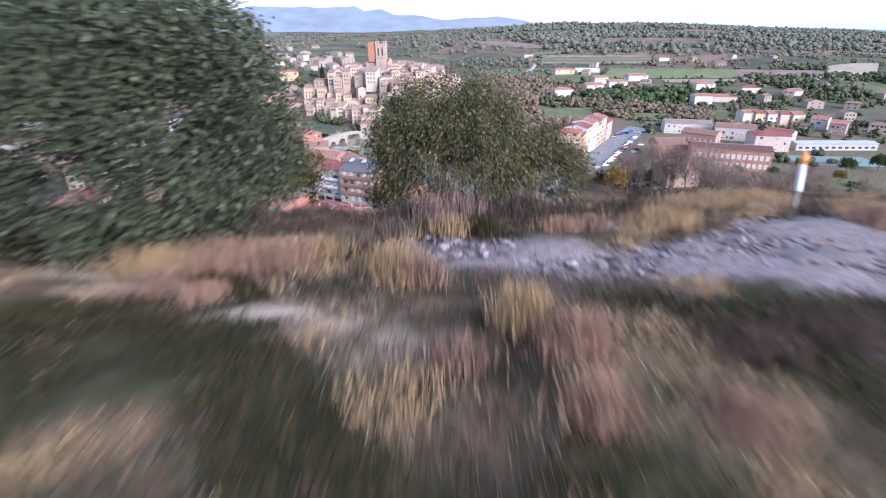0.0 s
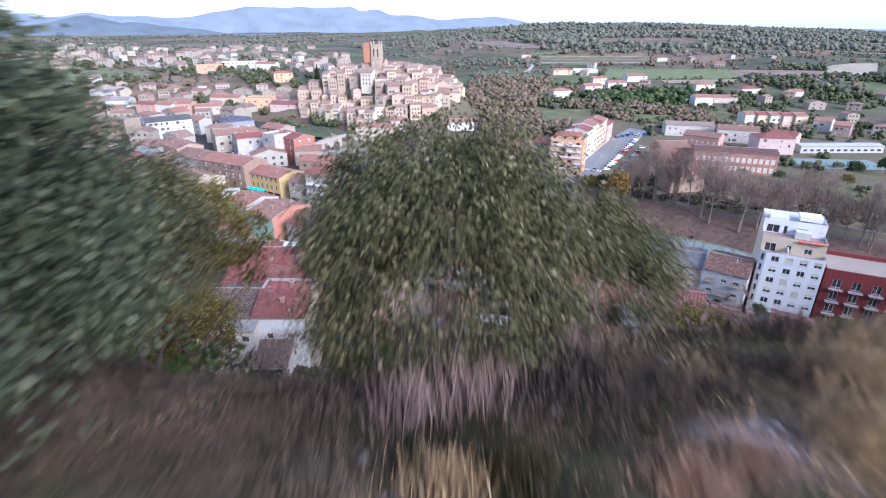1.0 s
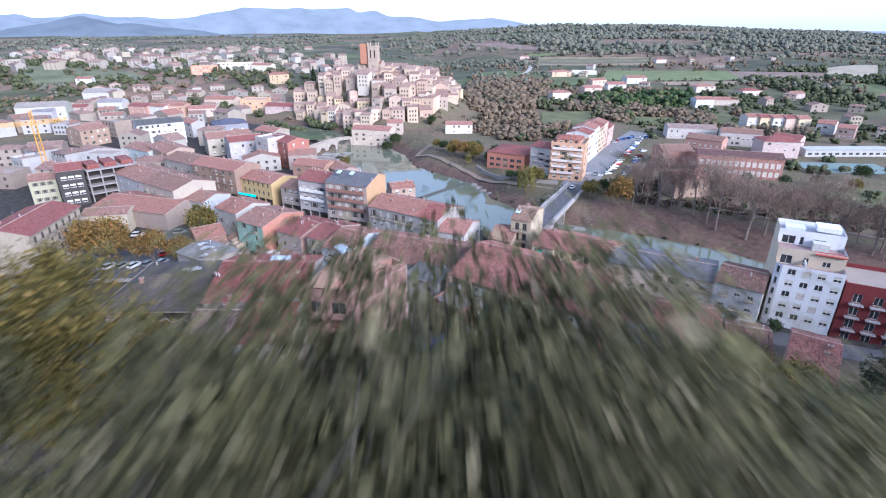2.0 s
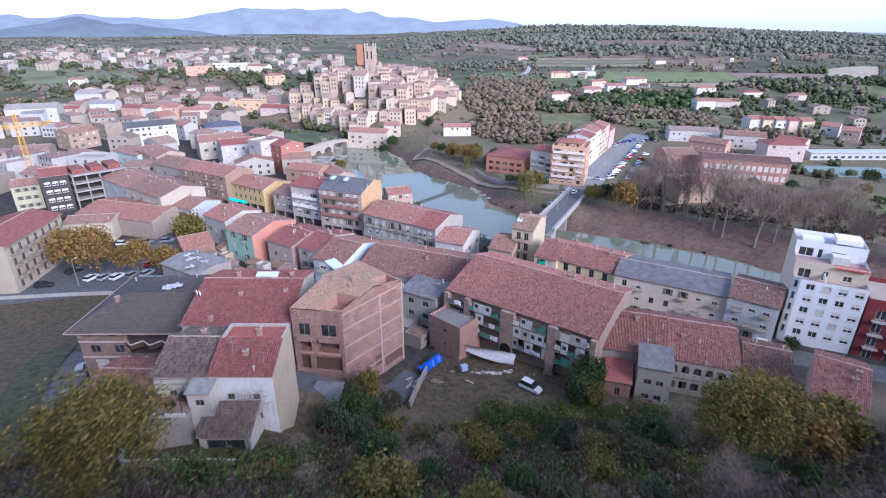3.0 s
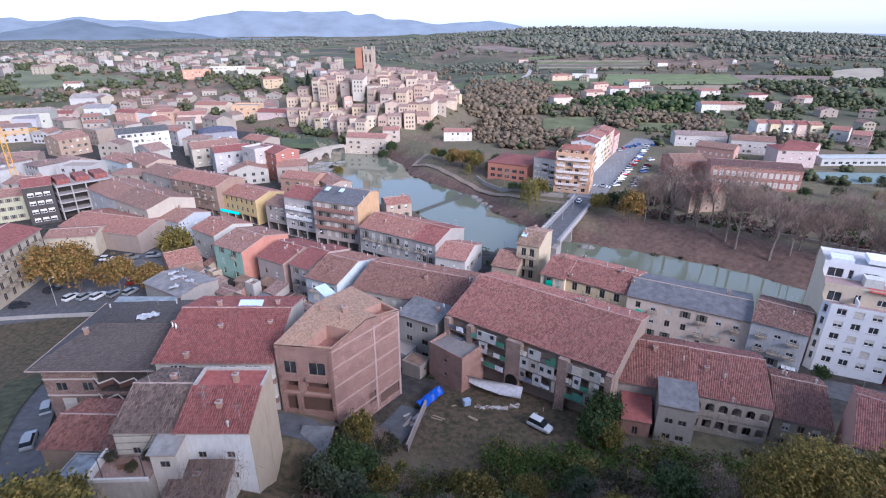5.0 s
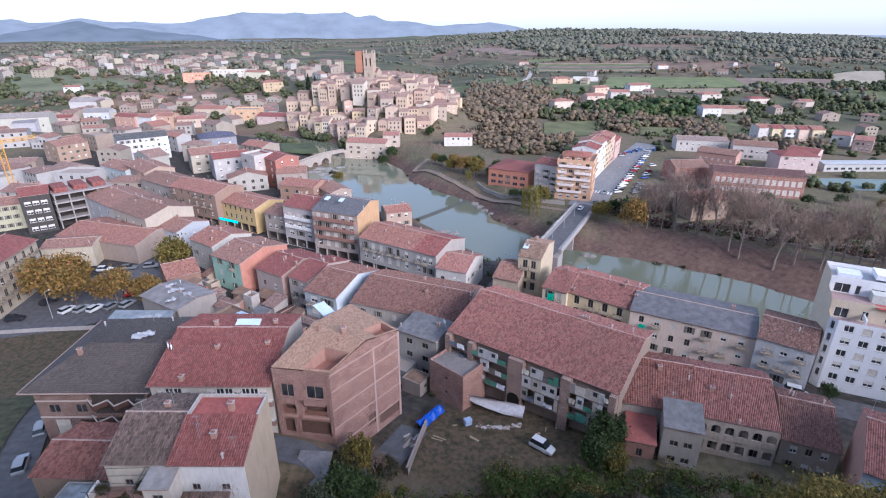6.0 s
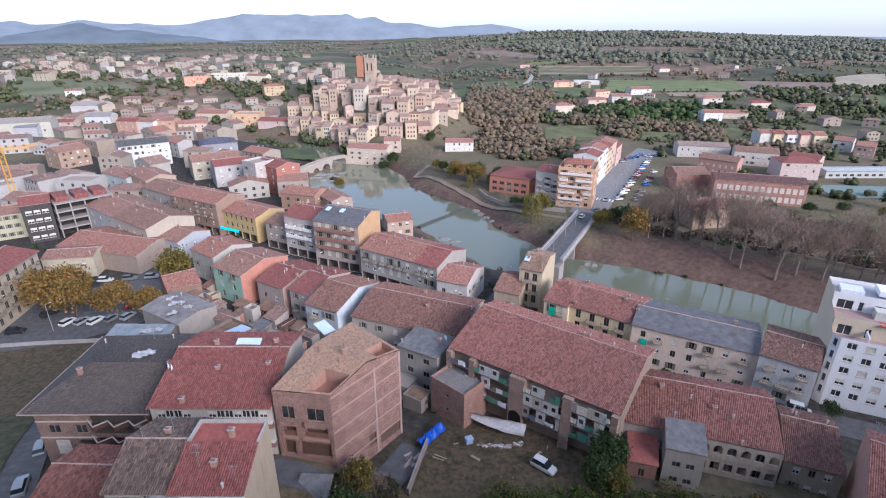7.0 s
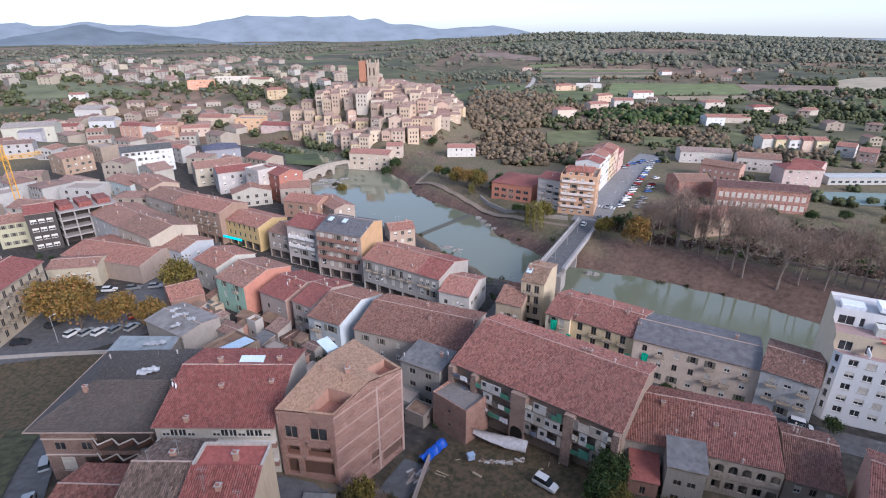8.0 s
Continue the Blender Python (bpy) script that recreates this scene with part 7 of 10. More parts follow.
field((78, 1401), (183, 1177), (276, 1079), (180, 1332), FIELD_BROWN, "reddish ploughed field on the hill")
field((494, 667), (536, 642), (691, 827), (551, 745), STUBBLE, "pale stubble field")
field((386, 655), (470, 640), (520, 700), (414, 745), FIELD_BROWN, "brown ploughed field")
field((85, 392), (124, 403), (143, 462), (99, 457), MEADOW, "green meadow below the villas")
field((156, 401), (183, 396), (198, 428), (170, 436), MEADOW, "small green meadow among trees")
field((216, 388), (238, 399), (256, 460), (236, 440), MEADOW, "green meadow strip beside a lane")
field((265, 600), (330, 590), (370, 640), (270, 628), FIELD_TAN, "dry terraced field")
field((-567, 796), (-432, 612), (-300, 640), (-373, 698), FIELD_OLIVE, "olive grass meadow below the newer quarter")
strip("field", [(-92, 398), (-84, 372), (-76, 345)], 30, plain("meadow_dark", (0.06, 0.075, 0.035), 0.97, 0.0, 0.3, 0.1), 0.3, "dark green meadow beside the old bridge", category="field", step=6)
strip("field", [(170, 222), (190, 218), (225, 205)], 34, MEADOW, 0.3, "green meadow by the river", category="field", step=6)
strip("field", [(196, 274), (238, 268)], 22, plain("court", (0.17, 0.22, 0.205), 0.9, 0.0, 0.1, 0.3), 0.25, "pale green hard sports court", category="sports court", step=6)
for k in range(8):  # zebra crossing
    u = Vector((0.50, 0.866))
    p = Vector((83.5, 264)) + Vector((0.866, -0.5)) * (k - 3.5) * 1.4
    s = Shape()
    s.box(-0.35, -2.0, 0, 0.35, 2.0, 0.01)
    ob = tagged(new("zebra_stripe", s.mesh("zebra_stripe", [PAINT])), "white painted crossing stripe on asphalt", "road marking", "zebra crossing")
    ob.matrix_world = Matrix.Translation((p.x, p.y, gz(p.x, p.y) + 0.16)) @ Matrix.Rotation(-math.radians(30), 4, "Z")


def road_bridge():
    a, b = Vector((43.4, 195.5)), Vector((70.5, 242.5))
    d = b - a
    ob = thing("road_bridge", Matrix.Translation((a.x, a.y, -7.0)) @ Matrix.Rotation(math.atan2(d.y, d.x), 4, "Z"), "concrete road bridge with pale parapets over the river", "bridge")
    ln, hw = d.length, 4.6
    s = Shape()
    s.box(0, -hw, -1.1, ln, hw, 0)
    part("deck", s.mesh("deck", [CONCRETE]), ob)
    s = Shape()
    s.box(0, -hw + 1.5, 0.004, ln, hw - 1.5, 0.03)
    part("carriageway", s.mesh("carriageway", [ASPHALT]), ob)
    for y in (-hw, hw - 1.45):
        s = Shape()
        s.box(0, y + 0.01, 0.004, ln, y + 1.44, 0.17)
        part("footway", s.mesh("footway", [PAVING]), ob)
    for y in (-hw, hw - 0.2):
        s = Shape()
        s.box(0, y, 0.18, ln, y + 0.2, 0.42)
        s.box(0, y + 0.06, 1.02, ln, y + 0.14, 1.12)
        for i in range(int(ln / 0.9)):
            s.box(i * 0.9, y + 0.07, 0.42, i * 0.9 + 0.08, y + 0.13, 1.02)
        part("parapet", s.mesh("parapet", [plaster((0.55, 0.54, 0.54))]), ob, "pale rail and kerb")
    for x in (ln * 0.36, ln * 0.70):
        s = Shape()
        s.box(x - 0.6, -hw + 0.8, -10, x + 0.6, hw - 0.8, -1.1)
        part("pier", s.mesh("pier", [CONCRETE]), ob)
    s = Shape()
    s.box(ln - 3, -hw, -7, ln + 4, hw, -1.1)
    part("abutment", s.mesh("abutment", [CONCRETE]), ob)
    s = Shape()
    s.box(-4, -hw, -7, 2, hw, -1.1)
    part("abutment", s.mesh("abutment", [CONCRETE]), ob)


road_bridge()


def arch_bridge(a, b, level, arches, rise=2.0, thick=3.4):
    """Old humped stone bridge with round arches of different width."""
    a, b = Vector(a), Vector(b)
    d, ln = b - a, (b - a).length
    ob = thing("stone_bridge", Matrix.Translation((a.x, a.y, 0)) @ Matrix.Rotation(math.atan2(d.y, d.x), 4, "Z"), "old humped stone bridge with round arches", "bridge")
    top = lambda x: level + rise * math.sin(math.pi * min(1, max(0, x / ln))) * (0.6 + 0.4 * x / ln)
    s, n = Shape(), 160
    under = []
    for i in range(n + 1):
        x = ln * i / n
        z = WATER - 2
        for c, r in arches:
            if abs(x - c) < r:
                z = max(z, WATER + 0.6 + math.sqrt(r * r - (x - c) ** 2) * 0.95)
        under.append((x, min(z, top(x) - 0.9)))
    for (x0, z0), (x1, z1) in zip(under, under[1:]):
        t0, t1 = top(x0) + 0.8, top(x1) + 0.8
        for y, flip in ((0, False), (thick, True)):
            f = [(x0, y, z0), (x1, y, z1), (x1, y, t1), (x0, y, t0)]
            s.face(f[::-1] if flip else f)
        s.face([(x0, 0, z0), (x0, thick, z0), (x1, thick, z1), (x1, 0, z1)])
        s.face([(x0, 0.3, t0 - 0.8), (x1, 0.3, t1 - 0.8), (x1, thick - 0.3, t1 - 0.8), (x0, thick - 0.3, t0 - 0.8)])
        for y0, y1 in ((0, 0.3), (thick - 0.3, thick)):
            s.face([(x0, y0, t0), (x1, y0, t1), (x1, y1, t1), (x0, y1, t0)])
    part("stonework", s.mesh("arches", [plaster((0.42, 0.37, 0.32), 0.5)]), ob)


arch_bridge((-73, 323), (-46.5, 367), -9.8, [(41, 7.0), (29, 3.6), (20, 2.8), (12.5, 2.1), (6.5, 1.6)])


def river_rocks():
    """Flat pale rock shelves and boulders in the shallow water."""
    rng = np.random.RandomState(8)
    stone = plaster((0.30, 0.28, 0.26), 0.6)
    spots = [(-58, 338, 7, 0.7), (-52, 333, 5, 0.5), (-62, 330, 6, 0.6), (-55, 325, 5, 0.6), (-50, 322, 4, 0.8), (-48, 341, 3.5, 0.5), (16, 285, 3.2, 0.9), (18, 283, 1.8, 0.6), (9, 232, 3.4, 0.5), (13, 229, 2.6, 0.5), (27, 262, 2.2, 1.1), (25, 267, 2.0, 1.2), (29, 257, 2.0, 1.0), (31, 252, 1.8, 1.0), (48, 212, 2.0, 0.8), (60, 205, 2.2, 0.9), (62, 204, 1.6, 1.0)]
    for x, y, r, h in spots:
        n, rings = 18, 4
        rr = 1 + 0.25 * rng.normal(size=n)
        v = []
        for q in range(rings):
            k = 1 - q / (rings - 0.6)
            v += [(x + r * k * rr[i] * math.cos(6.283 * i / n), y + 0.65 * r * k * rr[i] * math.sin(6.283 * i / n), WATER - 0.5 + (h + 0.5) * (1 - k ** 3) + 0.1 * rng.normal()) for i in range(n)]
        f = [(q * n + i, q * n + (i + 1) % n, (q + 1) * n + (i + 1) % n, (q + 1) * n + i) for q in range(rings - 1) for i in range(n)]
        f.append(tuple((rings - 1) * n + i for i in range(n)))
        tagged(new("river_rock", mesh_of("river_rock", v, f, [stone])), "flat pale grey rock rising from the shallow river", "rock", "rocks in the river")


river_rocks()


def weir():
    s = Shape()
    a, b = Vector((-2.5, 246.5, 0)), Vector((22, 273, 0))
    d = (b - a).normalized()
    side = Vector((d.y, -d.x, 0))
    prof = [(-0.5, -2.0), (-0.5, 0.35), (0.5, 0.35), (3.0, -0.15), (3.2, -2.0)]
    for (p0, z0), (p1, z1) in zip(prof, prof[1:]):
        s.face([a + side * p0 + Vector((0, 0, WATER + z0)), b + side * p0 + Vector((0, 0, WATER + z0)), b + side * p1 + Vector((0, 0, WATER + z1)), a + side * p1 + Vector((0, 0, WATER + z1))])
    tagged(new("weir", s.mesh("weir", [plaster((0.12, 0.12, 0.10), 0.5)])), "low dark concrete weir across the river", "weir")


weir()


def wall_run(name, line, tall, thick, mat, label, category="wall", sink=1.0):
    s = Shape()
    for a, b in zip(line, line[1:]):
        a, b = Vector(a), Vector(b)
        d = (b - a).normalized()
        n = Vector((-d.y, d.x)) * thick / 2
        k = max(1, int((b - a).length / 4))
        for i in range(k):
            p, q = a.lerp(b, i / k), a.lerp(b, (i + 1) / k)
            zp, zq = gz(p.x, p.y), gz(q.x, q.y)
            for sg in (1, -1):
                e, f = p + n * sg, q + n * sg
                face = [(e.x, e.y, zp - sink), (f.x, f.y, zq - sink), (f.x, f.y, zq + tall), (e.x, e.y, zp + tall)]
                s.face(face if sg < 0 else face[::-1])
            s.face([(p.x - n.x, p.y - n.y, zp + tall), (q.x - n.x, q.y - n.y, zq + tall), (q.x + n.x, q.y + n.y, zq + tall), (p.x + n.x, p.y + n.y, zp + tall)])
    return tagged(new(name, s.mesh(name, [mat])), label, category)


wall_run("retaining_wall", [(-108, 140), (-88, 142), (-70, 143)], 0.9, 0.4, plaster((0.42, 0.39, 0.36)), "low grey wall beside the car park")
wall_run("garden_wall", [(-2, 93), (-0.5, 99), (1.0, 104.5)], 1.6, 0.3, plaster((0.38, 0.32, 0.28)), "rough wall along the yard")
wall_run("quay_wall", [(96, 222), (130, 196), (175, 158)], 1.2, 0.4, plaster((0.36, 0.30, 0.26)), "low wall behind the bare trees")
wall_run("quay_wall", [(28, 283), (38, 262), (52, 250), (62, 246)], 1.8, 0.4, plaster((0.40, 0.36, 0.32)), "garden wall on the far bank")
wall_run("garden_wall", [(-38, 75), (-34, 68.5), (-20.5, 67)], 1.2, 0.3, plaster((0.60, 0.54, 0.46)), "pale wall round the courtyard")


# ---- the old town on its mound ----
def church(x, y, z):
    ob = thing("church", Matrix.Translation((x, y, z)) @ Matrix.Rotation(math.radians(-12), 4, "Z"), "sandstone church with a square bell tower", "church")
    stone = plaster((0.50, 0.40, 0.31), 0.45)
    s = Shape()
    s.box(-14, 3, -6, 6, 17, 11.5, 0, "u")
    s.face([(-14, 3, 11.5), (6, 3, 11.5), (6, 10, 14.5), (-14, 10, 14.5)], 1)
    s.face([(6, 17, 11.5), (-14, 17, 11.5), (-14, 10, 14.5), (6, 10, 14.5)], 1)
    s.face([(-14, 17, 11.5), (-14, 3, 11.5), (-14, 10, 14.5)], 0)
    s.face([(6, 3, 11.5), (6, 17, 11.5), (6, 10, 14.5)], 0)
    part("nave", s.mesh("nave", [stone, tiles(CLAY)]), ob)
    t = Shape()
    Z = (0, 0, 1)
    belfry = [(1.6, 16.5, 2.9, 22.5), (5.1, 16.5, 6.4, 22.5)]
    for o, ux, inn in (((-4, 0, 0), (1, 0, 0), (0, 1, 0)), ((4, 0, 0), (0, 1, 0), (-1, 0, 0)), ((4, 8, 0), (-1, 0, 0), (0, -1, 0)), ((-4, 8, 0), (0, -1, 0), (1, 0, 0))):
        plane_with_holes(t, o, ux, Z, inn, 8, 26, belfry + [(3.6, 8.0, 4.4, 10.5)], 0, 0.9)
    # dark box behind the belfry openings, inner shade put into its colour
    t.box(-3.2, 0.8, 16.0, 3.2, 7.2, 23, 1, "u")
    t.face([(-4, 0, 26), (4, 0, 26), (4, 8, 26), (-4, 8, 26)], 0)
    t.box(-4.4, -0.4, 14.5, 4.4, 8.4, 15.1, 0)
    t.box(-4.3, -0.3, 25.2, 4.3, 8.3, 25.8, 0)
    for px in (-4, 3):
        for py in (0, 7):
            t.box(px, py, 25.8, px + 1, py + 1, 28.5, 0)
    t.box(-4, 0, -6, 4, 8, 0, 0, "ud")
    part("bell_tower", t.mesh("bell_tower", [stone, plaster((0.08, 0.06, 0.05))]), ob)
    r = Shape()
    r.box(-11, 1, 11.5, -5, 7, 27.5, 0)
    part("scaffold_tower", r.mesh("scaffold_tower", [plaster((0.50, 0.24, 0.15), 0.4)]), ob, "reddish second tower")
    for px in (-13.5, -9, 1.5, 5.5):
        b = Shape()
        b.box(px, 1.8, -6, px + 1.2, 3, 10)
        part("buttress", b.mesh("buttress", [stone]), ob)


church(-42, 482, 17.5)


def old_town():
    rng = random.Random(77)
    walls = [(0.62, 0.48, 0.35), (0.66, 0.54, 0.41), (0.54, 0.41, 0.31), (0.68, 0.60, 0.49), (0.58, 0.45, 0.35), (0.66, 0.52, 0.33), (0.50, 0.41, 0.33), (0.56, 0.40, 0.31)]
    roofs = [(0.42, 0.285, 0.225), (0.38, 0.25, 0.20), (0.46, 0.33, 0.26), (0.36, 0.225, 0.18)]
    labels = {0: "old ochre stone house with a clay tile roof", 1: "old sand-coloured house with a clay tile roof"}
    row, y = 0, 400.0
    while y < 570:
        half = 72 * math.sqrt(max(0.05, 1 - ((y - 486) / 98.0) ** 2))
        x = -40 - half + rng.uniform(0, 5)
        while x < -40 + half - 4:
            w, d = rng.uniform(5.2, 9.6), rng.uniform(6.5, 9.5)
            yy = y + rng.uniform(-3, 3)
            clear = math.hypot(x + w / 2 + 42, (yy + 4 - 490) * 0.9) > 17 and river_away(np.array([x, x + w]), np.array([yy, yy])).min() > 2
            if clear and rng.random() < 0.93:
                t = rng.uniform(-0.45, 0.35)
                z = gz(x + w / 2, yy + d / 2) - 0.6
                k = rng.randrange(2)
                h = rng.choice([5.4, 6.4, 7.4, 8.6, 9.8, 11.0])
                house(x, yy, x + w * math.cos(t), yy + w * math.sin(t), z, h, d, rng.choice(walls), rng.choice(roofs), kind=rng.choice(["gx", "gx", "gy", "shed", "hip"]), rise=0.3, front=(2 if h < 8 else 3, rng.choice([2, 3])), win=(1.0, 1.5), sunk=6, style=rng.choice(["plain", "plain", "mixed"]), label=labels[k], group="old town houses")
            x += w + rng.choice([0.1, 0.2, 0.4, 2.2])
        y += rng.uniform(8.8, 10.4)
        row += 1


old_town()


def joined(things, name, label, category):
    """One object of kind stuff from many distant things."""
    mats, co, loops, sizes, idx, uvs, n, gone = [], [], [], [], [], [], 0, []
    for ob in things:
        for p in ob.children:
            me, m = p.data, np.array(ob.matrix_world @ p.matrix_basis)
            v = np.empty(len(me.vertices) * 3)
            me.vertices.foreach_get("co", v)
            v = v.reshape(-1, 3) @ m[:3, :3].T + m[:3, 3]
            lo = np.empty(len(me.loops), dtype=np.int32)
            me.loops.foreach_get("vertex_index", lo)
            sz = np.empty(len(me.polygons), dtype=np.int32)
            me.polygons.foreach_get("loop_total", sz)
            mi = np.empty(len(me.polygons), dtype=np.int32)
            me.polygons.foreach_get("material_index", mi)
            uv = np.zeros(len(me.loops) * 2, dtype=np.float32)
            if me.uv_layers:
                me.uv_layers[0].data.foreach_get("uv", uv)
            slots = []
            for q in me.materials:
                if q not in mats:
                    mats.append(q)
                slots.append(mats.index(q))
            co.append(v)
            loops.append(lo + n)
            sizes.append(sz)
            idx.append(np.array(slots, dtype=np.int32)[mi])
            uvs.append(uv)
            n += len(v)
            gone.append(p)
        gone.append(ob)
    bpy.data.batch_remove(gone)
    co, loops, sizes, idx, uvs = (np.concatenate(q) for q in (co, loops, sizes, idx, uvs))
    out = bpy.data.meshes.new(name)
    out.vertices.add(len(co))
    out.vertices.foreach_set("co", co.astype(np.float32).ravel())
    out.loops.add(len(loops))
    out.loops.foreach_set("vertex_index", loops)
    out.polygons.add(len(sizes))
    out.polygons.foreach_set("loop_start", np.concatenate([[0], np.cumsum(sizes)[:-1]]).astype(np.int32))
    for q in mats:
        out.materials.append(q)
    out.polygons.foreach_set("material_index", idx)
    out.uv_layers.new(name="UVMap").data.foreach_set("uv", uvs)
    out.update(calc_edges=True)
    return tagged(new(name, out), label, category, kind="stuff")


def scatter_houses(seed, n, x0, x1, y0, y1, keep, walls, roofs, label, group, big=1.0, gap=15, join="", low=False):
    rng = random.Random(seed)
    placed, made = [], []
    tries = 0
    while len(placed) < n and tries < n * 40:
        tries += 1
        x, y = rng.uniform(x0, x1), rng.uniform(y0, y1)
        if not keep(x, y) or any(abs(x - a) < gap and abs(y - b) < gap * 0.9 for a, b in placed):
            continue
        placed.append((x, y))
        w, d, t = rng.uniform(9, 17) * big, rng.uniform(9, 12) * big, rng.choice([-0.55, -0.6, 0.3, -0.1]) + rng.uniform(-0.1, 0.1)
        h = rng.choice([4.2, 5.0, 5.8, 6.4]) if low else rng.choice([5.8, 6.4, 8.8, 9.2])
        made.append(house(x, y, x + w * math.cos(t), y + w * math.sin(t), gz(x, y) - 0.3, h, d, rng.choice(walls), rng.choice(roofs), kind=rng.choice(["gx", "gx", "hip", "gy", "hip" if low else "flat"]), rise=0.3, front=(2 if h < 8 else 3, rng.choice([2, 3, 4])), win=(1.3, 1.4), style="plain", label=label, group=group, sunk=6, chimneys=rng.choice([0, 1, 1, 2])))
    if join:
        joined(made, "distant_houses", join, "houses")
    return placed


TAKEN = [o.matrix_world.translation.copy() for o in bpy.data.objects if o.parent is None and o.get("category") in ("house", "apartment block", "hall", "school", "tenement", "workshop")]
free = lambda x, y, r=17: all(math.hypot(x - p.x - 5, y - p.y - 5) > r for p in TAKEN) and float(river_away(np.array(x), np.array(y))) > 14
PALE = [(0.38, 0.33, 0.27), (0.43, 0.40, 0.35), (0.35, 0.28, 0.22), (0.38, 0.32, 0.26), (0.46, 0.44, 0.42), (0.31, 0.255, 0.21)]
ROOFS = [CLAY, (0.33, 0.20, 0.16), CLAY_OLD, (0.36, 0.235, 0.19), CLAY_BROWN, (0.28, 0.19, 0.16)]
CREAMY = [(0.43, 0.38, 0.32), (0.50, 0.47, 0.43), (0.40, 0.33, 0.27), (0.45, 0.39, 0.30), (0.37, 0.33, 0.29)]
# clay muted for the far roofs, the haze of distance put into the colour
VILLA_ROOFS = [(0.36, 0.21, 0.165), (0.33, 0.20, 0.16), (0.38, 0.25, 0.20), (0.30, 0.20, 0.165)]
scatter_houses(1, 44, -270, -60, 225, 425, lambda x, y: free(x, y) and y < 440 - 0.15 * x and not (-150 < x < -95 and y < 235) and not (x > -140 and y > 322) and not (x > -90 and y > 265) and not (x < -165 and 290 < y < 345) and not (x < -195 and 375 < y < 402), PALE, ROOFS, "town house with a clay tile roof in the dense quarter", "houses of the lower town", gap=14)
scatter_houses(2, 34, -340, -110, 440, 600, lambda x, y: free(x, y) and math.hypot(x + 36, y - 486) > 108, CREAMY, VILLA_ROOFS, "low house with a tile roof beyond the river", "houses beyond the river", gap=20, low=True)
scatter_houses(3, 80, -640, -40, 690, 960, lambda x, y: free(x, y, 24) and (x < -60 - 0.3 * (y - 690) or y < 780), CREAMY, VILLA_ROOFS, "pale house in the newer quarter on the terrace", "houses on the terrace", 1.15, 24, "pale houses of a newer quarter on the terrace")
scatter_houses(4, 18, 230, 520, 330, 520, lambda x, y: free(x, y, 20) and x > 250 + 0.2 * (y - 330), CREAMY, VILLA_ROOFS, "villa with a tile roof among gardens", "villas beyond the school", 0.9, 24, low=True)
scatter_houses(5, 9, 170, 560, 560, 860, lambda x, y: free(x, y, 34) and not in_fields(np.array([x + 5.0]), np.array([y + 5.0]), 12)[0], CREAMY, VILLA_ROOFS, "country villa with a tile roof", "villas in the fields", 0.9, 60, "scattered pale villas in the fields", low=True)
scatter_houses(6, 40, -900, -300, 980, 1500, lambda x, y: free(x, y, 24), CREAMY, VILLA_ROOFS, "distant pale house on the plain", "distant houses", 1.5, 40, "distant pale houses on the plain")


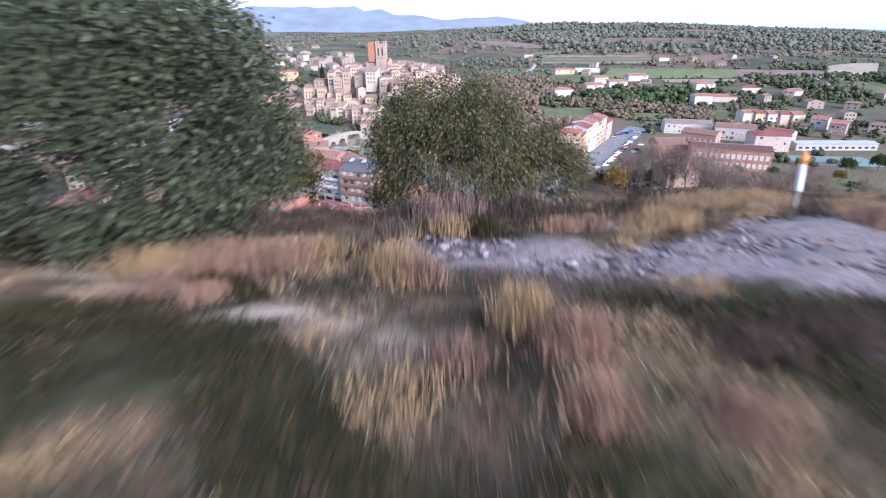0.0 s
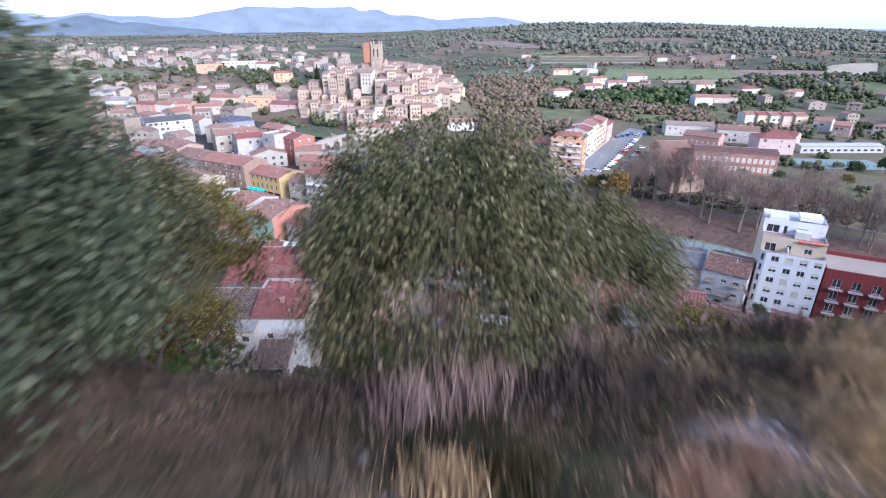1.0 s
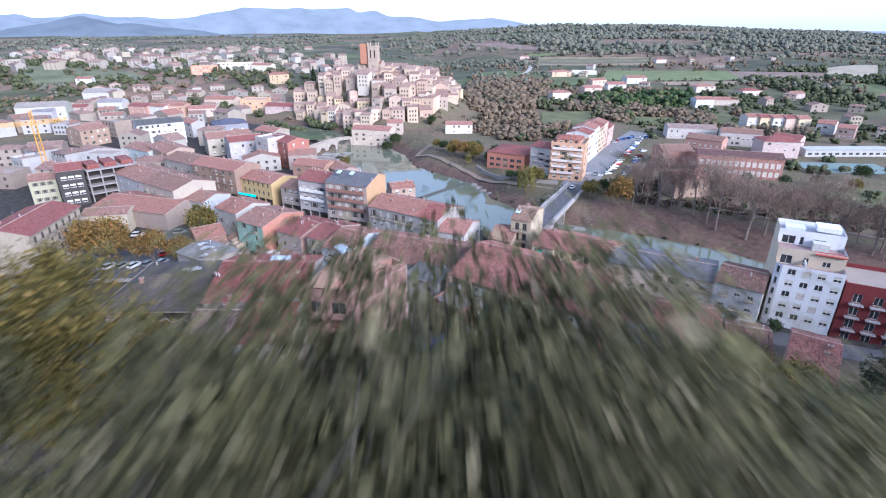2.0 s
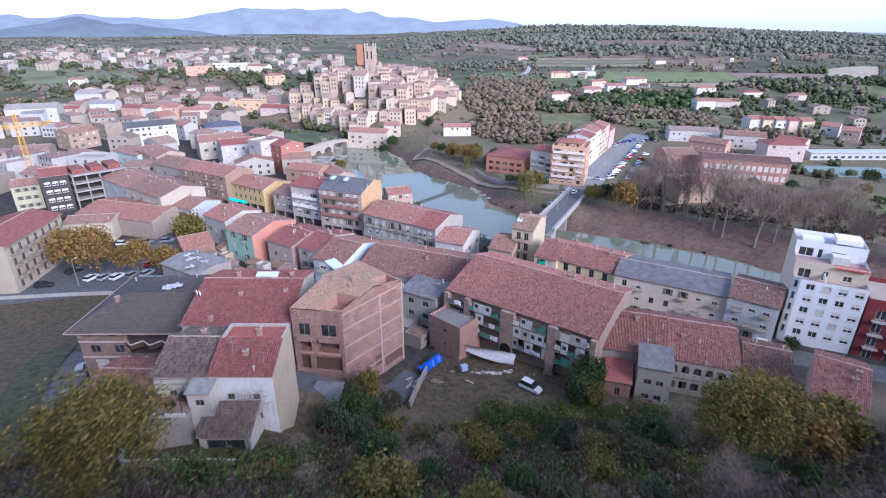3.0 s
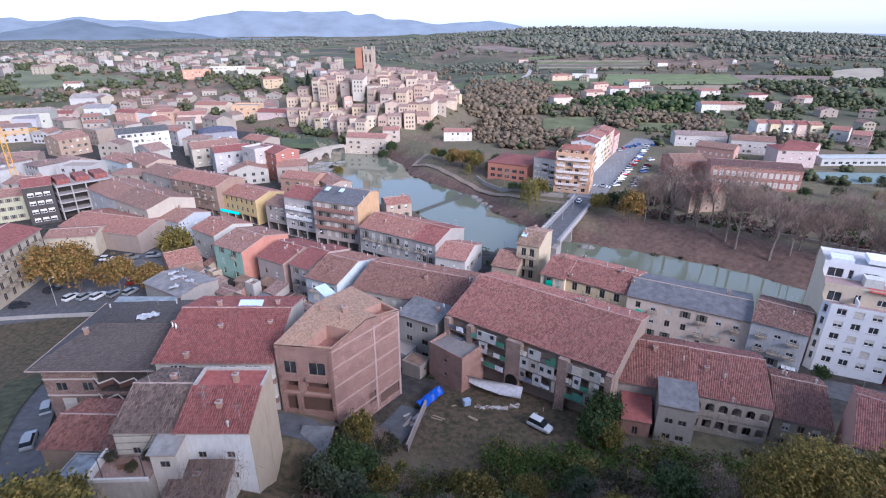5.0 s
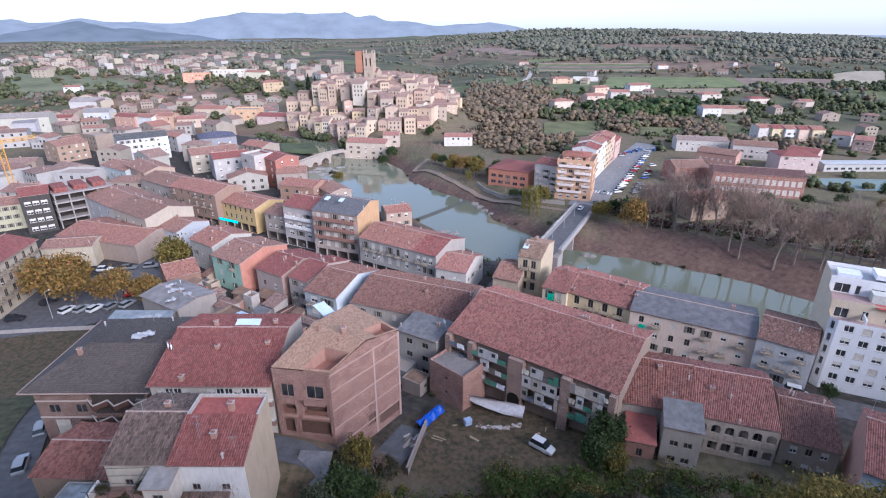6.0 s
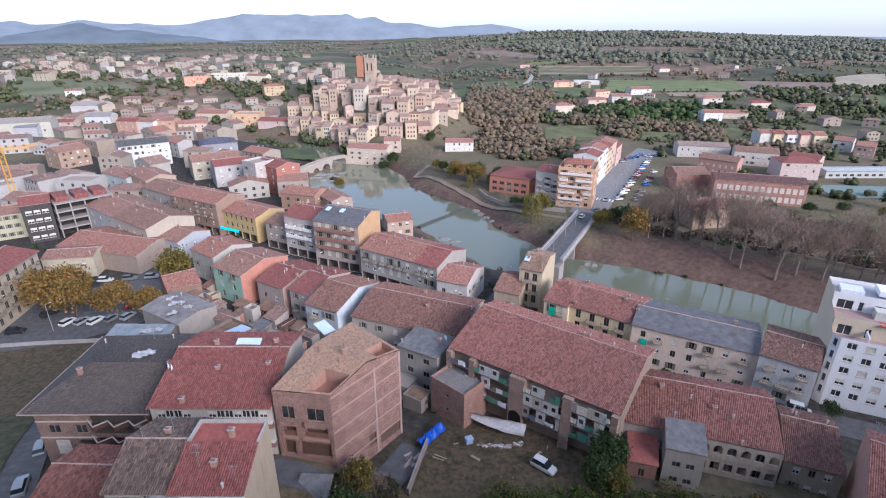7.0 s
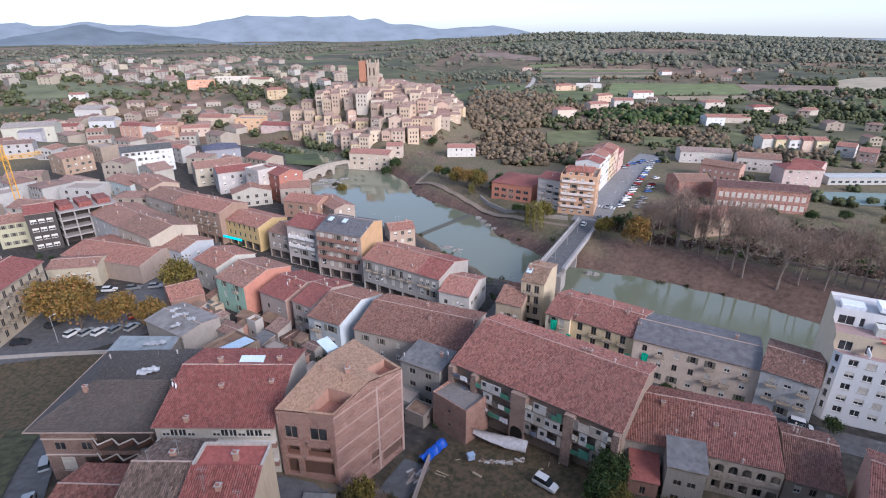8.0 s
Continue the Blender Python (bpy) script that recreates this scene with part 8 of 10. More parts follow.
# ---- trees of the valley ----
VRNG = random.Random(23)
for i in range(34):  # bare trees on the far bank
    k = i / 33
    x, y = 84 + 78 * k + VRNG.uniform(-3, 3), 219 - 66 * k + VRNG.uniform(-7, 9)
    if river_away(np.array(x), np.array(y)) > 9:
        tree(VRNG.choice(["bare", "bare", "bare", "poplar"]), x, y, VRNG.uniform(15, 24), VRNG.uniform(0.7, 1.0), group="bare trees on the river bank")
for kind, x, y, tall, wide in [("willow", 46, 239, 16, 0.75), ("olive", 51, 244, 9, 0.9), ("autumn", 79, 214, 13, 0.75), ("green", 84, 226, 7, 1.0), ("bare", 90, 226, 14, 0.8), ("bare", 96, 232, 13, 0.9), ("olive", 70, 226, 7, 0.9), ("olive", 74, 232, 6, 1.0), ("green", 80, 236, 5, 1.1), ("green", 86, 232, 5, 1.2),
                               ("autumn", 22, 300, 9, 0.9), ("olive", 28, 294, 8, 0.9), ("green", 30, 306, 8, 0.9), ("autumn", 18, 310, 8, 0.8), ("willow", 24, 289, 7, 0.8), ("green", 12, 318, 6, 1.0), ("olive", 35, 285, 6, 1.0), ("bare", 40, 270, 7, 1.0),
                               ("green", 42, 258, 4, 1.3), ("green", 46, 255, 4, 1.3), ("green", 50, 252, 4.5, 1.2), ("green", 55, 250, 4, 1.3), ("olive", 26, 300, 9, 0.9), ("autumn", 30, 298, 8, 0.8), ("olive", 16, 304, 7, 0.9), ("green", 36, 292, 6, 1.0), ("green", 40, 300, 7, 1.0), ("olive", 8, 322, 6, 0.9), ("bare", -2, 352, 8, 1.0), ("bare", 4, 346, 9, 1.0), ("bare", 10, 340, 8, 1.0), ("bare", -10, 356, 7, 1.0), ("green", -18, 352, 9, 0.9), ("green", -23, 350, 7, 1.0), ("olive", -46, 318, 6, 1.0), ("shrub", -50, 326, 5, 1.1),
                               ("autumn", -96, 156, 12, 0.85), ("autumn", -87, 153, 11.5, 0.85), ("autumn", -77, 153.5, 10, 0.85), ("olive", -69, 170, 12.0, 0.75), ("autumn", -92, 161, 11.5, 0.8), ("autumn", -69.5, 154, 8, 0.9),
                               ("cypress", -120, 620, 19, 1.2), ("cypress", -114, 626, 16, 1.2), ("cypress", -47, 124, 6, 1.0), ("cypress", -44.5, 121, 5, 1.0), ("green", -21, 384, 9, 0.9), ("green", -17, 388, 7, 1.0), ("green", 6, 400, 7, 1.0), ("green", 50.5, 123, 2.6, 1.0), ("green", 61.5, 115.5, 3.2, 1.0), ("green", 75.5, 109.3, 3.4, 1.0),
                               ("green", 205, 245, 8, 1.0), ("green", 225, 250, 9, 1.0), ("olive", 190, 230, 6, 1.0), ("green", 180, 240, 5, 1.2), ("green", 165, 240, 5, 1.2), ("green", 150, 245, 5, 1.2)]:
    tree(kind, x, y, tall, wide)


def puffs(name, at, radius, mat, rng):
    """Lumps of foliage: a rough twenty-faced clump at each point, no two alike."""
    g = (1 + 5 ** 0.5) / 2
    v = np.array([(-1, g, 0), (1, g, 0), (-1, -g, 0), (1, -g, 0), (0, -1, g), (0, 1, g), (0, -1, -g), (0, 1, -g), (g, 0, -1), (g, 0, 1), (-g, 0, -1), (-g, 0, 1)]) / 1.902
    f = np.array([(0, 11, 5), (0, 5, 1), (0, 1, 7), (0, 7, 10), (0, 10, 11), (1, 5, 9), (5, 11, 4), (11, 10, 2), (10, 7, 6), (7, 1, 8), (3, 9, 4), (3, 4, 2), (3, 2, 6), (3, 6, 8), (3, 8, 9), (4, 9, 5), (2, 4, 11), (6, 2, 10), (8, 6, 7), (9, 8, 1)])
    n = len(at)
    spin = rng.rand(n) * 6.28
    c, t = np.cos(spin)[:, None], np.sin(spin)[:, None]
    p = np.stack([v[None, :, 0] * c - v[None, :, 1] * t, v[None, :, 0] * t + v[None, :, 1] * c, np.repeat(v[None, :, 2], n, 0) * 0.85], axis=2)
    p = p * (radius[:, None] * (0.7 + 0.6 * rng.rand(n, 12)))[:, :, None] + at[:, None, :]
    me = bpy.data.meshes.new(name)
    me.vertices.add(n * 12)
    me.vertices.foreach_set("co", p.astype(np.float32).ravel())
    me.loops.add(n * 60)
    me.loops.foreach_set("vertex_index", (f.ravel()[None, :] + 12 * np.arange(n)[:, None]).astype(np.int32).ravel())
    me.polygons.add(n * 20)
    me.polygons.foreach_set("loop_start", np.arange(n * 20, dtype=np.int32) * 3)
    me.polygons.foreach_set("use_smooth", np.ones(n * 20, dtype=bool))
    me.update(calc_edges=True)
    me.materials.append(mat)
    return me


def woodland(name, n, box, keep, leaf, radius, size, per, label, seed, clumps=0):
    """Trees too far to tell apart: tufts of foliage on short stems, one object."""
    rng = np.random.RandomState(seed)
    x, y = rng.uniform(box[0], box[1], n), rng.uniform(box[2], box[3], n)
    ok = keep(x, y, rng)
    x, y = x[ok], y[ok]
    r = radius * (0.5 + 0.9 * rng.rand(len(x)))
    base = np.column_stack([x, y, ground(x, y)])
    pick = np.repeat(np.arange(len(x)), clumps or per)
    d = rng.normal(size=(len(pick), 3))
    d /= np.linalg.norm(d, axis=1)[:, None]
    d[:, 2] = d[:, 2] * 0.8 + 0.75
    if clumps:
        pts = base[pick] + d * (r[pick] * (0.45 + 0.35 * rng.rand(len(pick))))[:, None]
        me = puffs(name, pts, r[pick] * (0.24 + 0.26 * rng.rand(len(pick))) * (1.75 if clumps < 3 else 1.15), LEAVES[leaf], rng)
    else:
        pts = base[pick] + d * (r[pick] * (0.55 + 0.5 * rng.rand(len(pick))))[:, None]
        me = quads_mesh(name, leaf_quads(pts, size, rng, 0.1, 0.7), LEAVES[leaf])
    tagged(new(name, me), label, "woods", kind="stuff")


def inside_of(poly):
    """A test for points within a convex outline."""
    q = np.array(poly, dtype=float)

    def test(x, y):
        ok = np.ones(len(x), dtype=bool)
        for p0, p1 in zip(q, np.roll(q, -1, axis=0)):
            ok &= (p1[0] - p0[0]) * (y - p0[1]) - (p1[1] - p0[1]) * (x - p0[0]) > 0
        return ok
    return test


HOUSES = np.array([[o.matrix_world.translation.x, o.matrix_world.translation.y] for o in bpy.data.objects if o.parent is None and o.get("kind", "") == "" and any(c.name.startswith("roof") or c.name.startswith("wall") for c in o.children)])


def off_houses(x, y, r):
    ok = np.ones(len(x), dtype=bool)
    for hx, hy in HOUSES:
        ok &= np.hypot(x - hx - 5, y - hy - 5) > r
    return ok


def patchy(x, y, s, t):
    return np.sin(x / s + 1.3 * np.sin(y / (s * 1.3))) + np.sin(y / (s * 0.8) + 0.7 * np.sin(x / s)) > t


wet = lambda x, y, r=7: river_away(x, y) > r
open_land = lambda x, y: ~in_fields(x, y, 3)
off_street = lambda x, y: ~((np.abs(x - 130) < 16) & (y < 380))
off_hill_town = lambda x, y: np.hypot((x + 36) / 92, (y - 486) / 104) > 1.0
woodland("woods", 12500, (-1500, 2400, 900, 3300), lambda x, y, g: patchy(x, y, 130, 0.1) & (np.hypot(x, y) > 900) & open_land(x, y), "hazed_wood", 6.5, 0, 0, "dark woods on the distant hills", 1, 2)
woodland("woods", 15000, (230, 2400, 1060, 2900), lambda x, y, g: patchy(x, y, 90, -0.7) & open_land(x, y) & (y > 1060 - 0.2 * (x - 230)), "hazed_wood", 7, 0, 0, "dark pine woods covering the distant ridge", 2, 2)
woodland("woods", 2600, (-900, 900, 520, 1100), lambda x, y, g: patchy(x, y, 60, 0.25) & off_houses(x, y, 18) & open_land(x, y), "hazed_wood", 5, 0, 0, "groves between the fields", 3, 4)
woodland("woods", 1500, (-900, 900, 500, 1000), lambda x, y, g: patchy(x + 300, y, 50, 0.45) & off_houses(x, y, 18) & open_land(x, y), "midwood", 4.5, 0, 0, "leafless brown groves between the fields", 4, 4)
woodland("hedgerows", 15000, (60, 720, 380, 1120), lambda x, y, g: in_fields(x, y, 5) & ~in_fields(x, y, 1) & (g.rand(len(x)) < 0.55) & off_houses(x, y, 10), "midgreen", 2.6, 0, 0, "dark hedgerows along the field edges", 14, 3)
woodland("woods", 1900, (35, 260, 345, 560), lambda x, y, g: patchy(x, y, 26, -0.3) & off_houses(x, y, 13) & wet(x, y) & off_hill_town(x, y) & off_street(x, y) & open_land(x, y), "midwood", 3.4, 0, 0, "mixed trees and gardens beside the old town", 5, 9)
woodland("woods", 1000, (35, 330, 345, 600), lambda x, y, g: patchy(x + 90, y, 30, 0.2) & off_houses(x, y, 13) & wet(x, y) & off_hill_town(x, y) & off_street(x, y) & open_land(x, y), "midgreen", 3.6, 0, 0, "green trees and gardens beyond the street", 6, 9)
slope_right = inside_of([(25, 441), (99, 478), (140, 620), (66, 700), (40, 560)])
woodland("woods", 1500, (20, 145, 430, 700), lambda x, y, g: slope_right(x, y) & off_houses(x, y, 12), "midwood", 4.0, 0, 0, "leafless grey-brown trees on the slope beside the old town", 15, 9)
woodland("woods", 260, (150, 270, 470, 580), lambda x, y, g: off_houses(x, y, 12) & (np.hypot((x - 205) / 62, (y - 512) / 34) < 1), "green", 5.0, 0, 0, "dense dark green trees below the villas", 16, 12)
woodland("woods", 800, (370, 560, 500, 740), lambda x, y, g: off_houses(x, y, 13) & open_land(x, y) & patchy(x, y, 40, -0.8), "midgreen", 4.6, 0, 0, "dark trees round the villas", 17, 7)
woodland("woods", 500, (230, 520, 330, 520), lambda x, y, g: off_houses(x, y, 11) & open_land(x, y) & patchy(x, y, 30, -0.4), "midgreen", 3.2, 0, 0, "garden trees between the villas", 18, 8)
woodland("woods", 700, (-600, -180, 590, 830), lambda x, y, g: off_houses(x, y, 14) & patchy(x, y, 45, -0.2) & ~in_fields(x, y, -14), "midgreen", 4.4, 0, 0, "trees round the meadow below the newer quarter", 19, 6)
woodland("woods", 240, (-120, 40, 400, 580), lambda x, y, g: off_houses(x, y, 5.5) & wet(x, y, 3), "midwood", 2.3, 0, 0, "small trees between the old houses", 20, 9)
woodland("woods", 330, (90, 420, 190, 420), lambda x, y, g: patchy(x, y + 60, 22, 0.1) & off_houses(x, y, 15) & wet(x, y, 16) & (y > 215 - 0.35 * (x - 120) + 4) & ~((x < 145) & (y > 255)), "midgreen", 2.8, 0, 0, "hedges and garden trees round the school", 7, 10)
woodland("woods", 800, (-420, -60, 425, 700), lambda x, y, g: patchy(x, y, 30, 0.1) & off_houses(x, y, 13) & wet(x, y) & (np.hypot((x + 36) / 92, (y - 486) / 104) > 1.02), "midgreen", 3.6, 0, 0, "trees between houses beyond the river", 8, 8)
woodland("woods", 500, (-420, -60, 425, 700), lambda x, y, g: patchy(x + 50, y + 20, 34, 0.3) & off_houses(x, y, 13) & wet(x, y), "midwood", 3.2, 0, 0, "leafless thickets beyond the river", 9, 8)
woodland("woods", 320, (-110, -44, 388, 440), lambda x, y, g: wet(x, y, 1.5) & off_houses(x, y, 9), "midgreen", 3.4, 0, 0, "dark green trees by the old bridge", 10, 9)
woodland("woods", 700, (-60, 250, 150, 420), lambda x, y, g: (river_away(x, y) > 0.3) & (river_away(x, y) < 3.5) & off_houses(x, y, 12), "shrub", 0.8, 0.5, 60, "low bushes along the water's edge", 11)
under_trees = inside_of([(74, 226), (100, 211), (134, 187), (176, 165), (185, 200), (150, 246), (88, 252)])
woodland("woods", 520, (70, 190, 160, 255), lambda x, y, g: under_trees(x, y) & off_houses(x, y, 11), "dry", 1.9, 1.0, 55, "reddish undergrowth behind the bare trees", 12)
woodland("woods", 150, (70, 190, 160, 255), lambda x, y, g: under_trees(x, y) & off_houses(x, y, 12), "green", 1.9, 0.9, 55, "dark green bushes behind the bare trees", 21)
woodland("woods", 420, (-130, 60, 108, 235), lambda x, y, g: off_houses(x, y, 9) & wet(x, y, 3) & (g.rand(len(x)) < 0.35) & ~((x < -60) & (y < 190)), "green", 1.0, 0.5, 60, "garden shrubs between the houses", 13)


# ---- cars ----
CAR_GLASS, TYRE = plain("car_glass", (0.02, 0.025, 0.03), 0.1, 0.0, 0.1, 2.0, 0.5), plain("tyre", (0.02, 0.02, 0.02), 0.9)
CARS = {}


def loft(s, rings, mat):
    for a, b in zip(rings, rings[1:]):
        for i in range(len(a)):
            j = (i + 1) % len(a)
            s.face([a[i], a[j], b[j], b[i]], mat)
    s.face(rings[0][::-1], mat)
    s.face(rings[-1], mat)


def car_meshes(colour, style):
    key = (colour, style)
    if key not in CARS:
        paint = plain("car_paint", colour, 0.25, 0.1, 0.05, 1.0, 0.5)
        ring = lambda x, w, z0, z1: [(x, -w, z0), (x, w, z0), (x, w * 1.02, (z0 + z1) / 2), (x, w * 0.94, z1), (x, -w * 0.94, z1), (x, -w * 1.02, (z0 + z1) / 2)]
        body = Shape()
        tail = 0.95
        loft(body, [ring(-2.1, 0.78, 0.35, 0.80), ring(-1.9, 0.84, 0.28, tail), ring(0.9, 0.86, 0.26, 0.95), ring(1.85, 0.80, 0.30, 0.80), ring(2.1, 0.70, 0.38, 0.62)], 0)
        cabin = Shape()
        x0, x1 = {"hatch": (-1.95, 0.95), "van": (-2.05, 1.3), "jeep": (-2.0, 1.05)}[style]
        top = {"hatch": 1.45, "van": 1.85, "jeep": 1.72}[style]
        lo = [(x0, -0.78, 0.93), (x1, -0.78, 0.93), (x1, 0.78, 0.93), (x0, 0.78, 0.93)]
        hi = [(x0 + 0.35, -0.62, top), (x1 - 0.75, -0.62, top), (x1 - 0.75, 0.62, top), (x0 + 0.35, 0.62, top)]
        for i in range(4):
            j = (i + 1) % 4
            cabin.face([lo[i], lo[j], hi[j], hi[i]], 0)
        roof = Shape()
        roof.box(x0 + 0.3, -0.64, top, x1 - 0.7, 0.64, top + 0.05, 0)
        wheel = Shape()
        wheel.tube((0, -0.1, 0), (0, 0.1, 0), 0.31, 0.31, 12)
        CARS[key] = (body.mesh("body", [paint]), cabin.mesh("cabin", [CAR_GLASS]), roof.mesh("car_roof", [paint]), wheel.mesh("wheel", [TYRE]))
    return CARS[key]


COLOURS = {"white": (0.60, 0.60, 0.60), "silver": (0.28, 0.29, 0.30), "grey": (0.16, 0.165, 0.17), "black": (0.03, 0.03, 0.035), "red": (0.35, 0.03, 0.03), "blue": (0.05, 0.10, 0.28)}


def car(x, y, turn, colour="white", style="hatch", z=None, where="parked on asphalt"):
    kind = {"hatch": "car", "van": "van", "jeep": "off-road car"}[style]
    ob = thing("car" if kind != "van" else kind, Matrix.Translation((x, y, (gz(x, y) if z is None else z) + 0.12)) @ Matrix.Rotation(math.radians(turn), 4, "Z"), f"{colour} {kind if kind != 'car' else 'hatchback car'} {where}", "van" if kind == "van" else "car", "parked cars")
    body, cabin, roof, wheel = car_meshes(COLOURS[colour], style)
    part("body", body, ob)
    part("cabin", cabin, ob, "dark glass")
    part("car_roof", roof, ob)
    for wx in (-1.3, 1.3):
        for wy in (-0.78, 0.78):
            part("wheel", wheel, ob, at=Matrix.Translation((wx, wy, 0.31)))


NAMES = list(COLOURS)
for i in range(17):  # rows beside the broad street
    p = Vector((91.0, 263.0)).lerp(Vector((135, 338)), i / 16)
    car(p.x, p.y, 15 + VRNG.uniform(-4, 4), VRNG.choice(NAMES), "hatch", where="parked beside the broad street")
for i in range(9):
    p = Vector((99.0, 262.0)).lerp(Vector((128, 312)), i / 8)
    if i % 4 != 3:
        car(p.x, p.y, 15 + VRNG.uniform(-4, 4), VRNG.choice(NAMES), "hatch", where="parked beside the broad street")
for i in range(8):
    p = Vector((120.0, 341.0)).lerp(Vector((150, 355)), i / 7)
    car(p.x + VRNG.uniform(-2, 2), p.y + VRNG.uniform(-6, 6), VRNG.uniform(0, 180), VRNG.choice(NAMES), "hatch", where="in the car park beyond")
for x, y, t, c in [(-92.5, 175.5, 5, "white"), (-86.0, 176.5, 10, "grey"), (-80.0, 177.5, 10, "silver"), (-88.5, 151.5, 70, "white"), (-85.2, 151.8, 70, "silver"), (-82.0, 152.0, 70, "white"), (-78.5, 153.0, 70, "grey"), (-75.0, 154.0, 70, "silver"), (-98.5, 147.5, 10, "black"), (-96, 156, 60, "black"), (-77, 160, 40, "red")]:
    car(x, y, t, c, where="parked under the plane trees")
car(19.8, 98.2, -42, "white", "jeep", where="standing in the muddy yard")
car(76.0, 247.5, 60, "grey", where="driving off the bridge", z=gz(76, 247.5) + 0.1)
car(66.0, 236.0, 60, "white", where="crossing the road bridge", z=-6.95)
car(84.5, 262, 240, "silver", where="on the broad street")
car(71.0, 111.0, -32, "white", "van", where="parked in the narrow street")
car(-61.0, 102.0, 116, "silver", where="parked in the lane")
car(-57.0, 92.5, 114, "silver", where="parked in the lane")
for i, (x, y, c) in enumerate([(-120, 355, "white"), (-116, 352, "grey"), (-112, 350, "silver"), (-124, 350, "blue"), (-118, 345, "black"), (-75, 320, "white"), (-80, 324, "silver")]):
    car(x, y, 60, c, where="parked between the houses")


# ---- crane, lamps, roof things, yard ----
def tower_crane(x, y, tall):
    z = gz(x, y)
    yellow = plain("crane_yellow", (0.60, 0.33, 0.05), 0.6)
    ob = thing("tower_crane", Matrix.Translation((x, y, z)), "yellow tower crane over a building site", "crane")

    def lattice(name, a, b, size, label=""):
        s = Shape()
        a, b = Vector(a), Vector(b)
        d = (b - a).normalized()
        u = d.orthogonal().normalized() * size
        w = d.cross(u)
        n = max(2, int((b - a).length / (size * 2.2)))
        c = [u + w, u - w, -u - w, -u + w]
        for k in c:
            s.tube(a + k, b + k, 0.10, 0.10, 4)
        for i in range(n):
            p, q = a.lerp(b, i / n), a.lerp(b, (i + 1) / n)
            for j in range(4):
                s.tube(p + c[j], q + c[(j + 1) % 4], 0.06, 0.06, 3)
        part(name, s.mesh(name, [yellow]), ob, label)

    lattice("mast", (0, 0, 0), (0, 0, tall), 0.8)
    lattice("jib", (0, 0, tall), (-24, -26, tall + 1), 0.6)
    lattice("counter_jib", (0, 0, tall), (8, 9, tall), 0.6)
    lattice("tower_head", (0, 0, tall), (0, 0, tall + 5), 0.45)
    s = Shape()
    s.box(6, 7, tall - 1.8, 8.5, 9.5, tall - 0.3)
    part("counterweight", s.mesh("counterweight", [CONCRETE]), ob, "grey concrete counterweight")


tower_crane(-160, 238, 26)


def lamp_mesh():
    if "lamp" not in WINDOWS:
        s = Shape()
        s.tube((0, 0, 0), (0, 0, 7.5), 0.09, 0.05, 6)
        s.tube((0, 0, 7.4), (1.2, 0, 7.8), 0.04, 0.04, 5)
        h = Shape()
        h.box(0.9, -0.15, 7.72, 1.6, 0.15, 7.86)
        WINDOWS["lamp"] = (s.mesh("pole", [plain("lamp_grey", (0.30, 0.30, 0.30), 0.6)]), h.mesh("lamp_head", [plain("lamp_head", (0.55, 0.55, 0.53), 0.6)]))
    return WINDOWS["lamp"]


for x, y, t in [(46, 201.5, -30), (53.5, 214.5, -30), (61, 227.5, -30), (86, 262, -30), (96, 280, -30), (108, 300, -30), (120, 320, -30), (-30, 176, 60), (-12, 164, 60), (8, 150, 60), (-90, 148, 20), (-104, 152, 20), (100, 212, 0), (125, 190, 0), (20, 141, 60), (58, 122.5, 60)]:
    ob = thing("street_lamp", Matrix.Translation((x, y, max(gz(x, y), -7.0 if 40 < x < 70 and y > 195 else -99))) @ Matrix.Rotation(math.radians(t), 4, "Z"), "grey street lamp with a single arm", "street lamp", "street lamps")
    a, b = lamp_mesh()
    part("pole", a, ob)
    part("lamp_head", b, ob)


def dish(x, y, z, turn=200):
    ob = thing("satellite_dish", Matrix.Translation((x, y, z)) @ Matrix.Rotation(math.radians(turn), 4, "Z"), "white satellite dish on a roof", "satellite dish", "satellite dishes")
    s = Shape()
    s.tube((0, 0, -0.6), (0, 0, 0.5), 0.03, 0.03, 5)
    part("mast", s.mesh("mast", [plain("zinc", (0.35, 0.36, 0.34), 0.5, 0.4)]), ob)
    s, n = Shape(), 12
    rings = [[(0.08 + 0.18 * r * r, 0.5 * r * math.cos(6.283 * i / n), 0.6 + 0.5 * r * math.sin(6.283 * i / n)) for i in range(n)] for r in (0.05, 0.5, 1.0)]
    loft(s, rings, 0)
    part("reflector", s.mesh("reflector", [plain("dish_white", (0.75, 0.74, 0.72), 0.5)]), ob)


for x, y, z in [(-37.0, 101.0, 17.8), (-36.3, 100.5, 17.9), (-34.5, 156.2, 7.2), (5.0, 119.8, 9.8)]:
    dish(x, y, z)


def loose_box(name, x, y, z, sx, sy, sz, turn, mat, label, category, tilt=0.0):
    s = Shape()
    s.box(-sx / 2, -sy / 2, 0, sx / 2, sy / 2, sz)
    s.box(-sx / 2 - 0.05, -sy / 2 - 0.05, sz + 0.002, sx / 2 + 0.05, sy / 2 + 0.05, sz + 0.08)
    ob = tagged(new(name, s.mesh(name, [mat])), label, category)
    ob.matrix_world = Matrix.Translation((x, y, z)) @ Matrix.Rotation(math.radians(turn), 4, "Z") @ Matrix.Rotation(math.radians(tilt), 4, "X")
    return ob


